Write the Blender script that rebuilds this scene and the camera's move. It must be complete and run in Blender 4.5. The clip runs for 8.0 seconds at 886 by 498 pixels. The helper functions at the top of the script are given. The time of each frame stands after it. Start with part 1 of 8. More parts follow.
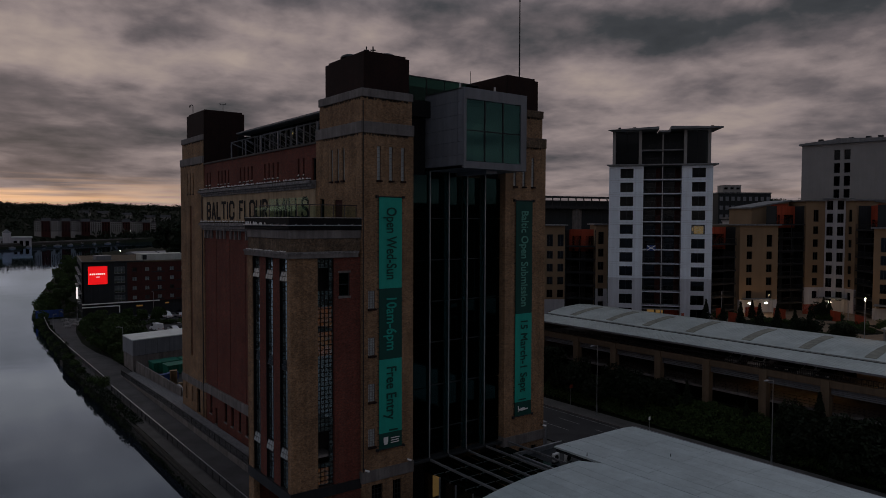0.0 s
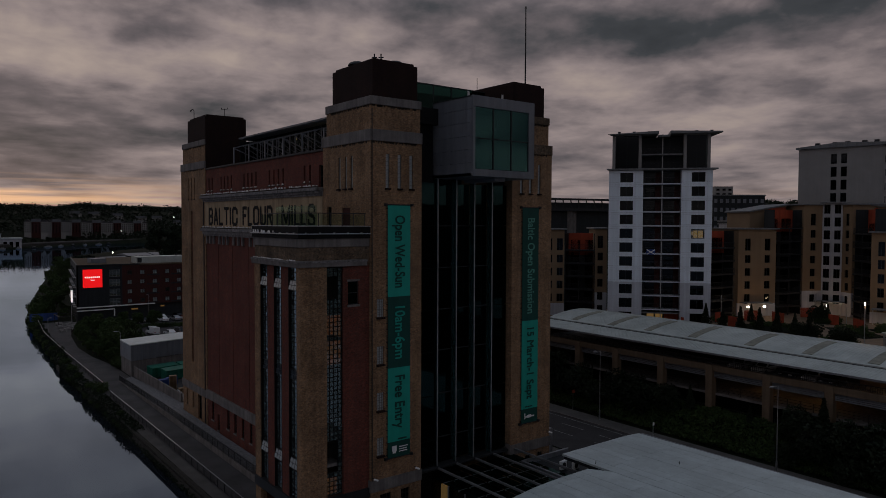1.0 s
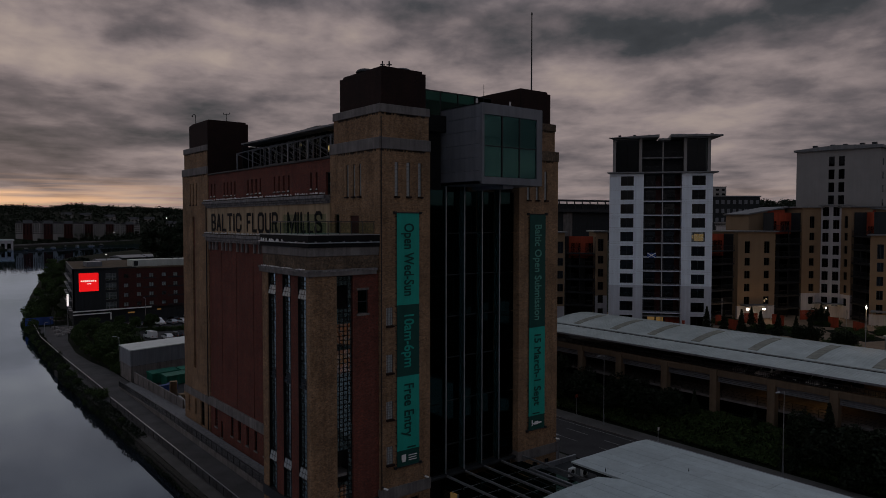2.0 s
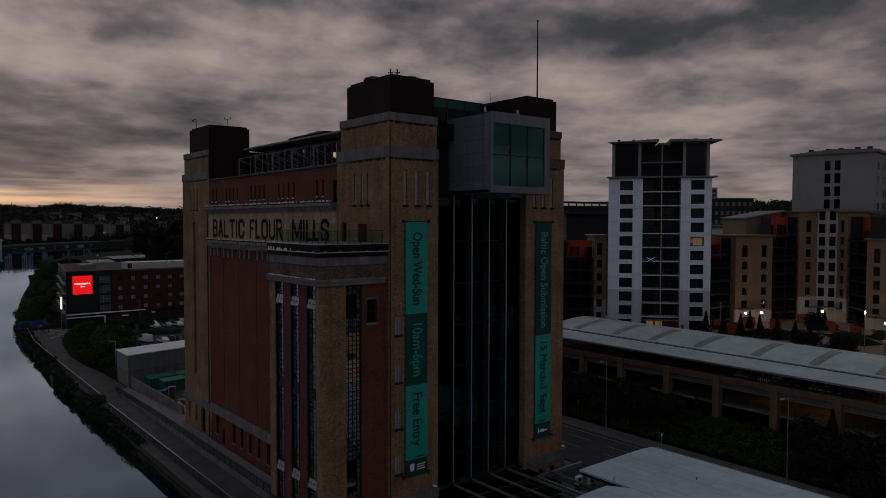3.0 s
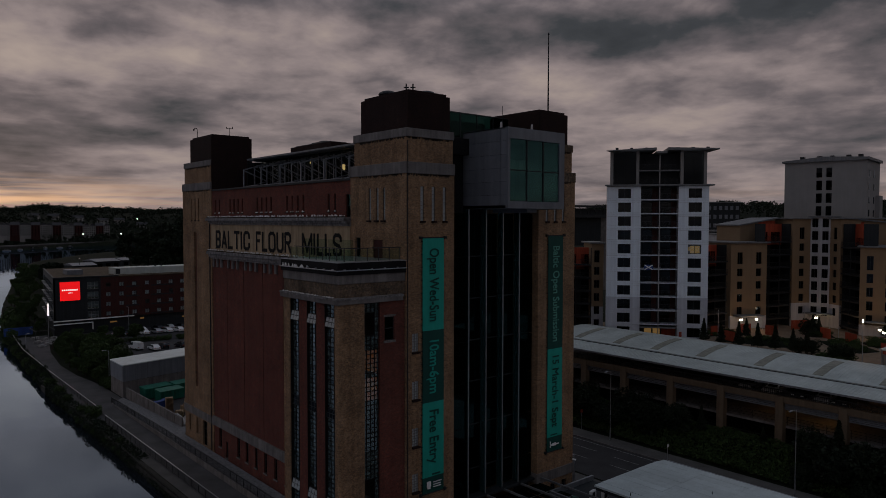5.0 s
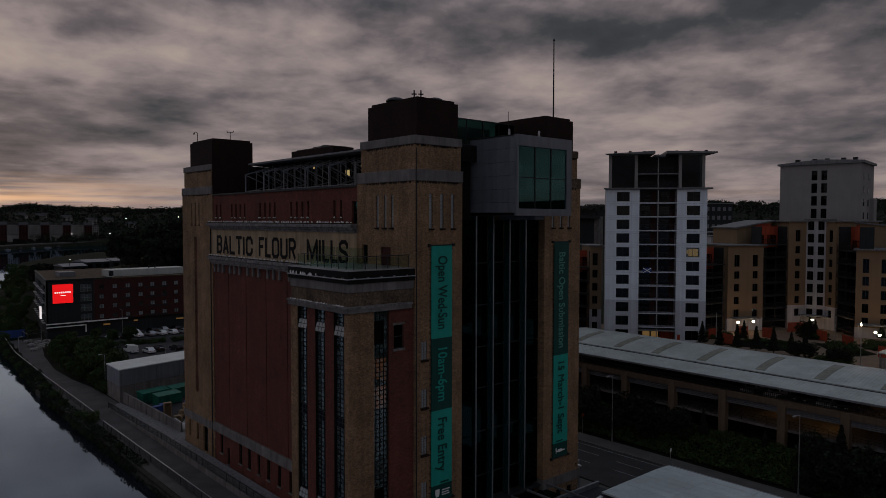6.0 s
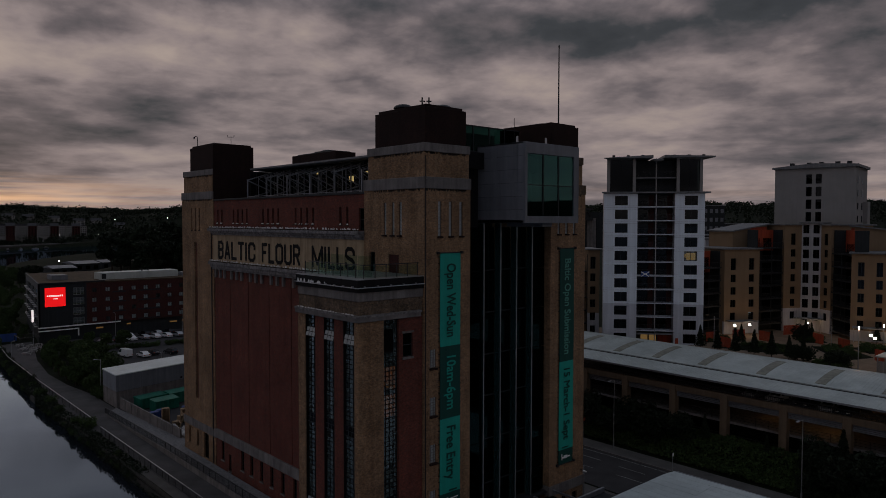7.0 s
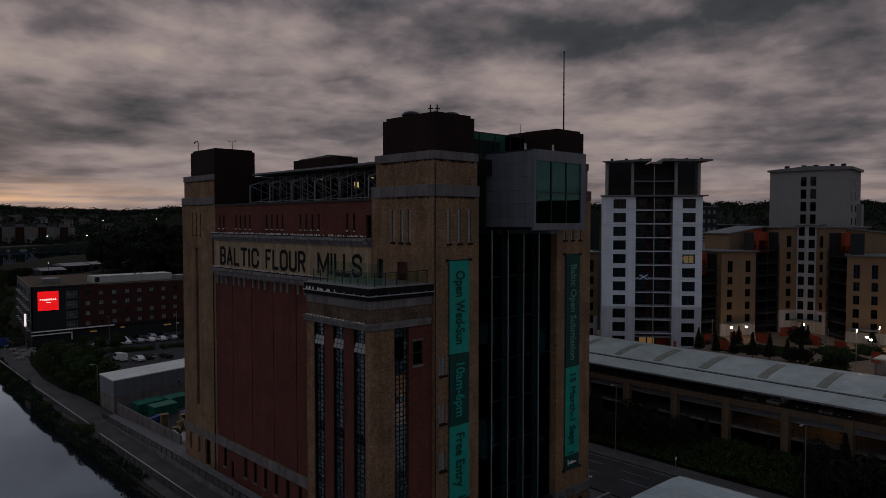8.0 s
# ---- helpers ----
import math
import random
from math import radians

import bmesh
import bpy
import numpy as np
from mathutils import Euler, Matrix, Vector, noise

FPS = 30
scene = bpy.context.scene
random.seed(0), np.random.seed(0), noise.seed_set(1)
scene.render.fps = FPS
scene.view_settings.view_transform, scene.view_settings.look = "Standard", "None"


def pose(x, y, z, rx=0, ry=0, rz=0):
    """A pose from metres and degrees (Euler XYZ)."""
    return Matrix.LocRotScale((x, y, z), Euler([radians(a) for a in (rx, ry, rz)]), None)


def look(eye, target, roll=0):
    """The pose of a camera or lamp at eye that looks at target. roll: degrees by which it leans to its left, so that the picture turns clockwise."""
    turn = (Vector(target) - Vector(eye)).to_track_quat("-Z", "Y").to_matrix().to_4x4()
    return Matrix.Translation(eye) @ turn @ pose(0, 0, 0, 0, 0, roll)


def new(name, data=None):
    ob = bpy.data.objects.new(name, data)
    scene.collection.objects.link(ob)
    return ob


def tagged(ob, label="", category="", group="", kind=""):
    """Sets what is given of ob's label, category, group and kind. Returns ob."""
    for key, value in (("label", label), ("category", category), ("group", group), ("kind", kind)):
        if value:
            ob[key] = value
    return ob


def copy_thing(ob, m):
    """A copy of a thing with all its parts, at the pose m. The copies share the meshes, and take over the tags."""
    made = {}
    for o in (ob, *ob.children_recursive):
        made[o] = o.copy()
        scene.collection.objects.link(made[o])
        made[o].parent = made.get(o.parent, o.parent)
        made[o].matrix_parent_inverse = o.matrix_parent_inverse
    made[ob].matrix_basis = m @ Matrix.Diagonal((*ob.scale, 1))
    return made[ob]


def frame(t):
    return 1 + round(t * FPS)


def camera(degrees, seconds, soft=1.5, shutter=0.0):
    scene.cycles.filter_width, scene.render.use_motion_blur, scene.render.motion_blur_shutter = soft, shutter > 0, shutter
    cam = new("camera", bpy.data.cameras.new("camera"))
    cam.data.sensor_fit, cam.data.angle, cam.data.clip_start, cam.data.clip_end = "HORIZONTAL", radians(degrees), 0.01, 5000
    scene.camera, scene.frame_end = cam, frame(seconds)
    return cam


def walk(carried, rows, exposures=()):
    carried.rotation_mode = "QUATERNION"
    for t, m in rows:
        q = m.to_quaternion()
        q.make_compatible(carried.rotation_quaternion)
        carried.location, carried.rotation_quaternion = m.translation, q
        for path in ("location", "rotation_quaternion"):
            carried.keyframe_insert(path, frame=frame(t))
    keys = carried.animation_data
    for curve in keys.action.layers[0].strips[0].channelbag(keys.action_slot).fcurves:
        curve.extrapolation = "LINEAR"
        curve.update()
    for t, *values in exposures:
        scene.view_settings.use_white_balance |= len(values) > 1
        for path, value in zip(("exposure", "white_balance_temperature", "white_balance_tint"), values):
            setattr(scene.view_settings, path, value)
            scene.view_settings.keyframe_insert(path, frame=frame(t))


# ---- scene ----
cam = camera(64.2, 8.0, soft=0.5)
PATH = [
    (0, (-0.121, 1.65, 31.239), (1.081, 3.247, 31.161), 0.2),
    (0.5, (-0.672, 2.183, 31.566), (0.538, 3.773, 31.489), 0.2),
    (1, (-1.293, 2.786, 31.963), (-0.072, 4.369, 31.886), 0.2),
    (1.5, (-1.822, 3.33, 32.323), (-0.594, 4.907, 32.246), 0.1),
    (3, (-3.566, 5.116, 33.563), (-2.309, 6.67, 33.485), 0.1),
    (3.5, (-4.137, 5.731, 33.951), (-2.87, 7.277, 33.873), 0.1),
    (4, (-4.71, 6.347, 34.335), (-3.433, 7.884, 34.257), 0.1),
    (4.5, (-5.266, 6.943, 34.675), (-3.979, 8.472, 34.598), 0.1),
    (6, (-6.98, 8.879, 35.819), (-5.662, 10.381, 35.739), 0.1),
    (6.5, (-7.584, 9.518, 36.139), (-6.254, 11.01, 36.06), 0.1),
    (7, (-8.184, 10.199, 36.489), (-6.844, 11.681, 36.41), 0.1),
    (7.5, (-8.801, 10.852, 36.867), (-7.45, 12.325, 36.788), 0.1),
    (8, (-9.462, 11.463, 37.175), (-8.1, 12.926, 37.096), 0.0),
]
walk(cam, [(t, look(eye, target, roll)) for t, eye, target, roll in PATH])

# ---- world, sun, exposure ----
scene.view_settings.exposure = -1.6
SUN_AZ = 4.0   # degrees clockwise from +y: the glow on the horizon
world = bpy.data.worlds.new("dusk_sky")
scene.world = world
world.use_nodes = True


def nodes_of(tree):
    tree.nodes.clear()

    def add(kind, **kw):
        n = tree.nodes.new(kind)
        for k, v in kw.items():
            if k in n.inputs:
                n.inputs[k].default_value = v
        return n
    return add, tree.links.new


def build_sky():
    add, link = nodes_of(world.node_tree)

    def math_node(op, a, b=None, clamp=False):
        n = add("ShaderNodeMath")
        n.operation, n.use_clamp = op, clamp
        for i, v in enumerate((a, b)):
            if v is None:
                continue
            if isinstance(v, (int, float)):
                n.inputs[i].default_value = v
            else:
                link(v, n.inputs[i])
        return n.outputs[0]

    def ramp(value, stops):
        r = add("ShaderNodeValToRGB")
        while len(r.color_ramp.elements) < len(stops):
            r.color_ramp.elements.new(0.5)
        for e, (p, c) in zip(r.color_ramp.elements, stops):
            e.position, e.color = p, (*c, 1)
        link(value, r.inputs[0])
        return r.outputs[0]

    def mix(kind, fac, a, b):
        m = add("ShaderNodeMixRGB")
        m.blend_type = kind
        for i, v in enumerate((fac, a, b)):
            if isinstance(v, (int, float)):
                m.inputs[i].default_value = v
            elif isinstance(v, tuple):
                m.inputs[i].default_value = (*v, 1)
            else:
                link(v, m.inputs[i])
        return m.outputs[0]

    co = add("ShaderNodeTexCoord")
    sep = add("ShaderNodeSeparateXYZ")
    link(co.outputs["Generated"], sep.inputs[0])
    x, y, z = sep.outputs
    up = math_node("MAXIMUM", z, 0.0)
    # a cloud deck in flat-bottomed rolls: round the horizon, and closer together towards it
    flat = math_node("SQRT", math_node("MAXIMUM", math_node("ADD", math_node("MULTIPLY", x, x), math_node("MULTIPLY", y, y)), 0.0001))
    vec = add("ShaderNodeCombineXYZ")
    link(math_node("DIVIDE", x, flat), vec.inputs[0])
    link(math_node("DIVIDE", y, flat), vec.inputs[1])
    link(math_node("MULTIPLY", math_node("LOGARITHM", math_node("ADD", up, 0.09), math.e), 0.75), vec.inputs[2])

    def noise_of(scale, detail, rough, dist, shift, squash=1.0):
        sq = add("ShaderNodeVectorMath")
        sq.operation = "MULTIPLY"
        link(vec.outputs[0], sq.inputs[0])
        sq.inputs[1].default_value = (1.0, 1.0, squash)
        mp = add("ShaderNodeVectorMath")
        mp.operation = "ADD"
        link(sq.outputs[0], mp.inputs[0])
        mp.inputs[1].default_value = (shift, shift * 0.7, shift * 0.4)
        n = add("ShaderNodeTexNoise", Scale=scale, Detail=detail, Roughness=rough, Distortion=dist)
        link(mp.outputs[0], n.inputs["Vector"])
        return n.outputs["Fac"]

    big = noise_of(2.6, 3, 0.5, 0.2, SKY_A)
    mid = noise_of(7.0, 4, 0.5, 0.2, SKY_B, 1.25)
    fine = noise_of(15.0, 6, 0.56, 0.15, 5.1, 1.0)
    # rolls: soft cells, dark in the middle and bright where they part, with ragged outlines
    rag = add("ShaderNodeTexNoise", Scale=5.0, Detail=4, Roughness=0.55)
    link(vec.outputs[0], rag.inputs["Vector"])
    away = add("ShaderNodeVectorMath")
    away.operation = "MULTIPLY_ADD"
    link(rag.outputs["Color"], away.inputs[0])
    away.inputs[1].default_value = (0.42, 0.42, 0.42)
    link(vec.outputs[0], away.inputs[2])
    cell = add("ShaderNodeTexVoronoi", Scale=5.2, Smoothness=0.7)
    cell.feature = "SMOOTH_F1"
    cell.inputs["Scale"].default_value, cell.inputs["Smoothness"].default_value = 5.2, 0.7
    link(away.outputs[0], cell.inputs["Vector"])
    rolls = math_node("MULTIPLY", math_node("SUBTRACT", cell.outputs["Distance"], 0.42), 0.15)
    val = math_node("ADD", math_node("ADD", math_node("MULTIPLY", big, 0.36), math_node("MULTIPLY", mid, 0.38)), math_node("MULTIPLY", fine, 0.26))
    val = math_node("ADD", val, rolls)
    val = math_node("ADD", math_node("MULTIPLY", val, 0.84), 0.081)
    # the heavy dark bank: direction and size in the sky
    bank = None
    for az, el, waz, wel, amount in SKY_BANKS:
        d = Vector((math.sin(radians(az)), math.cos(radians(az)), 0))
        side = Vector((d.y, -d.x, 0))
        a = math_node("ADD", math_node("MULTIPLY", x, side.x), math_node("MULTIPLY", y, side.y))
        f = math_node("GREATER_THAN", math_node("ADD", math_node("MULTIPLY", x, d.x), math_node("MULTIPLY", y, d.y)), 0.0)
        a = math_node("DIVIDE", a, math.tan(radians(waz)))
        e = math_node("DIVIDE", math_node("SUBTRACT", z, math.sin(radians(el))), math.sin(radians(wel)))
        r2 = math_node("ADD", math_node("MULTIPLY", a, a), math_node("MULTIPLY", e, e))
        g = math_node("MULTIPLY", math_node("MULTIPLY", math_node("EXPONENT", math_node("MULTIPLY", r2, -1.0)), f), amount)
        bank = g if bank is None else math_node("ADD", bank, g)
    val = math_node("ADD", val, bank)
    cloud = ramp(val, SKY_RAMP)
    # the deck turns bluer and a little brighter overhead
    high = math_node("MULTIPLY", math_node("SUBTRACT", up, 0.27), 3.5, True)
    cloud = mix("MIX", high, cloud, ramp(val, [(0.34, tuple(0.3 * c for c in SKY_TOP)), (0.46, tuple(0.8 * c for c in SKY_TOP)), (0.60, tuple(1.7 * c for c in SKY_TOP))]))
    # clear strip over the horizon
    streak_v = add("ShaderNodeCombineXYZ")
    link(math_node("MULTIPLY", x, 1.5), streak_v.inputs[0])
    link(math_node("MULTIPLY", y, 1.5), streak_v.inputs[1])
    link(math_node("MULTIPLY", z, 42.0), streak_v.inputs[2])
    streak = add("ShaderNodeTexNoise", Scale=1.6, Detail=5, Roughness=0.55, Distortion=0.2)
    link(streak_v.outputs[0], streak.inputs["Vector"])
    low = math_node("SUBTRACT", 1.0, math_node("DIVIDE", math_node("ABSOLUTE", math_node("SUBTRACT", z, 0.030)), 0.030), True)
    glow_dir = Vector((math.sin(radians(SUN_AZ)), math.cos(radians(SUN_AZ)), 0))
    toward = math_node("ADD", math_node("MULTIPLY", x, glow_dir.x), math_node("MULTIPLY", y, glow_dir.y))
    toward = math_node("POWER", math_node("MAXIMUM", toward, 0.0), 48.0)
    amount = math_node("MULTIPLY", math_node("MULTIPLY", low, ramp(streak.outputs["Fac"], [(0.45, (0, 0, 0)), (0.60, (1, 1, 1))])), math_node("ADD", math_node("MULTIPLY", toward, 0.9), 0.07), True)
    out = mix("MIX", amount, cloud, SKY_GLOW)
    sky = add("ShaderNodeTexSky")
    sky.sky_type = "NISHITA"
    sky.sun_disc = False
    sky.sun_elevation = radians(3.0)
    sky.sun_rotation = radians(SUN_AZ)
    thin = mix("MULTIPLY", 1.0, sky.outputs[0], (0.0025, 0.0025, 0.003))
    out = mix("ADD", 1.0, out, thin)
    bg = add("ShaderNodeBackground", Strength=1.0)
    link(out, bg.inputs[0])
    final = add("ShaderNodeOutputWorld")
    link(bg.outputs[0], final.inputs[0])


SKY_A, SKY_B = 3.7, 1.3
# azimuth (clockwise from +y), elevation, half widths, amount
SKY_BANKS = [(52, 14.0, 9, 1.6, -0.12), (61, 14.6, 7, 1.2, -0.06), (71, 15.2, 7, 3.2, -0.17), (44, 15.5, 7, 1.2, -0.06), (33, 17.0, 7, 1.0, -0.09), (18, 16.2, 6, 1.5, -0.09),
             (34, 12.5, 7, 2.2, 0.05), (10, 14.0, 4, 1.2, 0.05), (11, 11.0, 6, 1.0, 0.05), (50, 11.2, 4, 0.8, 0.06), (58, 10.2, 6, 1.2, -0.05), (11, 8.6, 9, 1.2, -0.02), (14, 6.0, 10, 0.9, -0.08), (24, 7.5, 8, 2.0, -0.04), (66, 8.5, 7, 1.6, 0.02)]
SKY_RAMP = [(0.16, (0.045, 0.053, 0.062)), (0.36, (0.145, 0.153, 0.17)), (0.45, (0.395, 0.336, 0.356)), (0.54, (0.79, 0.642, 0.635)), (0.66, (1.24, 1.0, 0.87))]
SKY_TOP = (0.50, 0.56, 0.70)
SKY_GLOW = (3.0, 1.75, 0.95)
build_sky()

sun = new("sun", bpy.data.lights.new("sun", "SUN"))
sun.data.energy, sun.data.angle, sun.data.color = 0.5, radians(70), (1.0, 0.8, 0.66)
sun_dir = Vector((math.sin(radians(SUN_AZ)) * math.cos(radians(20)), math.cos(radians(SUN_AZ)) * math.cos(radians(20)), math.sin(radians(20))))
sun.matrix_world = look(sun_dir * 300, (0, 0, 0))


# ---- materials ----
def material(name):
    m = bpy.data.materials.new(name)
    m.use_nodes = True
    add, link = nodes_of(m.node_tree)
    out = add("ShaderNodeOutputMaterial")
    return m, add, link, out


def surface(name, col, rough=0.8, metal=0.0, var=0.25, scale=0.6, bump=0.15, fine=14.0, streak=0.3, rand=0.0, spec=0.25):
    """A plain surface with stains at two scales, rain streaks, and grain in relief."""
    m, add, link, out = material(name)
    co = add("ShaderNodeTexCoord")
    bs = add("ShaderNodeBsdfPrincipled", Roughness=rough, Metallic=metal)
    bs.inputs["Specular IOR Level"].default_value = spec
    n1 = add("ShaderNodeTexNoise", Scale=scale, Detail=5, Roughness=0.6)
    n2 = add("ShaderNodeTexNoise", Scale=fine, Detail=4, Roughness=0.6)
    mp = add("ShaderNodeMapping")
    mp.inputs["Scale"].default_value = (1.6, 1.6, 0.08)
    n3 = add("ShaderNodeTexNoise", Scale=1.0, Detail=5, Roughness=0.65)
    link(co.outputs["Object"], n1.inputs["Vector"])
    link(co.outputs["Object"], n2.inputs["Vector"])
    link(co.outputs["Object"], mp.inputs[0])
    link(mp.outputs[0], n3.inputs["Vector"])

    def mul(a, b):
        q = add("ShaderNodeMixRGB")
        q.blend_type = "MULTIPLY"
        q.inputs[0].default_value = 1.0
        link(a, q.inputs[1])
        link(b, q.inputs[2])
        return q.outputs[0]

    def spread(v, k):
        r = add("ShaderNodeMapRange")
        r.inputs[1].default_value, r.inputs[2].default_value = 0.3, 0.7
        r.inputs[3].default_value, r.inputs[4].default_value = 1.0 - k, 1.0 + k * 0.6
        link(v, r.inputs[0])
        return r.outputs[0]
    rgb = add("ShaderNodeRGB")
    rgb.outputs[0].default_value = (*col, 1)
    c = mul(rgb.outputs[0], spread(n1.outputs["Fac"], var))
    c = mul(c, spread(n2.outputs["Fac"], var * 0.6))
    c = mul(c, spread(n3.outputs["Fac"], streak))
    if rand:
        oi = add("ShaderNodeObjectInfo")
        r = add("ShaderNodeMapRange")
        r.inputs[3].default_value, r.inputs[4].default_value = 1.0 - rand, 1.0 + rand
        link(oi.outputs["Random"], r.inputs[0])
        c = mul(c, r.outputs[0])
    link(c, bs.inputs["Base Color"])
    if bump:
        b = add("ShaderNodeBump", Strength=bump, Distance=0.03)
        link(n2.outputs["Fac"], b.inputs["Height"])
        link(b.outputs[0], bs.inputs["Normal"])
    link(bs.outputs[0], out.inputs[0])
    return m


def brickwork(name, c1, c2, mortar, stain=0.35, width=0.225, height=0.075, joint=0.011):
    """Brick courses on upright walls: u runs along the wall, v is the height."""
    m, add, link, out = material(name)
    co = add("ShaderNodeTexCoord")
    sep = add("ShaderNodeSeparateXYZ")
    link(co.outputs["Object"], sep.inputs[0])
    s = add("ShaderNodeMath")
    s.operation = "ADD"
    link(sep.outputs[0], s.inputs[0])
    link(sep.outputs[1], s.inputs[1])
    uv = add("ShaderNodeCombineXYZ")
    link(s.outputs[0], uv.inputs[0])
    link(sep.outputs[2], uv.inputs[1])
    br = add("ShaderNodeTexBrick")
    br.inputs["Scale"].default_value = 1.0
    br.inputs["Brick Width"].default_value, br.inputs["Row Height"].default_value = width, height
    br.inputs["Mortar Size"].default_value = joint
    br.inputs["Color1"].default_value, br.inputs["Color2"].default_value, br.inputs["Mortar"].default_value = (*c1, 1), (*c2, 1), (*mortar, 1)
    link(uv.outputs[0], br.inputs["Vector"])
    n1 = add("ShaderNodeTexNoise", Scale=0.35, Detail=6, Roughness=0.65)
    link(co.outputs["Object"], n1.inputs["Vector"])
    n4 = add("ShaderNodeTexNoise", Scale=3.6, Detail=6, Roughness=0.8)
    link(co.outputs["Object"], n4.inputs["Vector"])
    mp = add("ShaderNodeMapping")
    mp.inputs["Scale"].default_value = (1.3, 1.3, 0.07)
    link(co.outputs["Object"], mp.inputs[0])
    n3 = add("ShaderNodeTexNoise", Scale=1.0, Detail=6, Roughness=0.7)
    link(mp.outputs[0], n3.inputs["Vector"])
    n5 = add("ShaderNodeTexNoise", Scale=8.5, Detail=6, Roughness=0.8)
    link(co.outputs["Object"], n5.inputs["Vector"])
    pit = add("ShaderNodeMapRange")
    pit.inputs[1].default_value, pit.inputs[2].default_value = 0.34, 0.50
    pit.inputs[3].default_value, pit.inputs[4].default_value = 0.5, 1.1
    link(n5.outputs["Fac"], pit.inputs[0])
    q0 = add("ShaderNodeMixRGB")
    q0.blend_type = "MULTIPLY"
    q0.inputs[0].default_value = 1.0
    link(br.outputs["Color"], q0.inputs[1])
    link(pit.outputs[0], q0.inputs[2])
    c = q0.outputs[0]
    for v, k in ((n1.outputs["Fac"], stain), (n3.outputs["Fac"], stain * 0.8), (n4.outputs["Fac"], stain * 1.3)):
        r = add("ShaderNodeMapRange")
        r.inputs[1].default_value, r.inputs[2].default_value = 0.3, 0.7
        r.inputs[3].default_value, r.inputs[4].default_value = 1.0 - k, 1.0 + k * 0.6
        link(v, r.inputs[0])
        q = add("ShaderNodeMixRGB")
        q.blend_type = "MULTIPLY"
        q.inputs[0].default_value = 1.0
        link(c, q.inputs[1])
        link(r.outputs[0], q.inputs[2])
        c = q.outputs[0]
    bs = add("ShaderNodeBsdfPrincipled", Roughness=0.88)
    bs.inputs["Specular IOR Level"].default_value = 0.2
    link(c, bs.inputs["Base Color"])
    b = add("ShaderNodeBump", Strength=0.5, Distance=0.01)
    b.invert = True
    link(br.outputs["Fac"], b.inputs["Height"])
    link(b.outputs[0], bs.inputs["Normal"])
    link(bs.outputs[0], out.inputs[0])
    return m


def glass(name, tint, gloss=1.0, rough=0.02, coat=(1, 1, 1), sheen=None):
    """A pane: clear through, glossier at a slant. sheen: diffuse colour painted for mirrored light."""
    m, add, link, out = material(name)
    tr = add("ShaderNodeBsdfTransparent")
    tr.inputs[0].default_value = (*tint, 1)
    gl = add("ShaderNodeBsdfGlossy", Roughness=rough)
    gl.inputs[0].default_value = (*coat, 1)
    lw = add("ShaderNodeLayerWeight", Blend=0.5)
    p5 = add("ShaderNodeMath")
    p5.operation = "POWER"
    p5.inputs[1].default_value = 5.0
    link(lw.outputs["Facing"], p5.inputs[0])
    k = add("ShaderNodeMath")
    k.operation = "MULTIPLY_ADD"
    k.use_clamp = True
    k.inputs[1].default_value, k.inputs[2].default_value = 0.96 * gloss, 0.042 * gloss
    link(p5.outputs[0], k.inputs[0])
    co = add("ShaderNodeTexCoord")
    n = add("ShaderNodeTexNoise", Scale=0.5, Detail=2)
    link(co.outputs["Object"], n.inputs["Vector"])
    b = add("ShaderNodeBump", Strength=0.03, Distance=0.05)
    link(n.outputs["Fac"], b.inputs["Height"])
    link(b.outputs[0], gl.inputs["Normal"])
    mx = add("ShaderNodeMixShader")
    link(k.outputs[0], mx.inputs[0])
    link(tr.outputs[0], mx.inputs[1])
    link(gl.outputs[0], mx.inputs[2])
    if sheen:
        # mirrored sky painted as a diffuse tint that differs from pane to pane
        oi = add("ShaderNodeObjectInfo")
        mr = add("ShaderNodeMapRange")
        mr.inputs[3].default_value, mr.inputs[4].default_value = 0.08, 0.36
        link(oi.outputs["Random"], mr.inputs[0])
        df = add("ShaderNodeBsdfDiffuse")
        df.inputs[0].default_value = (*sheen, 1)
        m2 = add("ShaderNodeMixShader")
        link(mr.outputs[0], m2.inputs[0])
        link(mx.outputs[0], m2.inputs[1])
        link(df.outputs[0], m2.inputs[2])
        mx = m2
    link(mx.outputs[0], out.inputs[0])
    return m


def glowing(name, col, strength):
    m, add, link, out = material(name)
    e = add("ShaderNodeEmission", Strength=strength)
    e.inputs[0].default_value = (*col, 1)
    link(e.outputs[0], out.inputs[0])
    return m


def leafage(name, c1, c2):
    m, add, link, out = material(name)
    g = add("ShaderNodeNewGeometry")
    r = add("ShaderNodeValToRGB")
    r.color_ramp.elements[0].color, r.color_ramp.elements[1].color = (*c1, 1), (*c2, 1)
    link(g.outputs["Random Per Island"], r.inputs[0])
    oi = add("ShaderNodeObjectInfo")
    mr = add("ShaderNodeMapRange")
    mr.inputs[3].default_value, mr.inputs[4].default_value = 0.75, 1.25
    link(oi.outputs["Random"], mr.inputs[0])
    q = add("ShaderNodeMixRGB")
    q.blend_type = "MULTIPLY"
    q.inputs[0].default_value = 1.0
    link(r.outputs[0], q.inputs[1])
    link(mr.outputs[0], q.inputs[2])
    bs = add("ShaderNodeBsdfPrincipled", Roughness=0.6)
    bs.inputs["Specular IOR Level"].default_value = 0.12
    link(q.outputs[0], bs.inputs["Base Color"])
    link(bs.outputs[0], out.inputs[0])
    return m


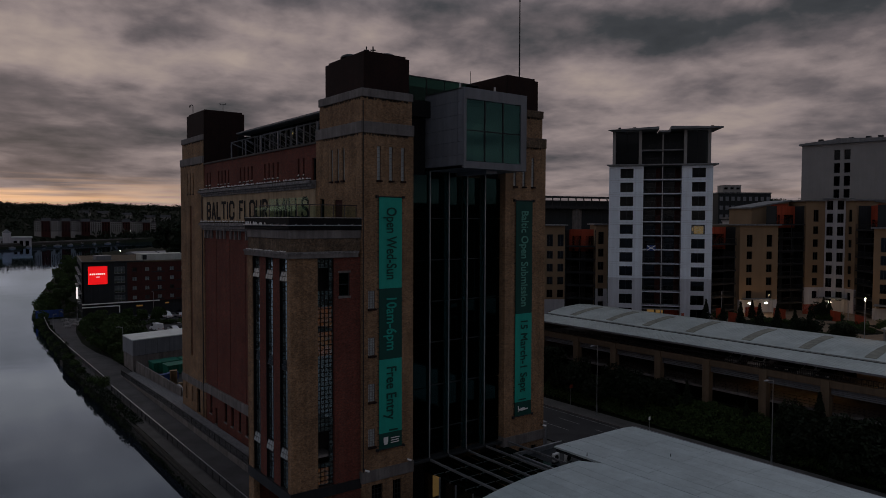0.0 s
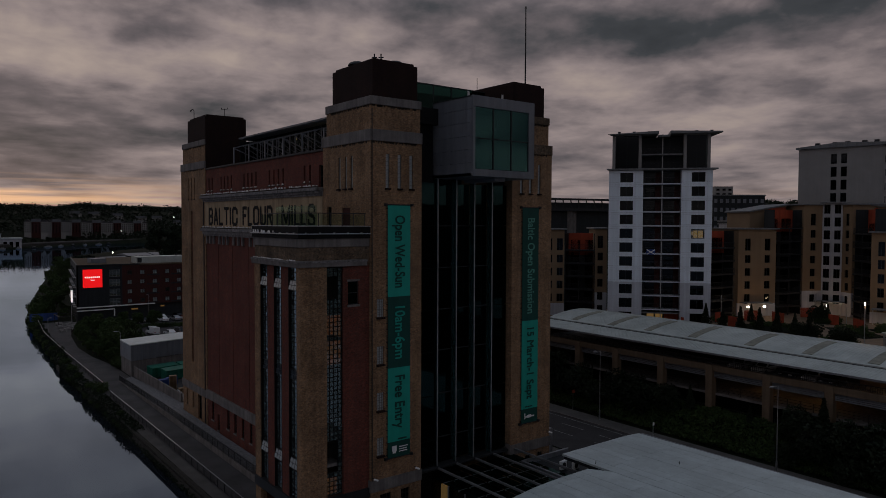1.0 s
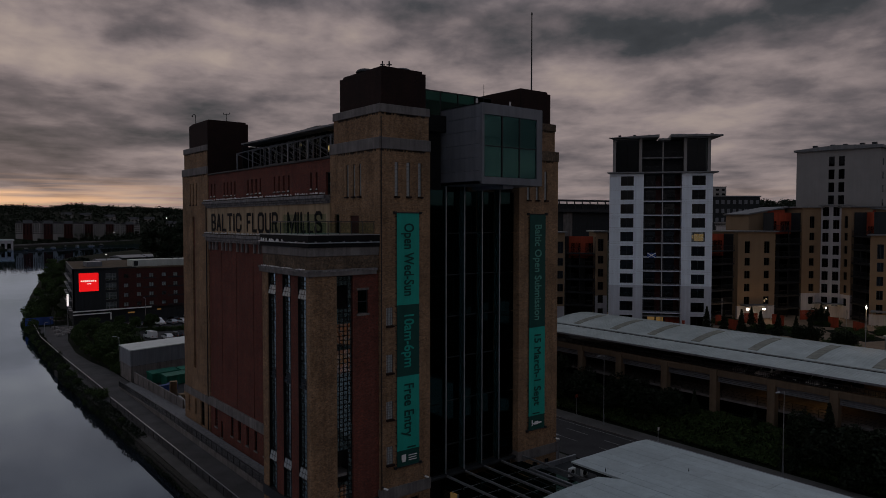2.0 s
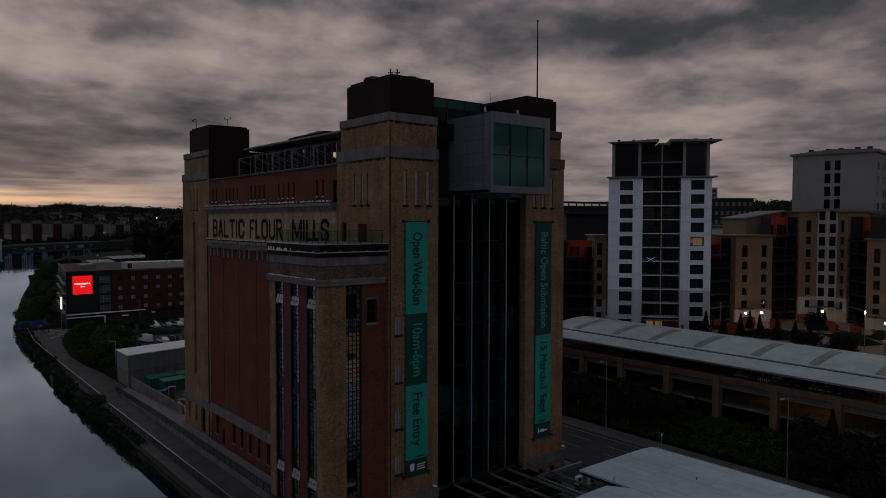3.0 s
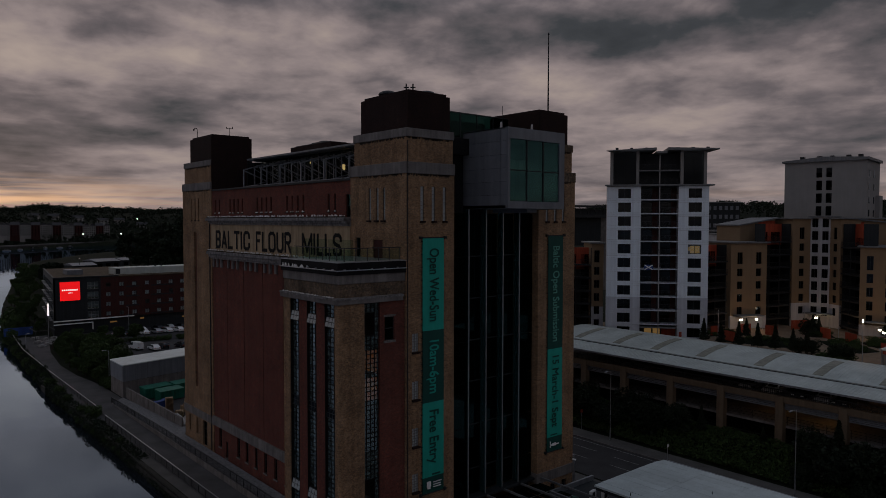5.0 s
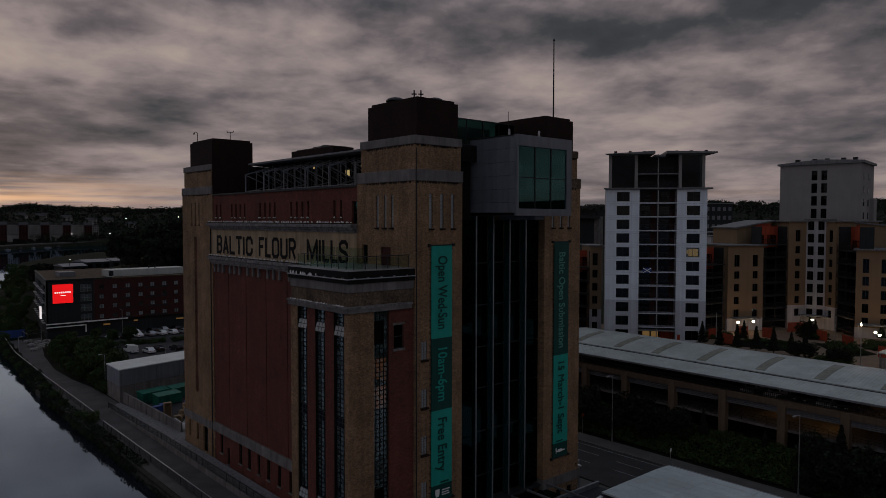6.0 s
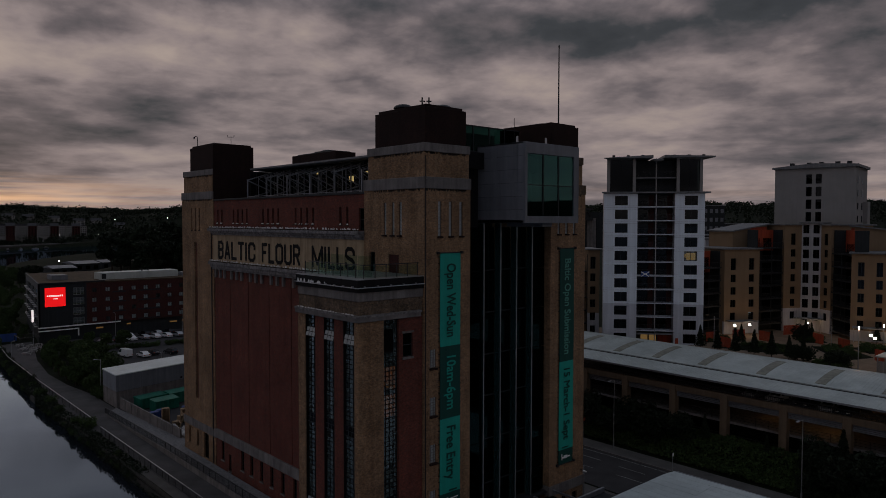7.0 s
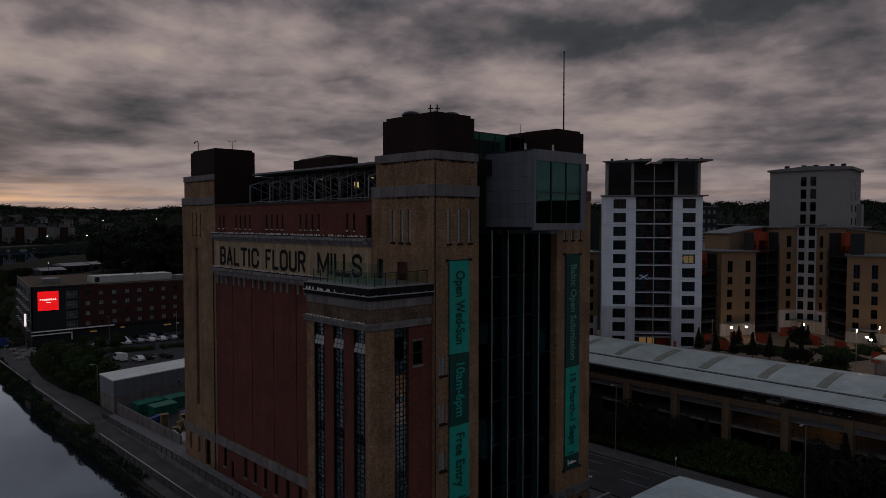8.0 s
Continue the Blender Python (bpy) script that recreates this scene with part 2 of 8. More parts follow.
def water_mat():
    m, add, link, out = material("river_water")
    co = add("ShaderNodeTexCoord")
    h = None
    for s, k in ((0.05, 1.0), (0.35, 0.25), (2.0, 0.05)):
        n = add("ShaderNodeTexNoise", Scale=s, Detail=3, Roughness=0.5, Distortion=0.3)
        link(co.outputs["Object"], n.inputs["Vector"])
        q = add("ShaderNodeMath")
        q.operation = "MULTIPLY"
        q.inputs[1].default_value = k
        link(n.outputs["Fac"], q.inputs[0])
        if h is None:
            h = q.outputs[0]
        else:
            a = add("ShaderNodeMath")
            a.operation = "ADD"
            link(h, a.inputs[0])
            link(q.outputs[0], a.inputs[1])
            h = a.outputs[0]
    b = add("ShaderNodeBump", Strength=0.07, Distance=0.35)
    link(h, b.inputs["Height"])
    # dark body below, sky mirrored above, more so at a slant
    body = add("ShaderNodeBsdfDiffuse")
    body.inputs[0].default_value = (0.012, 0.015, 0.020, 1)
    mirror = add("ShaderNodeBsdfGlossy", Roughness=0.03)
    mirror.inputs[0].default_value = (0.56, 0.74, 0.97, 1)
    lw = add("ShaderNodeLayerWeight", Blend=0.5)
    p5 = add("ShaderNodeMath")
    p5.operation = "POWER"
    p5.inputs[1].default_value = 5.3
    link(lw.outputs["Facing"], p5.inputs[0])
    k = add("ShaderNodeMath")
    k.operation = "MULTIPLY_ADD"
    k.use_clamp = True
    k.inputs[1].default_value, k.inputs[2].default_value = 1.5, 0.02
    link(p5.outputs[0], k.inputs[0])
    for node in (mirror, lw):
        link(b.outputs[0], node.inputs["Normal"])
    mx = add("ShaderNodeMixShader")
    link(k.outputs[0], mx.inputs[0])
    link(body.outputs[0], mx.inputs[1])
    link(mirror.outputs[0], mx.inputs[2])
    link(mx.outputs[0], out.inputs[0])
    return m


TAN = brickwork("tan_brick", (0.36, 0.21, 0.108), (0.20, 0.113, 0.062), (0.20, 0.15, 0.105))
RED = brickwork("red_brick", (0.185, 0.047, 0.031), (0.105, 0.029, 0.022), (0.10, 0.058, 0.046), 0.25)
DARK_BRICK = brickwork("dark_red_brown_brick", (0.024, 0.009, 0.007), (0.017, 0.0065, 0.0055), (0.015, 0.009, 0.008), 0.3)
OLD_BRICK = brickwork("weathered_brown_brick", (0.19, 0.125, 0.075), (0.11, 0.08, 0.055), (0.12, 0.10, 0.08), 0.55)
CONCRETE = surface("pale_concrete", (0.165, 0.152, 0.146), 0.85, var=0.3, streak=0.35)
LEDGE = surface("soiled_ledge_stone", (0.21, 0.20, 0.198), 0.9, var=0.6, scale=2.5, streak=0.3, fine=7)
BIRD_WHITE = surface("white_bird_and_nest_blob", (0.75, 0.74, 0.72), 0.95, var=0.6, scale=5, streak=0.0, fine=12)
PLAZA_TAN = surface("buff_block_paving", (0.20, 0.145, 0.10), 0.9, var=0.25, scale=0.4, streak=0.0)
RENDER_TAN = surface("cream_painted_render", (0.36, 0.27, 0.17), 0.85, var=0.2, streak=0.35)
BLACK = surface("black_paint_and_interior_dark", (0.010, 0.010, 0.011), 0.7, var=0.2, spec=0.1)
DARK_METAL = surface("dark_grey_metal", (0.028, 0.03, 0.033), 0.5, 0.3, var=0.2)
GREY_METAL = surface("grey_metal", (0.30, 0.31, 0.33), 0.45, 0.7, var=0.15, rand=0.05)
PALE_STEEL = surface("galvanised_steel", (0.38, 0.39, 0.41), 0.4, 0.8, var=0.15)
PANEL = surface("grey_cladding_panel", (0.165, 0.178, 0.20), 0.5, 0.3, var=0.12, streak=0.2, rand=0.06)
ROOF_WHITE = surface("pale_roof_panel", (0.49, 0.55, 0.55), 0.4, 0.1, var=0.16, scale=0.25, streak=0.1, rand=0.06)
ROOF_SEAM = surface("seamed_metal_roof", (0.44, 0.48, 0.46), 0.5, 0.2, var=0.2, scale=0.3, streak=0.1)
ROOF_PATCH = surface("grey_green_rooflight", (0.23, 0.23, 0.185), 0.6, var=0.2)
PATH = surface("worn_path_asphalt", (0.068, 0.066, 0.067), 0.9, var=0.35, scale=0.3, streak=0.0, bump=0.3)
ASPHALT = surface("asphalt", (0.040, 0.039, 0.041), 0.9, var=0.3, scale=0.3, streak=0.0, bump=0.3)
PAVING = surface("paving_stone", (0.092, 0.088, 0.084), 0.9, var=0.3, scale=0.4, streak=0.0)
STONE = surface("quay_stone", (0.042, 0.04, 0.035), 0.9, var=0.5, scale=0.8, bump=0.5)
GRAVEL = surface("pale_gravel", (0.19, 0.19, 0.195), 0.95, var=0.5, scale=3, fine=9, bump=0.6, streak=0)
SOIL = surface("grass_and_soil", (0.012, 0.016, 0.009), 0.95, var=0.6, scale=0.12, fine=3.0, bump=0.8, streak=0.0, spec=0.05)
LINE = surface("road_paint", (0.28, 0.28, 0.27), 0.8, var=0.6, scale=3.0)
TEAL = surface("teal_vinyl", (0.012, 0.30, 0.235), 0.55, var=0.08, scale=1.0, streak=0.12, bump=0.1)
GREEN_DARK = surface("dark_green_vinyl", (0.005, 0.055, 0.045), 0.55, var=0.08, streak=0.1)
GREEN_PALE = surface("pale_green_print", (0.10, 0.30, 0.24), 0.6, var=0.05)
WHITE = surface("white_paint", (0.75, 0.75, 0.74), 0.6, var=0.1, streak=0.1)
TOWER_WHITE = surface("white_tower_cladding", (0.69, 0.76, 0.83), 0.6, var=0.08, scale=0.2, streak=0.12, rand=0.04)
TOWER_BASE = surface("pale_tower_base_render", (0.50, 0.53, 0.585), 0.7, var=0.1, scale=0.2, streak=0.15)
STUCCO_WHITE = surface("grey_white_render", (0.40, 0.40, 0.42), 0.85, var=0.12, scale=0.2, streak=0.2)
STUCCO_TAN = surface("buff_render", (0.225, 0.155, 0.094), 0.85, var=0.12, scale=0.2, streak=0.07)
STUCCO_GREY = surface("grey_render", (0.25, 0.243, 0.236), 0.85, var=0.12, scale=0.2, streak=0.07)
RUST_RED = surface("rust_red_panel", (0.33, 0.055, 0.024), 0.7, var=0.15)
ROOF_EDGE = surface("grey_roof_edge", (0.17, 0.175, 0.18), 0.6, 0.2, var=0.2)
CAR_CONC = surface("buff_concrete_frame", (0.145, 0.105, 0.07), 0.85, var=0.2, streak=0.3)
CHARCOAL = surface("charcoal_cladding_and_recess_shade", (0.02, 0.024, 0.027), 0.6, var=0.15, spec=0.2)
HOTEL_RED = brickwork("hotel_dark_red_brick", (0.075, 0.020, 0.017), (0.055, 0.017, 0.016), (0.04, 0.023, 0.02), 0.2)
SEDUM = surface("brown_sedum_roof", (0.07, 0.047, 0.026), 0.95, var=0.5, scale=0.4, fine=4, streak=0.0)
GREEN_SKIP = surface("green_painted_steel", (0.015, 0.15, 0.10), 0.5, 0.2, var=0.25)
TIMBER = surface("pale_timber", (0.32, 0.22, 0.13), 0.8, var=0.3)
WEATHERED = surface("silvered_timber", (0.34, 0.33, 0.32), 0.8, var=0.3)
BLUE = surface("blue_plastic", (0.03, 0.07, 0.24), 0.5, var=0.1)
TYRE = surface("tyre_rubber", (0.02, 0.02, 0.02), 0.8, var=0.1)
HILL = surface("wooded_hillside", (0.030, 0.036, 0.022), 0.95, var=0.6, scale=0.03, fine=0.4, bump=1.0, streak=0)
GLASS_DARK = glass("dark_glass", (0.10, 0.13, 0.13), 0.4, coat=(0.7, 0.85, 1.0))
GLASS_TEAL = glass("teal_glass", (0.20, 0.42, 0.42), 1.6, coat=(0.35, 0.85, 0.85))
GLASS_STAIR = glass("stair_window_glass", (0.5, 0.56, 0.58), 3.0, coat=(0.75, 0.9, 1.0), sheen=(0.19, 0.26, 0.26))
GLASS_SCREEN = glass("dark_green_screen_glass", (0.10, 0.2, 0.18), 0.45, coat=(0.4, 0.8, 0.75))
GLASS_FRONT = glass("curtain_wall_glass", (0.07, 0.10, 0.11), 0.7, coat=(0.3, 0.75, 0.8))
GLASS_BAR = glass("restaurant_glass", (0.5, 0.55, 0.55), 0.2, coat=(0.8, 0.9, 1.0))
GLASS_GREEN = glass("greenish_balustrade_glass", (0.62, 0.76, 0.68), 0.6, coat=(0.6, 0.9, 0.75))
GLASS_FIN = glass("glass_fin", (0.30, 0.46, 0.48), 1.2, coat=(0.35, 0.75, 0.8), sheen=(0.03, 0.085, 0.09))
NEST_DARK = surface("nest_mud_and_weed", (0.055, 0.042, 0.03), 0.95, var=0.5, scale=5, streak=0.0, fine=12)
GLASS_CLEAR = glass("clear_glass", (0.90, 0.95, 0.94), 1.0)
GLASS_BLOCK = surface("glass_block", (0.33, 0.36, 0.36), 0.2, var=0.3, scale=6, streak=0.1, rand=0.1)
# dark tint stands in for the dimness of rooms behind glass
ROOM = surface("painted_dim_interior", (0.05, 0.05, 0.05), 0.9, var=0.4)
LEAF = leafage("green_leaves", (0.016, 0.034, 0.010), (0.05, 0.075, 0.022))
LEAF_DARK = leafage("dark_leaves", (0.007, 0.012, 0.007), (0.018, 0.027, 0.014))
SLATE = surface("grey_slate", (0.045, 0.045, 0.05), 0.7, var=0.3, scale=0.4, streak=0.1)
BARK = surface("bark", (0.06, 0.05, 0.04), 0.95, var=0.4, bump=0.6)
WATER = water_mat()
LED_RED = glowing("led_red", (1.0, 0.012, 0.015), 2.3)
LED_WHITE = glowing("led_white", (1.0, 0.9, 0.9), 3.0)
LAMP = glowing("lamp_white", (1.0, 0.90, 0.76), 22.0)
LAMP_WARM = glowing("lamp_warm", (1.0, 0.62, 0.25), 4.0)
# rooms and stair walls glow by themselves, in place of indoor lamps
ROOM_LIT = glowing("lit_room", (1.0, 0.60, 0.22), 0.32)
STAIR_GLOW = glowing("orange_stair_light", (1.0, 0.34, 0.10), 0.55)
STAIR_WALL_GLOW = glowing("self_glowing_stair_wall", (1.0, 0.26, 0.07), 0.6)
ROOM_DIM = glowing("dimly_lit_room", (1.0, 0.55, 0.2), 0.25)


# ---- building blocks ----
class Geo:
    """Plain lists of vertices and faces, in metres."""

    def __init__(self):
        self.v, self.f = [], []

    def box(self, x0, x1, y0, y1, z0, z1):
        n = len(self.v)
        self.v += [(x, y, z) for z in (z0, z1) for y in (y0, y1) for x in (x0, x1)]
        self.f += [tuple(n + i for i in q) for q in ((0, 2, 3, 1), (4, 5, 7, 6), (0, 1, 5, 4), (2, 6, 7, 3), (0, 4, 6, 2), (1, 3, 7, 5))]
        return self

    def prism(self, poly, z0, z1):
        """An upright prism over a counter-clockwise outline; z1 may be a list of heights."""
        n, k = len(self.v), len(poly)
        tops = z1 if isinstance(z1, (list, tuple)) else [z1] * k
        self.v += [(x, y, z0) for x, y in poly] + [(x, y, t) for (x, y), t in zip(poly, tops)]
        self.f.append(tuple(n + i for i in reversed(range(k))))
        self.f.append(tuple(n + k + i for i in range(k)))
        for i in range(k):
            j = (i + 1) % k
            self.f.append((n + i, n + j, n + k + j, n + k + i))
        return self

    def beam(self, p, q, w, h=None):
        """A square bar from p to q."""
        p, q = Vector(p), Vector(q)
        d = (q - p).normalized()
        s = d.cross(Vector((0, 0, 1)))
        s = s.normalized() if s.length > 1e-4 else Vector((1, 0, 0))
        u = s.cross(d)
        h = h or w
        n = len(self.v)
        for o in (p, q):
            for a, b in ((-1, -1), (1, -1), (1, 1), (-1, 1)):
                self.v.append(tuple(o + s * a * w / 2 + u * b * h / 2))
        self.f += [tuple(n + i for i in f) for f in ((0, 1, 2, 3), (7, 6, 5, 4), (0, 4, 5, 1), (1, 5, 6, 2), (2, 6, 7, 3), (3, 7, 4, 0))]
        return self

    def tube(self, p, q, r0, r1=None, sides=8):
        p, q = Vector(p), Vector(q)
        r1 = r0 if r1 is None else r1
        d = (q - p).normalized()
        s = d.orthogonal().normalized()
        u = d.cross(s)
        n = len(self.v)
        for o, r in ((p, r0), (q, r1)):
            for i in range(sides):
                a = 2 * math.pi * i / sides
                self.v.append(tuple(o + s * r * math.cos(a) + u * r * math.sin(a)))
        for i in range(sides):
            j = (i + 1) % sides
            self.f.append((n + i, n + j, n + sides + j, n + sides + i))
        self.f.append(tuple(n + i for i in reversed(range(sides))))
        self.f.append(tuple(n + sides + i for i in range(sides)))
        return self

    def quad(self, a, b, c, d):
        n = len(self.v)
        self.v += [tuple(a), tuple(b), tuple(c), tuple(d)]
        self.f.append((n, n + 1, n + 2, n + 3))
        return self

    def wall_x(self, x0, x1, y0, y1, z0, z1, holes=()):
        """A wall along x with rectangular holes (x0, x1, z0, z1) right through it."""
        self.cut("x", x0, x1, y0, y1, z0, z1, holes)
        return self

    def wall_y(self, x0, x1, y0, y1, z0, z1, holes=()):
        """A wall along y with rectangular holes (y0, y1, z0, z1) right through it."""
        self.cut("y", x0, x1, y0, y1, z0, z1, holes)
        return self

    def cut(self, axis, x0, x1, y0, y1, z0, z1, holes):
        """One connected wall: a grid of solid cells with the holes left out."""
        a0, a1 = (x0, x1) if axis == "x" else (y0, y1)
        d0, d1 = (y0, y1) if axis == "x" else (x0, x1)
        us = sorted({a0, a1, *[min(max(u, a0), a1) for h in holes for u in h[:2]]})
        zs = sorted({z0, z1, *[min(max(z, z0), z1) for h in holes for z in h[2:]]})

        def full(i, j):
            if not (0 <= i < len(us) - 1 and 0 <= j < len(zs) - 1):
                return False
            c, e = (us[i] + us[i + 1]) / 2, (zs[j] + zs[j + 1]) / 2
            return not any(h[0] < c < h[1] and h[2] < e < h[3] for h in holes)
        at = {}

        def vert(i, j, k):
            if (i, j, k) not in at:
                d = (d0, d1)[k]
                at[i, j, k] = len(self.v)
                self.v.append((us[i], d, zs[j]) if axis == "x" else (d, us[i], zs[j]))
            return at[i, j, k]
        flip = axis == "y"

        def face(*q):
            ids = tuple(vert(*p) for p in q)
            self.f.append(ids[::-1] if flip else ids)
        for i in range(len(us) - 1):
            for j in range(len(zs) - 1):
                if not full(i, j):
                    continue
                face((i, j, 0), (i + 1, j, 0), (i + 1, j + 1, 0), (i, j + 1, 0))
                face((i, j, 1), (i, j + 1, 1), (i + 1, j + 1, 1), (i + 1, j, 1))
                if not full(i - 1, j):
                    face((i, j, 0), (i, j + 1, 0), (i, j + 1, 1), (i, j, 1))
                if not full(i + 1, j):
                    face((i + 1, j, 0), (i + 1, j, 1), (i + 1, j + 1, 1), (i + 1, j + 1, 0))
                if not full(i, j - 1):
                    face((i, j, 0), (i, j, 1), (i + 1, j, 1), (i + 1, j, 0))
                if not full(i, j + 1):
                    face((i, j + 1, 0), (i + 1, j + 1, 0), (i + 1, j + 1, 1), (i, j + 1, 1))

    def mesh(self, name, mat, bevel=0.0, smooth=False):
        me = bpy.data.meshes.new(name)
        me.from_pydata(self.v, [], self.f)
        if bevel:
            bm = bmesh.new()
            bm.from_mesh(me)
            bmesh.ops.bevel(bm, geom=bm.edges[:], offset=bevel, segments=1, affect="EDGES")
            bm.to_mesh(me)
            bm.free()
        if smooth:
            me.polygons.foreach_set("use_smooth", [True] * len(me.polygons))
        if mat:
            me.materials.append(mat)
        me.update()
        return me


def place_of(ob):
    m = ob.matrix_basis.copy()
    return place_of(ob.parent) @ ob.matrix_parent_inverse @ m if ob.parent else m


def thing(name, label, category, at=None, group="", kind=""):
    """An Empty at the base of a thing, which carries its parts."""
    ob = new(name)
    ob.empty_display_size = 0.2
    ob.matrix_basis = at if at is not None else Matrix()
    return tagged(ob, label, category, group, kind)


def part(name, geo, mat, parent, label="", bevel=0.0, smooth=False, local=False):
    """One mesh under a thing or a part. Geometry in the world's metres, or in the parent's own when local."""
    me = geo if isinstance(geo, bpy.types.Mesh) else geo.mesh(name, mat, bevel, smooth)
    ob = new(name, me)
    ob.parent = parent
    if not local:
        ob.matrix_parent_inverse = place_of(parent).inverted()
    if label:
        ob["label"] = label
    return ob


def solid(name, geo, mat, label, category, group="", kind="", bevel=0.0, smooth=False):
    """A thing that is one mesh."""
    return tagged(new(name, geo.mesh(name, mat, bevel, smooth)), label, category, group, kind)


def words(text, height, mat, depth=0.02, bold=0.0, squeeze=1.0, align="LEFT", spacing=1.0):
    """Lettering as a mesh in its own plane: x along the line, y up."""
    cu = bpy.data.curves.new("lettering", "FONT")
    cu.body, cu.size, cu.extrude, cu.align_x = text, height / 0.72, depth, align
    cu.space_character, cu.resolution_u = spacing, 4
    ob = new("lettering", cu)
    bpy.context.view_layer.update()
    me = bpy.data.meshes.new_from_object(ob.evaluated_get(bpy.context.evaluated_depsgraph_get()))
    bpy.data.objects.remove(ob)
    bpy.data.curves.remove(cu)
    # heavier strokes: copies set a little apart
    if bold:
        vs, fs = [], []
        for k, (dx, dy) in enumerate(((-bold, -bold), (bold, -bold), (-bold, bold), (bold, bold))):
            o = len(vs)
            vs += [(v.co.x + dx, v.co.y + dy, v.co.z + 0.002 * k) for v in me.vertices]
            fs += [tuple(o + i for i in p.vertices) for p in me.polygons]
        me.clear_geometry()
        me.from_pydata(vs, [], fs)
    for v in me.vertices:
        v.co.x *= squeeze
    me.materials.clear()
    me.materials.append(mat)
    xs = [v.co.x for v in me.vertices]
    return me, min(xs), max(xs)


def set_words(me, parent, m, label="", name="lettering"):
    ob = new(name, me)
    ob.parent = parent
    ob.matrix_parent_inverse = place_of(parent).inverted()
    ob.matrix_basis = m
    if label:
        ob["label"] = label
    return ob


# ---- ground, river, quay ----
QUAY, ROAD_Z, PLAZA, RIVER = 2.0, 3.4, 12.7, 0.45


def smooth(a, b, v):
    t = min(max((v - a) / (b - a), 0.0), 1.0)
    return t * t * (3 - 2 * t)


def bend(pairs, v):
    for (a, p), (b, q) in zip(pairs, pairs[1:]):
        if v <= b:
            return p + (q - p) * (v - a) / (b - a)
    return pairs[-1][1]


NEAR_BANK = [(-4000, 24.9), (165, 24.9), (216, 27.0), (270, 31.5), (352, 45.0), (500, 74.0), (657, 109.0), (800, 190.0), (900, 330.0), (1000, 700.0), (4000, 4000.0)]


def edge_of(y):
    """The near bank's edge, a rounded line beyond the straight quay."""
    w = min(22.0, max(0.0, (y - 148) / 2))
    return sum(bend(NEAR_BANK, y + w * k / 2) for k in (-2, -1, 0, 1, 2)) / 5


FAR_BANK = [(-4000, 700), (-300, 760), (72, 880), (137, 958), (217, 1034), (500, 1200), (4000, 2600)]


def ground_height(x, y):
    edge, far = edge_of(y), bend(FAR_BANK, x)
    h = QUAY + (ROAD_Z - QUAY) * smooth(52, 62, x) * (1 - smooth(120, 170, y))
    if y < 260:
        h += (6.6 - ROAD_Z) * smooth(79.5, 84.2, x) * (1 - smooth(140, 200, y)) + (PLAZA - 6.6) * smooth(100, 106, x) * (1 - smooth(150, 230, y))
    d = math.hypot(x, y)
    h += 15 * math.exp(-((x - 160) ** 2 / 45 ** 2 + (y - 425) ** 2 / 60 ** 2))
    h += smooth(300, 1500, d) * (20 + 10 * noise.noise((x / 260, y / 260, 0.3))) * (smooth(40, 190, y - far) if y > far else smooth(0.55, 0.8, x / max(y, 1.0)))
    az = math.degrees(math.atan2(x, y))
    top = 40 + 13 * noise.noise((az / 7.0, 1.7, 0)) + 7 * noise.noise((az / 1.9, 4.1, 0)) + 10 * smooth(48, 70, az)
    h += smooth(950, 1800, d) * top * (1 - 0.15 * smooth(1800, 3500, d))
    wet = smooth(0.0 if y < 170 else -2.0, 0.15 if y < 170 else 3.6, edge - x) * smooth(0, 12, far - y)
    return h * (1 - wet) - 4.0 * wet


def spread(*runs):
    out = []
    for a, b, s in runs:
        k = max(1, round((b - a) / s))
        out += [a + (b - a) * i / k for i in range(k)]
    return out + [runs[-1][1]]


gx = spread((-4000, -1000, 500), (-1000, -200, 100), (-200, 0, 40), (0, 24.0, 6), (24.0, 24.74, 0.74), (24.74, 24.95, 0.21), (24.95, 30, 1.2), (30, 130, 2.5), (130, 300, 7), (300, 900, 22), (900, 2000, 60), (2000, 4000, 200))
gy = spread((-4000, -1000, 500), (-1000, -100, 100), (-100, 20, 10), (20, 250, 3.5), (250, 700, 9), (700, 1100, 9), (1100, 2000, 40), (2000, 4000, 200))
ground_geo = Geo()
ground_geo.v = [(x, y, ground_height(x, y)) for y in gy for x in gx]
W = len(gx)
ground_geo.f = [(j * W + i, j * W + i + 1, (j + 1) * W + i + 1, (j + 1) * W + i) for j in range(len(gy) - 1) for i in range(W - 1)]
solid("ground", ground_geo, SOIL, "dark grass and soil, rising to wooded hills", "ground", kind="structure", smooth=True)

solid("water", Geo().quad((-4000, -4000, RIVER), (4000, -4000, RIVER), (4000, 4000, RIVER), (-4000, 4000, RIVER)), WATER, "calm grey river water mirroring the sky", "river", kind="structure")

# promenade along the quay: slab, coping, stone wall
quay = Geo().box(24.55, 25.0, -60, 170, -3.5, 1.5)
quay_ob = solid("quay_wall", quay, STONE, "old stone river wall, damp and overgrown", "quay wall", kind="structure")
stone = Geo().box(-0.55, 0.55, -0.28, 0.28, -0.14, 0.14).mesh("coping_stone", STONE, 0.03)
for i in range(150):
    c = part("coping_stone", stone, None, quay_ob, local=True)
    c.matrix_basis = pose(24.78 + random.uniform(-0.02, 0.02), -8 + 1.13 * i, 1.86 + random.uniform(-0.02, 0.02), 0, 0, 90 + random.uniform(-0.6, 0.6))
solid("verge", Geo().box(25.05, 26.5, -60, 175, 1.5, 2.03), PAVING, "rough concrete strip with weeds behind the coping", "verge", kind="structure")
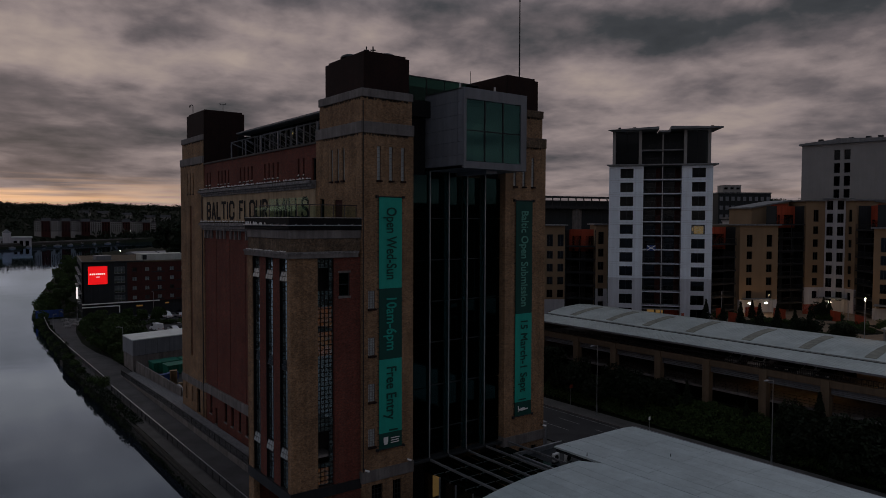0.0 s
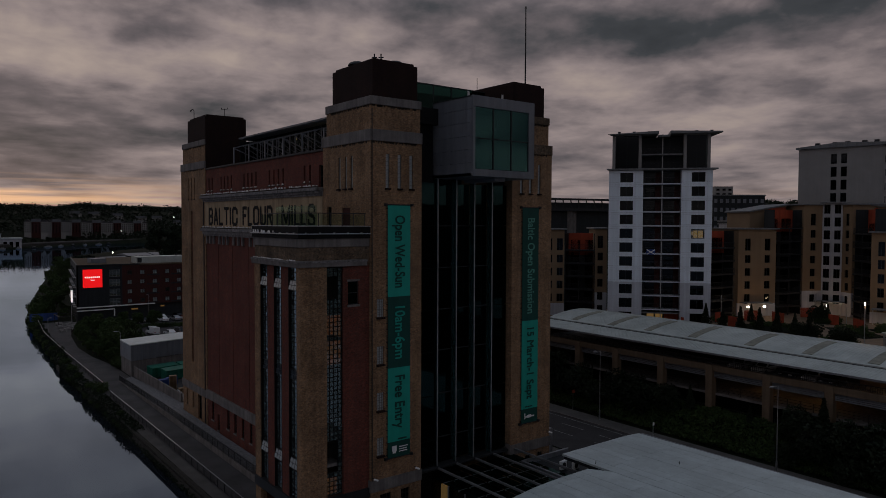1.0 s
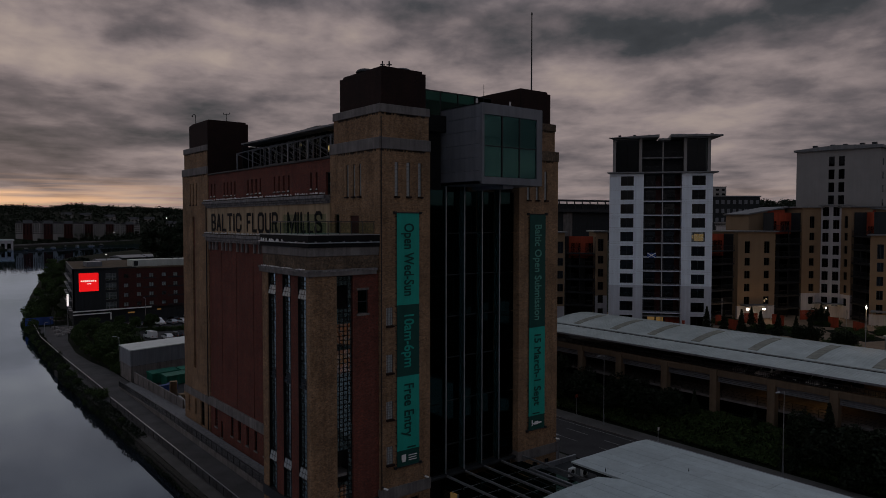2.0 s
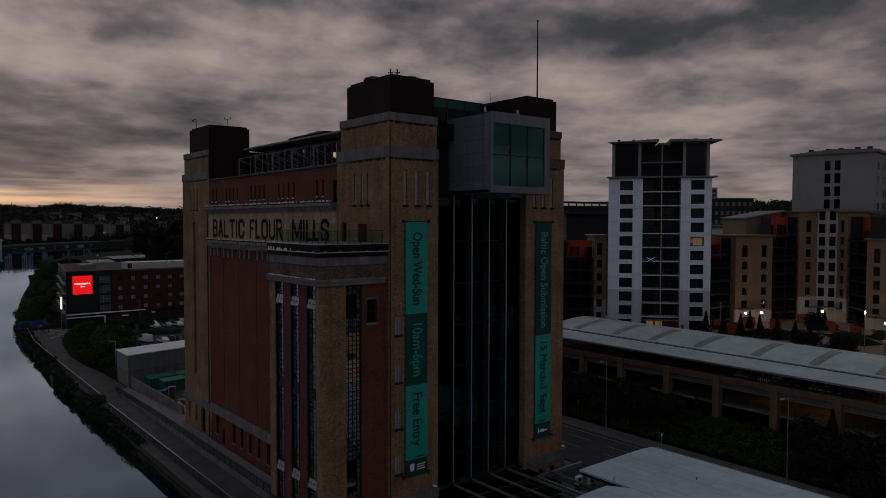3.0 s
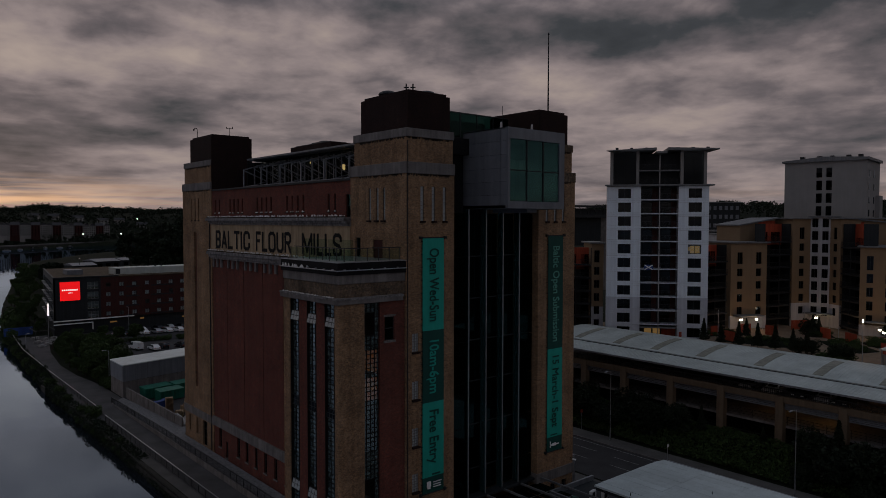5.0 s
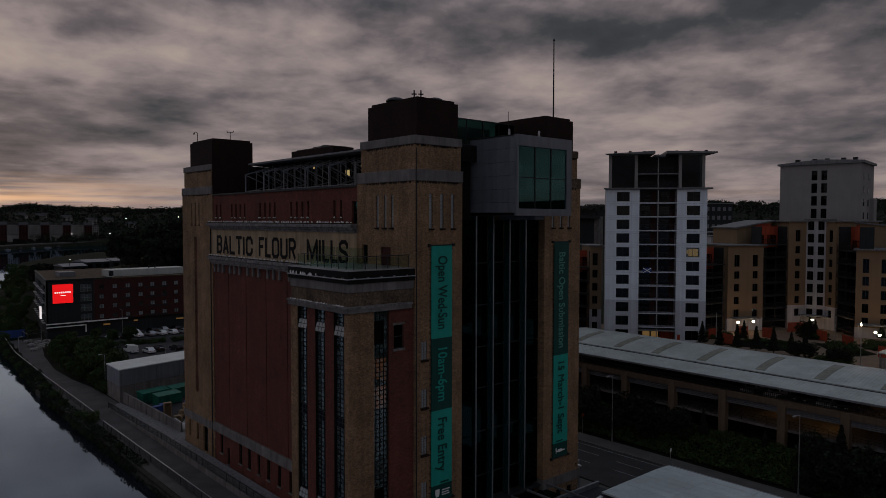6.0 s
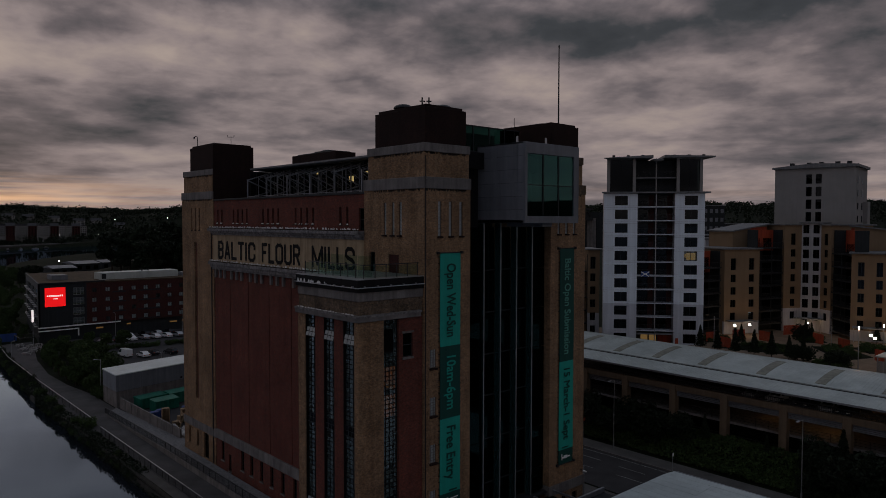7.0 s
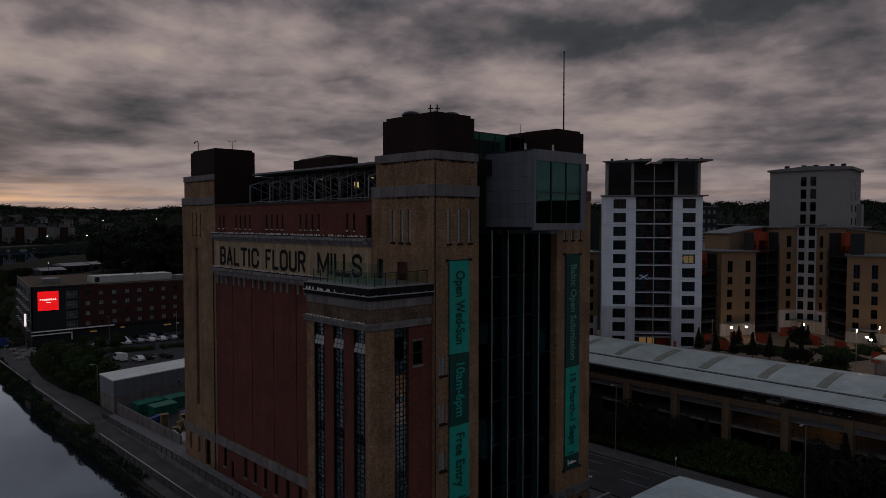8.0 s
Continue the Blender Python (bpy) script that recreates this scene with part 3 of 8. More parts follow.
solid("quayside_path", Geo().box(26.4, 30.44, -60, 114, 1.4, 2.05).prism([(26.4, 114), (30.44, 114), (30.9, 140), (33.3, 146), (33.3, 160), (31.9, 172), (31.6, 186), (33.5, 205), (39, 236), (30.3, 236), (27.8, 206), (27.1, 176), (26.4, 150)], 1.4, 2.05), PATH, "dark asphalt riverside path", "path", kind="structure")


def railing(name, label, points, height, gap=0.14, post=2.0, mat=None, top_mat=None, group=""):
    """A steel railing along points (x, y, z of the ground): posts, two rails, bars."""
    base = thing(name, label, "railing", pose(*points[0]), group)
    bars, top, low = Geo(), Geo(), Geo()
    for p, q in zip(points, points[1:]):
        p, q = Vector(p), Vector(q)
        n = max(1, round((q - p).length / gap))
        for i in range(n):
            o = p.lerp(q, i / n)
            bars.box(o.x - 0.012, o.x + 0.012, o.y - 0.012, o.y + 0.012, o.z + 0.12, o.z + height)
        k = max(1, round((q - p).length / post))
        for i in range(k + 1):
            o = p.lerp(q, i / k)
            part("post", Geo().box(o.x - 0.035, o.x + 0.035, o.y - 0.035, o.y + 0.035, o.z, o.z + height), mat, base)
        up = Vector((0, 0, 1))
        top.beam(p + up * (height + 0.03), q + up * (height + 0.03), 0.11, 0.07)
        low.beam(p + up * 0.12, q + up * 0.12, 0.05)
    part("bar_infill", bars, mat, base)["kind"] = "stuff"
    part("handrail", top, top_mat or mat, base)
    part("bottom_rail", low, mat, base)
    return base


railing("quay_railing", "grey steel railing with a pale steel handrail along the river", [(26.52, -30, 2.05), (26.55, 131, 2.05)], 1.1, 0.3, 2.2, DARK_METAL, PALE_STEEL)
railing("quay_railing", "grey steel railing with a pale handrail along the far quay", [(27.05, 137, 2.05), (27.3, 176, 2.05), (28.0, 209, 2.05), (30.4, 238, 2.05)], 1.05, 0.4, 2.5, DARK_METAL, PALE_STEEL)

# raised walk beside the mill, with its low wall and railing
solid("raised_walk", Geo().prism([(30.68, 40), (33.2, 40), (33.2, 114), (30.68, 114)], 1.4, 2.75).prism([(30.68, 114), (35.0, 114), (33.6, 146), (30.9, 143)], 1.4, [2.75, 2.75, 2.06, 2.06]), GRAVEL, "pale gravel walk between the mill and the path", "walk", kind="structure")
ramp_wall = solid("ramp_wall", Geo().prism([(30.45, 40), (30.68, 40), (30.68, 114), (30.45, 114)], 1.4, 2.8).prism([(30.45, 114), (30.68, 114), (30.9, 143), (30.67, 143)], 1.4, [2.8, 2.8, 2.12, 2.12]), CONCRETE, "low grey concrete retaining wall", "wall", kind="structure")
railing("ramp_railing", "dark steel railing on the low retaining wall", [(30.56, 40, 2.8), (30.56, 114, 2.8), (30.78, 143, 2.12)], 1.05, 0.16, 1.9, DARK_METAL)


# ---- the mill ----
TW = (33.3, 39.1)      # west towers, across
TE = (51.15, 57.2)     # east towers
YS, YS1 = 58.6, 67.8   # south towers, along
YN, YN1 = 102.9, 113.6
mill = thing("flour_mill", "tall tan and red brick flour mill turned arts centre", "building", pose(45, 86, QUAY))


def tower(x0, x1, y0, y1, holes_s=(), holes_w=(), out_x=0, out_y=0, crown_x=None, plain_south=False, band=None):
    """A corner tower: brick shaft on a base, concrete bands, and a set-back dark crown that steps in on its outer sides."""
    t = 0.6
    ex, ey = x1 - 1.0 if out_x > 0 else x1 - 0.3, y1
    for g in (Geo().wall_x(x0, x1, y0, y0 + t, QUAY - 1, 39.45, holes_s), Geo().wall_y(x0, x0 + t, y0 + t, y1, QUAY - 1, 39.45, holes_w),
              Geo().box(x1 - t, x1, y0 + t, y1, QUAY - 1, 39.45), Geo().box(x0 + t, x1 - t, y1 - t, y1, QUAY - 1, 39.45)):
        part("tower_wall", g, TAN, mill, "tan brick tower wall")
    a = 0.12
    part("base_band", Geo().box(x0 - a, x1 + (a if out_x > 0 else 0.02), y0 - a, y0, 6.5, 7.6).box(x0 - a, x0, y0, y1 + (a if out_y > 0 else -0.004), 6.55, 7.65), CONCRETE, mill, "grey concrete band", 0.02)
    # steps towards the top
    sx, sy = (0.45 if out_x > 0 else 0.1), (0.35 if out_y else 0.1)
    # the crown's walls; a plain side carries them straight down to the roof
    c = (x0 + 0.4, x1 - 0.3 - 2 * (sx - 0.1), y0 + 0.3, y1 - 1.3 - (1.4 if out_y > 1 else 0))
    if crown_x:
        c = (*crown_x, *c[2:])
    b1 = (x0 - 0.08, x1 + 0.06, y0 - 0.08, y1 + 0.06)
    m1 = (x0 + 0.12, x1 - sx, y0 + 0.12, y1 - sy - 0.2)
    low = 43.6
    if plain_south:
        b1 = (x0 - 0.08, c[1] - 0.06, c[2] + 0.03, y1 + 0.06)
        m1 = (x0 + 0.12, c[1] - 0.2, c[2] + 0.14, y1 - sy - 0.2)
        low = 39.0
    part("upper_band", Geo().box(*b1, 39.45, 40.52), band or CONCRETE, mill, "brown brick band" if band else "grey concrete band", 0.03)
    part("upper_wall", Geo().box(*m1, 40.52, 42.8), TAN, mill, "brown brick storey")
    part("crown_band", Geo().box(m1[0] - 0.1, m1[1] + 0.1, m1[2] - 0.1, m1[3] + 0.1, 42.8, 43.58), band or CONCRETE, mill, "brown brick band" if band else "grey concrete band", 0.03)
    crown = Geo().box(*c, low, 46.88)
    crown.box(c[0] + 0.25, c[1] - 0.25, c[2] + 0.25, c[3] - 0.25, 46.88, 47.15)
    part("crown", crown, DARK_BRICK, mill, "dark red-brown brick crown", 0.02)
    cx, cy = (c[0] + c[1]) / 2, (c[2] + c[3]) / 2
    cap = Geo().box(cx - 1.4, cx + 1.4, cy - 1.6, cy + 1.6, 47.1, 47.3)
    part("roof_cap", cap, DARK_METAL, mill, bevel=0.05)


slit_s = [(x, x + 0.42, 35.1, 38.3) for x in (34.95, 36.3, 37.65)]
slit_w = [(y, y + 0.42, 35.15, 38.25) for y in (61.85, 62.95, 64.2)]
block_s = [(33.98, 34.72, z, z + 1.7) for z in (23.0, 18.55, 14.15, 9.85)]
base_s = [(34.35, 35.6, 2.6, 6.1), (36.75, 37.75, 2.6, 6.1)]
door_w = [(66.05, 66.95, 31.35, 33.45), (62.3, 63.85, 31.35, 33.3)]
tower(*TW, YS, YS1, slit_s + block_s + base_s, slit_w + door_w, 0, 1)
slit_e = [(x, x + 0.42, 35.1, 38.3) for x in (52.3, 53.65, 55.0)]
tower(*TE, YS, YS1, slit_e + [(53.4, 54.3, 2.6, 6.0), (55.3, 56.1, 2.6, 6.0)], (), 1, 1, band=OLD_BRICK)
tower(*TW, YN, YN1, (), [(y, y + 0.36, 35.2, 38.3) for y in (107.3, 108.6, 109.9)] + [(108.35, 109.35, 10.9, 33.4), (111.3, 112.0, 3.9, 6.3), (108.5, 109.25, 3.9, 6.3), (105.2, 106.9, 2.75, 6.4)], 0, 2, (33.5, 39.5), True)
tower(*TE, YN, YN1, (), (), 1, 2)


def window_set(name, axis, at, a0, a1, z0, z1, cols, rows, frame_mat, pane_mat, parent, bar=0.05, depth=0.08, label="", tilt=0.0, room=None, inward=0.5, gaps=()):
    """A framed window in a wall along x or y: frame and bars, its panes, and a dark sheet behind for the room's
    dimness. at: the outer plane.
    """
    def bx(g, u0, u1, d0, d1, b, t):
        return g.box(u0, u1, at + d0, at + d1, b, t) if axis == "x" else g.box(at + d0, at + d1, u0, u1, b, t)
    du, dz = (a1 - a0) / cols, (z1 - z0) / rows
    h, e = bar * 0.4, bar * 0.75
    us = [(a0 + (du * i + h if i else e), a0 + (du * (i + 1) - h if i < cols - 1 else du * cols - e)) for i in range(cols)]
    zs = [(z0 + (dz * j + h if j else e), z0 + (dz * (j + 1) - h if j < rows - 1 else dz * rows - e)) for j in range(rows)]
    def shut(u, z):
        return not any(g[0] < u < g[1] and g[2] < z < g[3] for g in gaps)
    lights = [(*u, *z) for u in us for z in zs if shut(sum(u) / 2, sum(z) / 2)] + list(gaps)
    fr = Geo().wall_x(a0, a1, at, at + depth, z0, z1, lights) if axis == "x" else Geo().wall_y(at, at + depth, a0, a1, z0, z1, lights)
    win = part(name, fr, frame_mat, parent, label)
    pg = Geo()
    if axis == "x":
        pg.box(-du / 2, du / 2, -0.006, 0.006, -dz / 2, dz / 2)
    else:
        pg.box(-0.006, 0.006, -du / 2, du / 2, -dz / 2, dz / 2)
    pane = pg.mesh("pane", pane_mat)
    for i in range(cols):
        for j in range(rows):
            u, z = a0 + du * (i + 0.5), z0 + dz * (j + 0.5)
            if not shut(u, z):
                continue
            p = part("pane", pane, None, win)
            r = [random.gauss(0, tilt) for _ in range(2)]
            p.matrix_basis = pose(u, at + depth / 2, z, r[0], 0, r[1]) if axis == "x" else pose(at + depth / 2, u, z, 0, r[0], r[1])
            p.visible_shadow = False
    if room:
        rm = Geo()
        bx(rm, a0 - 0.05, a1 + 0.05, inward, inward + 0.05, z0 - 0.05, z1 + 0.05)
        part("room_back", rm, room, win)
    return win


def plain_window(axis, at, a0, a1, z0, z1, parent, frame_mat=None, room=None, cols=1, rows=2, name="window", pane_mat=None):
    return window_set(name, axis, at, a0, a1, z0, z1, cols, rows, frame_mat or DARK_METAL, pane_mat or GLASS_DARK, parent, 0.09, 0.08, room=room or ROOM)


def block_window(axis, at, a0, a1, z0, z1, parent, cols=2, rows=6):
    """Glass blocks in a brick opening, with a sill."""
    w = window_set("glass_block_window", axis, at, a0, a1, z0, z1, cols, rows, CONCRETE, GLASS_BLOCK, parent, 0.03, 0.1)
    s = Geo()
    if axis == "x":
        s.box(a0 - 0.06, a1 + 0.06, at - 0.33, at + 0.05, z0 - 0.16, z0)
    else:
        s.box(at - 0.33, at + 0.05, a0 - 0.06, a1 + 0.06, z0 - 0.16, z0)
    part("sill", s, DARK_BRICK, w)
    return w


for x0, x1, z0, z1 in slit_s + slit_e:
    block_window("x", YS + 0.1, x0, x1, z0, z1, mill, 1, 9)
for y0, y1, z0, z1 in slit_w:
    block_window("y", TW[0] + 0.1, y0, y1, z0, z1, mill, 1, 9)
for x0, x1, z0, z1 in block_s:
    block_window("x", YS + 0.07, x0, x1, z0, z1, mill, 4, 7)
for x0, x1, z0, z1 in base_s + [(53.4, 54.3, 2.6, 6.0), (55.3, 56.1, 2.6, 6.0)]:
    plain_window("x", YS + 0.2, x0, x1, z0, z1, mill, cols=3, rows=7)
for y in (107.3, 108.6, 109.9):
    block_window("y", TW[0] + 0.25, y, y + 0.36, 35.2, 38.3, mill, 1, 8)
part("recessed_panel", Geo().box(TW[0] + 0.3, TW[0] + 0.5, 108.35, 109.35, 10.9, 33.4).box(TW[0] + 0.12, TW[0] + 0.3, 108.72, 108.98, 10.9, 33.4), RED, mill, "tall recessed red brick panel")
for y0, y1, z0, z1 in ((111.3, 112.0, 3.9, 6.3), (108.5, 109.25, 3.9, 6.3), (105.2, 106.9, 2.75, 6.4)):
    plain_window("y", TW[0] + 0.25, y0, y1, z0, z1, mill, cols=1 if y1 - y0 < 1 else 2, rows=3)
plain_window("y", TW[0] + 0.2, *door_w[0], mill, rows=1, pane_mat=GLASS_TEAL, name="terrace_door")
part("blocked_door", Geo().box(TW[0] + 0.1, TW[0] + 0.4, *door_w[1]), HOTEL_RED, mill, "bricked-up doorway")
# seams at the tower corners
part("downpipe", Geo().tube((33.42, 58.54, 7.6), (33.42, 58.54, 42.4), 0.05, sides=6), DARK_METAL, mill)
part("downpipe", Geo().tube((33.2, 103.4, 2.8), (33.2, 103.4, 35), 0.07, sides=6), DARK_METAL, mill)

# long west wall between the towers
A0, A1 = YS1, YN
ribs = [98.2, 93.05, 87.65, 82.4, 77.2, 72.4]
edges = [A1] + ribs + [A0]
for p, q in zip(edges, edges[1:]):
    part("wall_bay", Geo().box(33.42, 33.62, q + 0.07, p - 0.07, 7.9, 29.9), RED, mill, "plain red brick silo bay")
part("west_wall", Geo().box(33.62, 34.2, A0, A1, 7.9, 29.9), RED, mill, "red brick silo wall behind the bays")
low_w = [(100.4, 101.3, 3.9, 6.6), (98.35, 99.1, 2.85, 5.1), (94.6, 95.5, 3.9, 6.5), (92.1, 92.95, 3.9, 6.5), (89.5, 90.3, 3.9, 6.4), (86.9, 87.7, 3.9, 6.4), (84.2, 85.0, 3.9, 6.4), (81.4, 82.2, 3.9, 6.4), (78.6, 79.4, 3.9, 6.4), (75.8, 76.6, 3.9, 6.4)]
part("west_base_wall", Geo().wall_y(33.42, 34.0, A0, A1, QUAY - 1, 6.65, low_w), RED, mill, "red brick ground storey")
for y0, y1, z0, z1 in low_w:
    w = plain_window("y", 33.6, y0, y1, z0, z1, mill, cols=2, rows=6)
    part("sill", Geo().box(33.3, 33.62, y0 - 0.1, y1 + 0.1, z0 - 0.18, z0), CONCRETE, w, bevel=0.02)
part("west_base_band", Geo().box(33.15, 34.0, A0, A1 - 0.004, 6.66, 7.89), CONCRETE, mill, "grey concrete band", 0.03)
part("cornice", Geo().box(32.62, 34.0, A0 + 0.004, A1 + 0.35, 30.55, 30.95).box(32.85, 34.0, A0 + 0.004, A1 + 0.15, 30.15, 30.55).box(33.05, 34.0, A0 + 0.004, A1 - 0.01, 29.9, 30.15), LEDGE, mill, "stepped pale ledge, streaked white", 0.02)
teeth = [A1] + ribs + [A0]
tooth = Geo().box(-0.26, 0.14, -0.2, 0.2, -0.55, 0.55).mesh("dentil", CONCRETE, 0.02)
for p, q in zip(teeth, teeth[1:]):
    for k in range(3):
        d = part("dentil", tooth, None, mill)
        d.matrix_basis = pose(33.42, p - (p - q) * (k + 0.55) / 3.6, 29.34)
part("sign_panel", Geo().box(33.2, 34.0, A0, A1 - 0.01, 30.95, 34.6), RENDER_TAN, mill, "cream painted band")
part("upper_cornice", Geo().box(33.0, 34.0, A0 + 0.004, A1 - 0.01, 34.6, 34.85).box(32.8, 34.0, A0 + 0.004, A1 + 0.1, 34.85, 35.1).box(32.55, 34.0, A0 + 0.004, A1 + 0.35, 35.1, 35.45), LEDGE, mill, "stepped pale ledge, streaked white", 0.02)
attic_w = []
for y0, n in ((100.3, 2), (93.7, 4), (85.7, 4), (78.0, 4), (70.8, 2)):
    attic_w += [(y0 + 1.25 * k - (0.6 if n == 4 else 0), y0 + 1.25 * k + 0.42 - (0.6 if n == 4 else 0), 36.1, 37.95) for k in range(n)]
attic_w.append((68.05, 68.95, 35.5, 37.8))
part("attic_wall", Geo().wall_y(33.45, 33.95, A0, A1, 35.45, 39.2, attic_w), RED, mill, "dark red brick attic storey")
for y0, y1, z0, z1 in attic_w:
    plain_window("y", 33.65, y0, y1, z0, z1, mill, rows=2, pane_mat=GLASS_TEAL if y0 < 69 else GLASS_DARK)
part("coping", Geo().box(33.3, 34.1, A0, A1 - 0.01, 39.2, 39.42), CHARCOAL, mill, bevel=0.02)
# other sides and the roof
part("east_wall", Geo().box(56.5, 57.0, A0, A1, QUAY - 1, 39.4), RED, mill)
part("north_wall", Geo().box(39.1, 51.15, 112.6, 113.1, QUAY - 1, 41), RED, mill)
part("roof", Geo().box(33.9, 56.5, 68.2, 112.5, 38.9, 39.15), DARK_METAL, mill, "flat grey roof")
# black colour stands in for the dimness behind the glass front
part("south_core", Geo().box(39.15, 51.1, 67.3, 67.8, QUAY - 1, 43.0), BLACK, mill, "black inner wall for the dim interior")

# lettering on the long wall
GLYPHS = {
    "A": (1.75, "0,0 .5,1 1,0|.2,.28 .8,.28"), "B": (1.6, "0,0 0,1 .7,1 1,.88 1,.64 .75,.52 0,.52|.75,.52 1,.4 1,.12 .7,0 0,0"),
    "C": (1.9, "1,.68 1,.86 .75,1 .25,1 0,.86 0,.14 .25,0 .75,0 1,.14 1,.32"), "F": (1.55, "0,0 0,1 1,1|0,.53 .8,.53"), "I": (0.5, "0,0 0,1"),
    "L": (1.6, "0,1 0,0 1,0"), "M": (2.7, "0,0 0,1 .5,.12 1,1 1,0"), "O": (2.0, ".25,0 0,.14 0,.86 .25,1 .75,1 1,.86 1,.14 .75,0 .25,0"),
    "R": (1.75, "0,0 0,1 .7,1 1,.88 1,.62 .75,.5 0,.5|.5,.5 1,0"), "S": (2.0, "1,.74 1,.87 .75,1 .25,1 0,.87 0,.68 .2,.56 .8,.44 1,.32 1,.13 .75,0 .25,0 0,.13 0,.26"),
    "T": (1.8, "0,1 1,1|.5,1 .5,0"), "U": (1.9, "0,1 0,.14 .25,0 .75,0 1,.14 1,1")}


def painted_capitals(text, height, stroke=0.4, gap=0.34):
    """Condensed block capitals as one mesh, built from straight strokes; x along the line, y up."""
    g, at = Geo(), 0.0
    for ch in text:
        wide, lines = GLYPHS[ch]
        inner = max(wide - stroke, 0.0)
        for k, line in enumerate(lines.split("|")):
            pts = [(at + stroke / 2 + float(p.split(",")[0]) * inner, stroke / 2 + float(p.split(",")[1]) * (height - stroke)) for p in line.split()]
            for i, (p, q) in enumerate(zip(pts, pts[1:])):
                d = (Vector(q) - Vector(p)).normalized() * stroke * 0.32
                dz = 0.03 + 0.002 * (i % 3) + 0.001 * k
                n = Vector((-d.y, d.x)) / 0.64
                n0 = len(g.v)
                for e, f in ((Vector(p) - d, -1), (Vector(q) + d, -1), (Vector(q) + d, 1), (Vector(p) - d, 1)):
                    w = e + n * f
                    g.v += [(w.x, w.y, 0.0), (w.x, w.y, dz)]
                g.f += [tuple(n0 + j for j in f) for f in ((1, 3, 5, 7), (6, 4, 2, 0), (0, 2, 3, 1), (2, 4, 5, 3), (4, 6, 7, 5), (6, 0, 1, 7))]
        at += wide + gap
    return g, at - gap


for text, ya, yb in (("BALTIC", 101.1, 90.6), ("FLOUR", 88.9, 79.95), ("MILLS", 77.45, 69.3)):
    g, wide = painted_capitals(text, 2.45)
    g.v = [(x * (ya - yb) / wide, y, z) for x, y, z in g.v]
    set_words(g.mesh("lettering", BLACK), mill, Matrix.Translation((33.17, ya, 31.36)) @ Matrix(((0, 0, -1, 0), (-1, 0, 0, 0), (0, 1, 0, 0), (0, 0, 0, 1))), "black painted capitals %s" % text)

# rooftop restaurant with its outrigger trusses
roof_bar = thing("rooftop_restaurant", "long glazed rooftop restaurant with slanting grey steel frames", "rooftop pavilion", pose(42, 85, 39.15))
part("roof", Geo().prism([(36.6, 68.2), (52, 68.2), (52, 102.8), (36.6, 98.0)], 43.2, 43.42).box(36.3, 36.62, 68.2, 98.0, 43.26, 43.46), ROOF_EDGE, roof_bar, "thin grey roof")
# black inner faces carry the dim interior; end wall added against sky showing through
part("back_wall", Geo().box(50.6, 50.9, 68.3, 101.3, 39.15, 43.2), BLACK, roof_bar)
part("floor", Geo().box(37.2, 50.6, 68.3, 101.3, 39.15, 39.3), BLACK, roof_bar)
part("end_wall", Geo().box(37.2, 50.6, 99.6, 99.9, 39.3, 43.2), BLACK, roof_bar)
for i in range(7):
    part("column", Geo().box(40.5, 40.75, 71.0 + 4.2 * i, 71.25 + 4.2 * i, 39.3, 43.2), PANEL, roof_bar)
for i in range(13):
    y = 69.5 + 2.5 * i
    part("mullion", Geo().box(38.0, 38.14, y - 0.06, y + 0.06, 39.3, 43.2), DARK_METAL, roof_bar)
    if i < 12:
        part("pane", Geo().box(38.05, 38.08, y + 0.06, y + 2.44, 39.3, 43.2), GLASS_BAR, roof_bar).visible_shadow = False
for i in range(6):
    y = 95.3 - 5.06 * i
    f = Geo()
    f.beam((34.6, y, 39.3), (34.6, y, 41.78), 0.14)
    f.beam((34.6, y, 41.75), (38.4, y, 42.95), 0.14)
    f.beam((34.6, y, 41.7), (38.0, y, 40.4), 0.12)
    f.beam((34.6, y, 39.4), (38.0, y, 40.4), 0.12)
    f.beam((37.9, y, 39.3), (37.9, y, 42.9), 0.14)
    f.beam((36.3, y + 0.3, 39.3), (36.3, y + 0.3, 42.3), 0.08)
    part("frame", f, PANEL, roof_bar, "slanting steel outrigger frame")
    g = Geo()
    for dy in (-1.7, -3.4):
        g.beam((35.2, y + dy, 41.9), (38.4, y + dy, 42.95), 0.07)
        g.beam((35.2, y + dy, 41.9), (37.9, y + dy, 40.4), 0.06)
        g.beam((37.9, y + dy, 39.3), (37.9, y + dy, 42.9), 0.08)
    part("frame", g, PANEL, roof_bar, "lighter steel frames between the outriggers")
    if i:
        part("tie_rail", Geo().beam((34.6, y, 39.62), (34.6, y + 5.06, 39.62), 0.07), PANEL, roof_bar)
part("lamp", Geo().box(38.6, 38.75, 84.9, 85.1, 42.2, 42.4), LAMP_WARM, roof_bar)
part("lamp", Geo().box(38.9, 39.2, 78.0, 78.5, 41.0, 41.7), LAMP_WARM, roof_bar)
part("lamp", Geo().box(38.9, 39.1, 75.1, 75.3, 41.9, 42.1), LAMP_WARM, roof_bar)
pent = thing("plant_room", "dark low plant room on the mill's roof", "plant room", pose(48, 95, 43.8))
part("body", Geo().box(45.4, 48.7, 91.2, 102.6, 43.8, 45.95), DARK_BRICK, pent)
part("cap", Geo().box(45.7, 48.4, 92.0, 101.6, 45.95, 46.12).box(46.0, 48.0, 93.5, 97.5, 46.12, 46.3), DARK_METAL, pent, bevel=0.04)

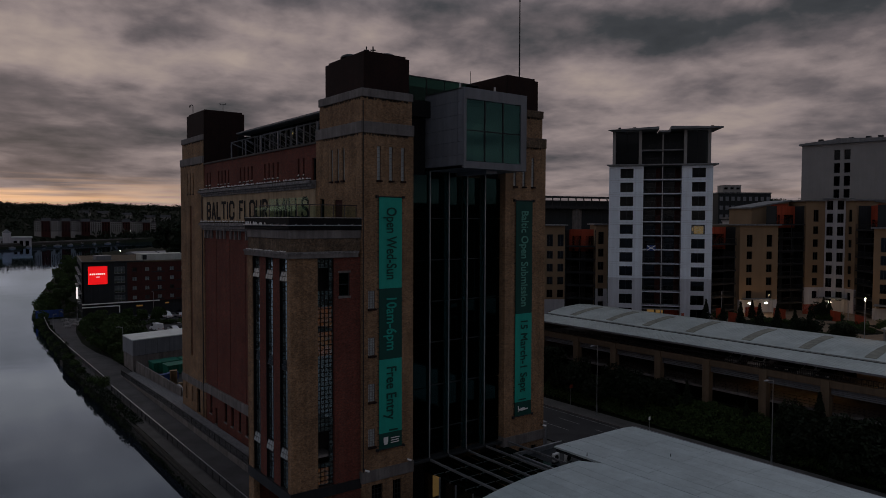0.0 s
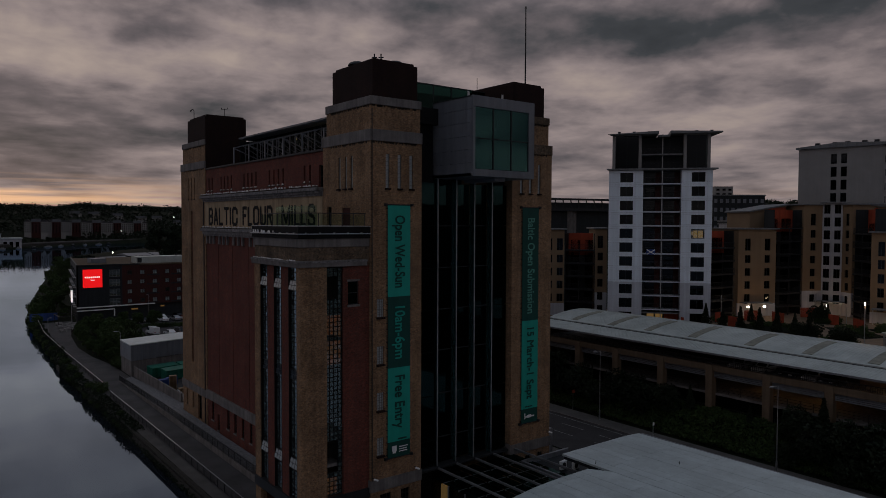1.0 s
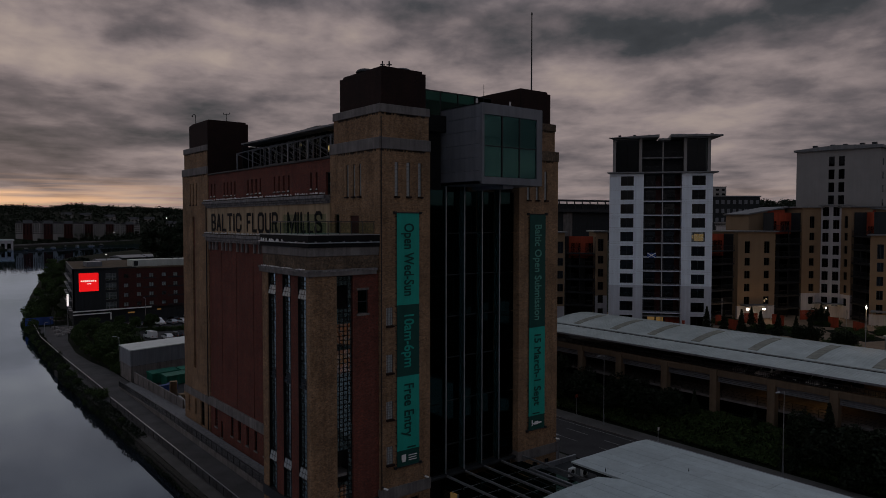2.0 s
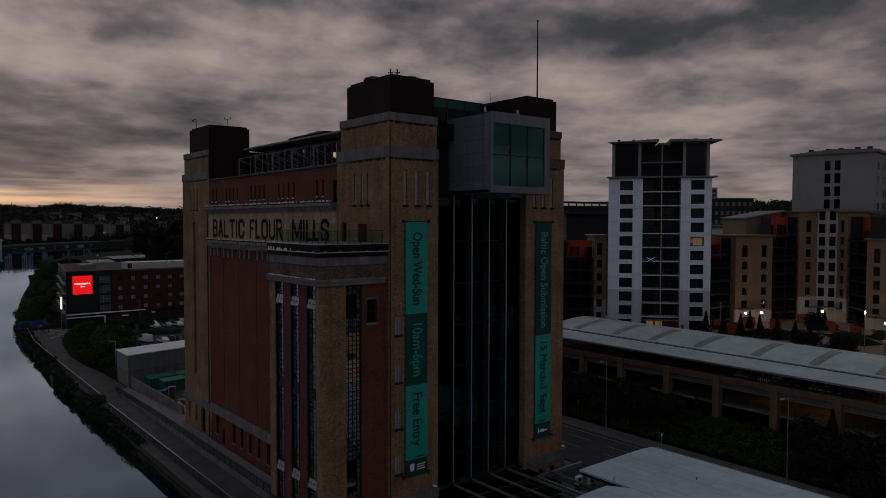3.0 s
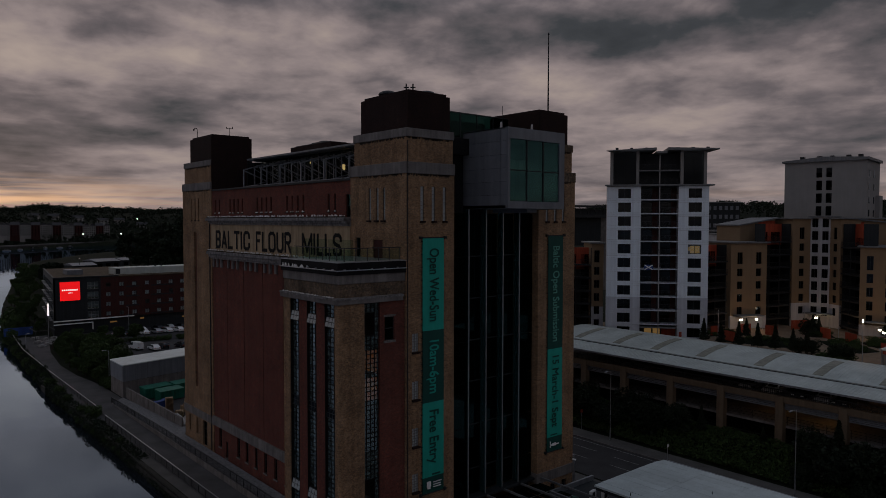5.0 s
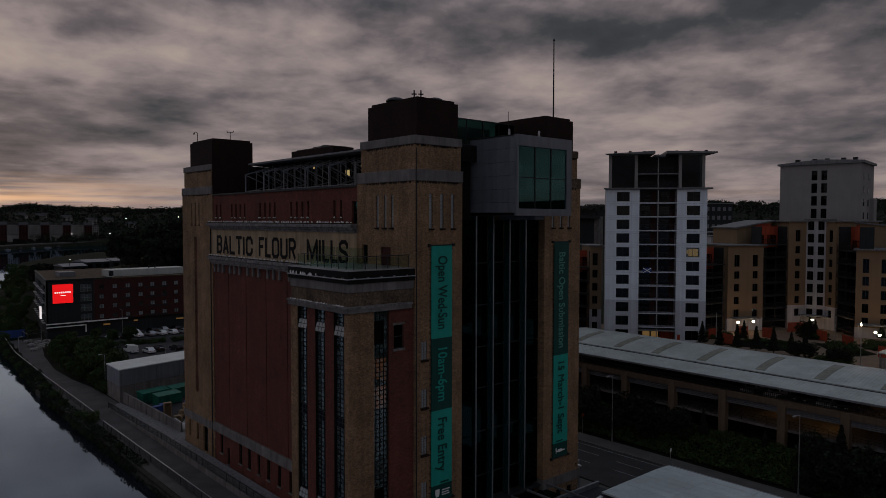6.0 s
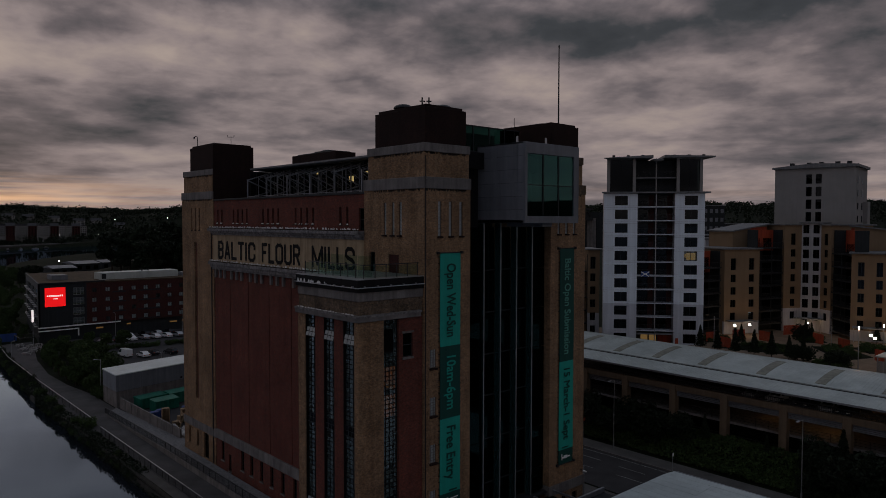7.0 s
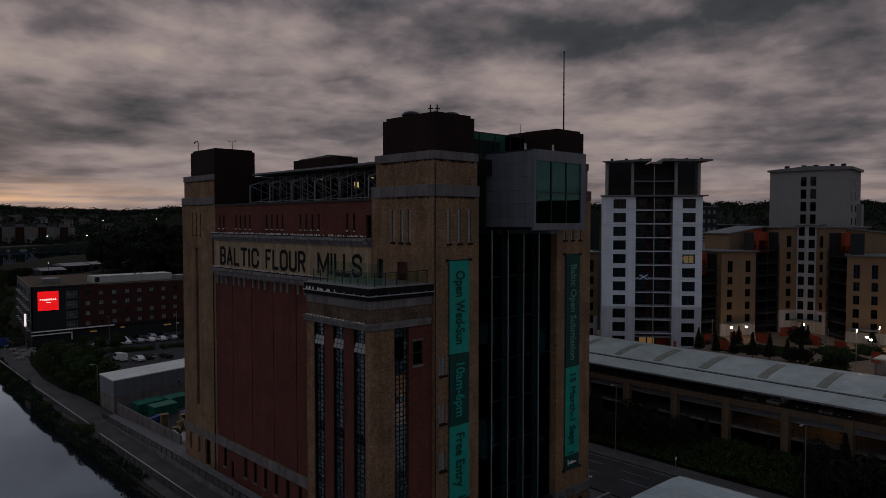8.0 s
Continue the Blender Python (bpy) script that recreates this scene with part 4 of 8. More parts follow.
# glazed screen between the south towers, at the top
screen = thing("roof_screen", "dark green glass screen between the towers", "glass screen", pose(45, 63.2, 43.0))
for i in range(5):
    x = 39.15 + 2.4 * i
    part("pane", Geo().box(x + 0.04, x + 2.36, 63.2, 63.24, 42.0, 46.4), GLASS_SCREEN, screen).visible_shadow = False
    part("post", Geo().box(x - 0.04, x + 0.04, 63.15, 63.3, 42.0, 46.4), DARK_METAL, screen)
part("rail", Geo().box(39.1, 51.15, 63.12, 63.32, 46.4, 46.5), DARK_METAL, screen)
part("backing", Geo().box(39.1, 51.15, 67.0, 67.3, 42.0, 46.3), CHARCOAL, screen)

# glass front between the towers
GY = 59.35
front = thing("curtain_wall", "tall dark glass front with pale steel mullions between the towers", "curtain wall", pose(45.2, GY, QUAY))
mullions = [41.5, 43.9, 46.3, 48.75]
levels = [7.3, 9.85, 14.4, 18.85, 23.05, 27.3, 31.55, 35.9]
for x in mullions:
    part("mullion", Geo().box(x - 0.06, x + 0.06, GY - 0.3, GY - 0.17, 7.2, 36.3), GREY_METAL, front, bevel=0.02)
    part("glass_fin", Geo().box(x - 0.015, x + 0.015, GY - 0.165, GY + 0.58, 7.2, 36.3), GLASS_FIN, front, "teal-tinted glass fin").visible_shadow = False
cols = [39.15] + mullions + [51.1]
for i, (a, b) in enumerate(zip(cols, cols[1:])):
    for z0, z1 in zip(levels, levels[1:]):
        back = 0.6 if 0 < i < 4 else 0.0
        p = part("pane", Geo().box(a + 0.1, b - 0.1, GY + back, GY + back + 0.03, z0 + 0.04, z1 - 0.04), GLASS_FRONT, front)
        p.visible_shadow = False
    if 0 < i < 4:
        for z in levels[1:-1]:
            part("transom", Geo().box(a + 0.07, b - 0.07, GY + 0.48, GY + 0.66, z - 0.05, z + 0.05), DARK_METAL, front)
part("side_panel", Geo().box(39.1, 41.35, GY + 0.5, GY + 0.6, 2, 43), BLACK, front, "black side panel")
part("side_panel", Geo().box(48.95, 51.15, GY + 0.5, GY + 0.6, 2, 43), BLACK, front, "black side panel")
# black floors put the dim interior into the colour
for z in levels[:-1]:
    part("floor_edge", Geo().box(41.4, 48.9, GY + 2.8, 66.5, z - 0.25, z), BLACK, front)
part("sill", Geo().box(39.15, 51.1, GY - 0.55, GY - 0.02, 6.95, 7.2).box(41.5, 48.75, GY - 0.02, GY + 0.7, 6.98, 7.18), DARK_METAL, front, bevel=0.02)
part("parapet", Geo().box(39.15, 51.1, GY - 0.1, GY + 0.4, 41.6, 43.2), BLACK, front)
part("lit_window", Geo().box(42.0, 42.9, GY + 1.5, GY + 1.6, 7.5, 8.3), ROOM_DIM, front)

# cantilevered viewing box
box = thing("viewing_box", "grey metal-clad viewing box with a large window, hung on the front", "viewing box", pose(45.7, 57, 36.2))
BX0, BX1, BY0, BY1, BZ0, BZ1 = 41.62, 49.75, 53.9, 60.2, 36.3, 43.9
for i in range(6):
    z0, z1 = BZ0 + (BZ1 - BZ0) * i / 6, BZ0 + (BZ1 - BZ0) * (i + 1) / 6
    for y0, y1 in ((BY0 + 0.12, BY0 + 1.0), (BY0 + 1.0, BY1)):
        part("panel", Geo().box(BX0, BX0 + 0.08, y0 + 0.012, y1 - 0.012, z0 + 0.015, z1 - 0.015), PANEL, box)
        part("panel", Geo().box(BX1 - 0.08, BX1, y0 + 0.012, y1 - 0.012, z0 + 0.015, z1 - 0.015), PANEL, box)
part("lining", Geo().box(BX0 + 0.08, BX0 + 0.3, BY0 + 0.2, BY1, BZ0 + 0.1, BZ1 - 0.1).box(BX1 - 0.3, BX1 - 0.08, BY0 + 0.2, BY1, BZ0 + 0.1, BZ1 - 0.1), CHARCOAL, box)
part("frame", Geo().wall_x(BX0 + 0.02, BX1 - 0.02, BY0, BY0 + 0.3, BZ0, BZ1, [(41.95, 48.95, 36.98, 42.85)]), PANEL, box, "grey metal surround", 0.015)
part("top", Geo().box(BX0, BX1, BY0 + 0.3, BY1, BZ1 - 0.12, BZ1), PANEL, box)
part("underside", Geo().box(BX0, BX1, BY0 + 0.3, BY1, BZ0, BZ0 + 0.3), PANEL, box)
part("keel", Geo().prism([(45.0, 54.6), (46.4, 54.6), (46.4, 59.3), (45.0, 59.3)], BZ0 - 0.35, BZ0), PANEL, box)
part("inner_floor", Geo().box(BX0 + 0.3, BX1 - 0.3, BY0 + 0.3, 62, 36.6, 36.9), ROOM, box)
for i in range(3):
    for j in range(2):
        x, z = 41.95 + 7.0 / 3 * i, 36.98 + 2.935 * j
        part("pane", Geo().box(x + 0.04, x + 7.0 / 3 - 0.04, BY0 + 0.12, BY0 + 0.15, z + 0.04, z + 2.895), GLASS_TEAL, box).visible_shadow = False
bars = Geo()
for i in (1, 2):
    bars.box(41.95 + 7.0 / 3 * i - 0.05, 41.95 + 7.0 / 3 * i + 0.05, BY0 + 0.05, BY0 + 0.2, 36.98, 42.85)
bars.box(41.95, 48.95, BY0 + 0.06, BY0 + 0.19, 39.87, 39.96)
part("glazing_bar", bars, DARK_METAL, box)
part("back_wall", Geo().box(BX0 + 0.3, BX1 - 0.3, 62, 62.1, 36.9, 43.7), CHARCOAL, box)

# side annex with its stair windows
annex = thing("stair_annex", "brick side annex with tall multi-paned windows and a roof terrace", "annex", pose(29.7, 63.5, QUAY))
AX, AY, AN = 26.2, 58.8, 68.6
win_w = [(65.75, 67.35), (62.65, 64.3), (59.45, 61.2)]
s_win = (28.85, 30.55)
part("pier", Geo().box(AX, s_win[0], AY, win_w[2][0], QUAY - 1, 27.9), TAN, annex, "tan brick corner pier")
part("pier", Geo().box(AX, AX + 0.6, win_w[0][1], AN, QUAY - 1, 27.9), TAN, annex, "tan brick corner pier")
for (a, b), (c, d) in zip(win_w, win_w[1:]):
    part("wall", Geo().box(AX + 0.08, AX + 0.6, d, a, 7.0, 27.9), RED, annex, "red brick strip between windows")
part("wall", Geo().wall_x(s_win[1], TW[0], AY + 0.06, AY + 0.6, QUAY - 1, 27.9, [(31.05, 32.15, 24.35, 26.5)]), RED, annex, "red brick strip")
part("wall", Geo().box(AX + 0.6, TW[0], AN - 0.6, AN, QUAY - 1, 27.9), RED, annex)
part("band", Geo().box(AX - 0.25, 32.95, AY - 0.22, AN + 0.2, 27.9, 28.5), CONCRETE, annex, "pale moulded band", 0.04)
part("band_top", Geo().box(AX - 0.32, 33.0, AY - 0.28, AN + 0.25, 28.3, 28.45), LEDGE, annex)
part("frieze", Geo().box(AX + 0.05, TW[0], AY + 0.05, AN - 0.05, 28.5, 29.65), OLD_BRICK, annex, "patched weathered brown brick")
part("parapet", Geo().box(AX - 0.05, TW[0], AY - 0.05, AN, 29.65, 30.45), CONCRETE, annex, "grey concrete parapet", 0.04)
part("gutter", Geo().box(AX - 0.2, TW[0], AY - 0.2, AN + 0.1, 30.45, 31.5), BLACK, annex, "black roof edge", 0.03)
part("edge_tube", Geo().tube((AX - 0.36, AN, 30.85), (AX - 0.36, AY - 0.36, 30.85), 0.05).tube((AX - 0.36, AY - 0.36, 30.85), (TW[0] - 0.1, AY - 0.36, 30.85), 0.05), PALE_STEEL, annex)
part("terrace_floor", Geo().box(AX, TW[0], AY, AN, 31.5, 31.54), ASPHALT, annex)
part("base_band", Geo().box(AX - 0.1, s_win[0], AY - 0.1, AN, 6.1, 7.05).box(s_win[0], TW[0], AY - 0.1, AY + 0.3, 6.1, 7.0), DARK_METAL, annex, "dark blue-grey band")
# dark blocks stand in for the annex's dim inside
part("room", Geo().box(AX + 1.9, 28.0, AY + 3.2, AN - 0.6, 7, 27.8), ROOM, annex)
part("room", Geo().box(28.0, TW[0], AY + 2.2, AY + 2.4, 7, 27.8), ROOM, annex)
for k in range(7):
    z = 8.8 + 2.9 * k
    part("floor_edge", Geo().box(AX + 0.35, 28.2, AY + 0.7, AN - 0.7, z, z + 0.25), CONCRETE, annex)
    part("floor_edge", Geo().box(28.86, 30.5, AY + 0.5, AY + 2.2, z + 0.8, z + 1.05), CONCRETE, annex)
ROWS_W = 50
for a, b in win_w:
    w = window_set("stair_window", "y", AX + 0.3, a, b, 7.05, 27.85, 3, ROWS_W, BLACK, GLASS_STAIR, annex, 0.075, 0.09, "tall black-framed window of small panes", 0.8)
    part("jamb", Geo().box(AX + 0.08, AX + 0.3, a - 0.02, a + 0.05, 7.05, 27.85).box(AX + 0.08, AX + 0.3, b - 0.05, b + 0.02, 7.05, 27.85), BLACK, w)
    for z in (26.7, 18.7, 10.7):
        s = Geo()
        for r in range(2):
            for c in range(3):
                s.box(-0.02, 0.0, -0.78 + 0.52 * c + 0.03, -0.78 + 0.52 * (c + 1) - 0.03, -0.43 * (r + 1) + 0.03, -0.43 * r - 0.03)
        sash = part("open_sash", s, GLASS_DARK if z == 18.7 else GLASS_BLOCK, w, "top-hung sash standing open", local=False)
        sash.matrix_basis = pose(AX + 0.24, (a + b) / 2, z, 0, 5 if z == 18.7 else 14, 0)
        fr = Geo()
        for c in range(4):
            fr.box(-0.03, 0.01, -0.81 + 0.52 * c, -0.75 + 0.52 * c, -0.88, 0.02)
        for r in range(3):
            fr.box(-0.028, 0.008, -0.8, 0.8, -0.43 * r - 0.02, -0.43 * r + 0.02)
        fo = part("sash_frame", fr, DARK_METAL, w)
        fo.matrix_basis = sash.matrix_basis.copy()
gap_x = s_win[0] + 0.75 * (s_win[1] - s_win[0]) - 0.03
window_set("stair_window", "x", AY + 0.3, *s_win, 7.05, 27.85, 4, ROWS_W, BLACK, GLASS_STAIR, annex, 0.075, 0.09, "tall black-framed window of small panes, two lights swung open", 0.8,
           gaps=[(s_win[0] + 0.06, gap_x, 25.0, 27.05), (s_win[0] + 0.06, gap_x, 9.15, 11.95)])
plain_window("x", AY + 0.2, 31.05, 32.15, 24.35, 26.5, annex, cols=1, rows=2, pane_mat=GLASS_TEAL)
part("sill", Geo().box(30.95, 32.25, AY - 0.05, AY + 0.2, 24.15, 24.35), CONCRETE, annex, bevel=0.02)
part("lintel", Geo().box(30.95, 32.25, AY + 0.02, AY + 0.2, 26.5, 26.68), CONCRETE, annex)

for i in range(7):
    part("rail_bracket", Geo().box(AX - 0.38, AX - 0.2, AY + 0.4 + 1.4 * i, AY + 0.5 + 1.4 * i, 30.8, 30.98), PALE_STEEL, annex)
for i in range(5):
    part("rail_bracket", Geo().box(AX + 0.4 + 1.4 * i, AX + 0.5 + 1.4 * i, AY - 0.38, AY - 0.2, 30.8, 30.98), PALE_STEEL, annex)
part("edge_strip", Geo().box(AX - 0.22, TW[0], AY - 0.22, AN + 0.1, 31.5, 31.56), PALE_STEEL, annex)
# wall sheets that glow in place of lamp light, and dim lamps, behind the panes
part("lit_wall", Geo().box(29.4, 32.6, AY + 2.16, AY + 2.19, 18.6, 23.2), STAIR_WALL_GLOW, annex, "orange stair wall that glows by itself")
part("lit_wall", Geo().box(29.4, 31.0, AY + 2.16, AY + 2.19, 6.4, 8.0), STAIR_WALL_GLOW, annex, "orange stair wall that glows by itself")
part("lit_wall", Geo().box(AX + 1.84, AX + 1.88, 64.6, 66.4, 17.2, 20.2), STAIR_WALL_GLOW, annex, "orange stair wall that glows by itself")
part("lamp", Geo().box(AX + 0.7, AX + 0.8, 63.35, 63.5, 17.9, 18.15), LAMP, annex, "small bright white lamp")
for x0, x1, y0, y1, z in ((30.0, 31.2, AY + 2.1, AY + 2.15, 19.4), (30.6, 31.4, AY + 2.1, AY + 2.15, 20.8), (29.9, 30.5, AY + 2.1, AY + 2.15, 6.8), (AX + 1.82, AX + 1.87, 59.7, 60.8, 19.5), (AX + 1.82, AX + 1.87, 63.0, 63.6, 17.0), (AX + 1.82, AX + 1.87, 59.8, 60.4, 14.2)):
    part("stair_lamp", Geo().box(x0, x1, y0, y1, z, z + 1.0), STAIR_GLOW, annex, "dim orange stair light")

# terrace balustrade
bal = thing("terrace_balustrade", "glass balustrade with steel posts round the roof terrace", "balustrade", pose(29.5, 63.5, 31.54))
post = Geo().box(-0.03, 0.03, -0.03, 0.03, 0, 1.15).mesh("post", DARK_METAL)
for i in range(9):
    p = part("post", post, None, bal)
    p.matrix_basis = pose(AX + 0.9, AY + 0.5 + i * 1.18, 31.54)
    if i < 8:
        part("glass_panel", Geo().quad(*((AX + 0.89, AY + u + i * 1.18, z) for u, z in ((1.62, 31.6), (0.56, 31.6), (0.56, 32.6), (1.62, 32.6)))), GLASS_GREEN, bal).visible_shadow = False
for i in range(6):
    p = part("post", post, None, bal)
    p.matrix_basis = pose(AX + 0.9 + i * 1.2, AY + 0.5, 31.54)
    if i < 5:
        part("glass_panel", Geo().quad(*((AX + u + i * 1.2, AY + 0.49, z) for u, z in ((0.96, 31.6), (2.04, 31.6), (2.04, 32.6), (0.96, 32.6)))), GLASS_GREEN, bal).visible_shadow = False
part("handrail", Geo().tube((AX + 0.9, AN - 0.5, 32.7), (AX + 0.9, AY + 0.5, 32.7), 0.04).tube((AX + 0.9, AY + 0.5, 32.7), (33.2, AY + 0.5, 32.7), 0.04), DARK_METAL, bal)
for i in range(4):
    part("tall_screen", Geo().quad(*((AX + 2.3, AY + u + i * 2.2, z) for u, z in ((3.3, 31.54), (1.2, 31.54), (1.2, 33.4), (3.3, 33.4)))), GLASS_GREEN, bal, "tall glass wind screen").visible_shadow = False


# ---- banners ----
def banner(x0, x1, label, fields, texts):
    b = thing("banner", label, "banner", pose((x0 + x1) / 2, 58.5, fields[-1][1]), "banners on the mill")
    for top, low, mat in fields:
        g = Geo()
        n = 14
        cols_ = [x0 + (x1 - x0) * i / 6 for i in range(7)]
        rows_ = [low + (top - low) * j / n for j in range(n + 1)]
        for j in rows_:
            for c in cols_:
                g.v.append((c, 58.43 - 0.035 * noise.noise((c * 1.1, j * 0.7, x0)), j))
        for j in range(n):
            for i in range(6):
                k = j * 7 + i
                g.f.append((k, k + 1, k + 8, k + 7))
        off = len(g.v)
        g.v += [(x, 58.5, z) for x, y, z in list(g.v)]
        g.f += [tuple(off + i for i in reversed(f)) for f in list(g.f)]
        part("sheet", g, mat, b, smooth=True)
    for z in (fields[0][0] + 0.05, fields[-1][1] - 0.05):
        hang = Geo()
        hang.tube((x0 - 0.25, 58.42, z), (x1 + 0.25, 58.42, z), 0.05)
        for x in (x0 - 0.2, x1 + 0.2):
            hang.box(x - 0.12, x + 0.12, 58.35, 58.6, z - 0.12, z + 0.12)
        part("fixing_bar", hang, DARK_METAL, b)
    loops = Geo()
    for i in range(40):
        z = fields[-1][1] + (fields[0][0] - fields[-1][1]) * (i + 0.5) / 40
        for x in (x0 - 0.06, x1 + 0.06):
            loops.box(x - 0.05, x + 0.05, 58.45, 58.6, z - 0.03, z + 0.03)
    part("ties", loops, DARK_METAL, b)
    for text, size, xm, ztop, zlow, mat in texts:
        me, lo, hi = words(text, size, mat, 0.006, 0.019 * size)
        k = (ztop - zlow) / (hi - lo)
        for v in me.vertices:
            v.co.x = (v.co.x - lo) * k
        # read from the top down: x goes down, y goes right
        set_words(me, b, Matrix.Translation((xm, 58.37, ztop)) @ Matrix(((0, 1, 0, 0), (0, 0, -1, 0), (-1, 0, 0, 0), (0, 0, 0, 1))))
    return b


B1 = banner(35.1, 37.66, "teal and dark green vertical banner with opening hours", [(33.5, 24.85, TEAL), (24.85, 18.05, GREEN_DARK), (18.05, 10.95, TEAL), (10.95, 9.45, GREEN_DARK)],
            [("Open Wed-Sun", 1.14, 35.9, 32.55, 25.7, GREEN_DARK), ("10am-6pm", 1.14, 35.9, 23.9, 18.9, TEAL), ("Free Entry", 1.14, 35.9, 17.3, 12.2, GREEN_DARK)])
B2 = banner(52.6, 55.05, "dark green and teal vertical banner naming an exhibition", [(33.5, 21.1, GREEN_DARK), (21.1, 11.3, TEAL), (11.3, 9.75, GREEN_DARK)],
            [("Baltic Open Submission", 1.05, 53.36, 32.4, 21.9, GREEN_PALE), ("15 March-1 Sept", 1.05, 53.36, 20.3, 12.4, GREEN_DARK)])
for i, (w, z) in enumerate(((1.0, 10.35), (0.9, 10.12), (0.95, 9.9))):
    part("print_bar", Geo().box(36.35, 36.35 + w, 58.35, 58.38, z, z + 0.08), WHITE, B1)
part("shield", Geo().box(35.55, 36.05, 58.35, 58.38, 10.05, 10.55).prism([(35.62, 58.35), (35.98, 58.35), (35.98, 58.38), (35.62, 58.38)], 9.85, 10.06), WHITE, B1)
part("print_bar", Geo().box(36.2, 37.2, 58.35, 58.38, 11.1, 11.25), GREEN_DARK, B1)
part("print_bar", Geo().box(53.0, 54.5, 58.35, 58.38, 10.35, 10.5).box(53.0, 53.12, 58.35, 58.38, 10.2, 10.85).box(53.4, 54.0, 58.345, 58.378, 10.3, 10.62), WHITE, B2)
part("print_bar", Geo().box(53.1, 54.2, 58.35, 58.38, 11.5, 11.62), GREEN_DARK, B2)

# mud nests along the ledges; white blobs stand in for perched birds and droppings
nests, mud = Geo(), Geo()
nest_rng = random.Random(8)
for x, z, y0, y1, n in ((32.72, 35.45, 68.2, 102.9, 190), (32.78, 30.95, 68.2, 102.9, 190)):
    for i in range(n):
        y = y0 + (y1 - y0) * (i + nest_rng.random()) / n
        dx = nest_rng.uniform(-0.1, 0.1)
        mud.tube((x + dx, y, z - 0.01), (x + dx, y, z + 0.12), 0.1, 0.13, 6)
        if nest_rng.random() < 0.75:
            r, h = nest_rng.uniform(0.05, 0.1), nest_rng.uniform(0.1, 0.22)
            nests.tube((x + dx, y, z + 0.1), (x + dx, y + nest_rng.uniform(-0.08, 0.08), z + 0.12 + h), r, r * 0.5, 6)
# on the attic sills
for y0, y1, z0, z1 in attic_w[:-1]:
    for k in range(4):
        y, h = nest_rng.uniform(y0 - 0.1, y1 + 0.1), nest_rng.uniform(0.04, 0.16)
        nests.tube((33.36, y, z0 - 0.02), (33.4, y + nest_rng.uniform(-0.06, 0.06), z0 + h), 0.07, 0.035, 6)
    mud.box(33.28, 33.5, y0 - 0.1, y1 + 0.1, z0 - 0.1, z0 - 0.015)
for i in range(46):
    y = nest_rng.uniform(59.2, 68.4)
    nests.tube((26.0, y, 28.49), (26.0, y, 28.49 + nest_rng.uniform(0.03, 0.12)), 0.08, 0.04, 6)
for i in range(16):
    y = nest_rng.uniform(63.5, 68.6)
    nests.tube((25.9, y, 30.9), (25.9, y + 0.05, 31.0 + nest_rng.uniform(0.05, 0.2)), 0.08, 0.04, 6)
# a fringe of dark clumps under the towers' bands, for nests and the shadow line
for (x0, x1), y0, y1, west_only in ((TW, YS, YS1, False), (TE, YS, YS1, False), (TW, YN, YN1, True)):
    for z, inset in ((39.44, 0.03), (42.79, -0.08)):
        for i in range(60):
            if not west_only:
                x = nest_rng.uniform(x0 + 0.15, x1 - 0.6)
                mud.box(x - 0.07, x + 0.07, y0 - inset, y0 + 0.2, z - nest_rng.uniform(0.05, 0.22), z)
            y = nest_rng.uniform(y0 + 0.4, y1 - 1.6)
            mud.box(x0 - inset, x0 + 0.2, y - 0.07, y + 0.07, z - nest_rng.uniform(0.05, 0.22), z)
part("nest_mud", mud, NEST_DARK, mill, "dark nests of mud and weed along the ledges")["kind"] = "stuff"
part("ledge_nest", nests, BIRD_WHITE, mill, "white blobs standing in for birds, nests and droppings on the ledges")["kind"] = "stuff"


# ---- road and bank ----
KERB = [(-60, 75.6), (50, 75.8), (80, 76.0), (140, 77.0)]


def strip(a, b, z0, z1, y0=-60, y1=140, step=4):
    """A band of ground beside the kerb line, from a to b metres off it."""
    g = Geo()
    ys = spread((y0, y1, step))
    for p, q in zip(ys, ys[1:]):
        kp, kq = bend(KERB, p), bend(KERB, q)
        g.prism([(kp + a, p), (kp + b, p), (kq + b, q), (kq + a, q)], z0, z1)
    return g


solid("road", strip(-11.5, 0, 2.9, 3.46), ASPHALT, "dark asphalt road with white lane marks", "road", kind="structure")
solid("pavement", strip(0.16, 3.1, 2.9, 3.60), PAVING, "grey pavement along the road", "pavement", kind="structure")
solid("kerb", strip(0, 0.15, 2.9, 3.61), CONCRETE, "pale stone kerb", "kerb", kind="structure")
solid("forecourt", Geo().box(57.3, 64.0, 20, 112, 2.9, 3.45), PAVING, "grey paved forecourt beside the mill", "pavement", kind="structure")
for off, y0, y1 in ((-3.4, 60, 64), (-3.2, 67, 71), (-3.4, 74, 78), (-6.3, 58, 62.5), (-6.5, 66, 70), (-6.5, 73, 77), (-0.7, 40, 110)):
    g = Geo()
    for p, q in ((y0 + (y1 - y0) * i / 8, y0 + (y1 - y0) * (i + 1) / 8) for i in range(8)):
        kp, kq = bend(KERB, p) + off, bend(KERB, q) + off
        g.quad((kp - 0.06, p, 3.468), (kp + 0.06, p, 3.468), (kq + 0.06, q, 3.468), (kq - 0.06, q, 3.468))
    solid("road_marking", g, LINE, "worn white road line", "road marking", "lane marks", "structure")


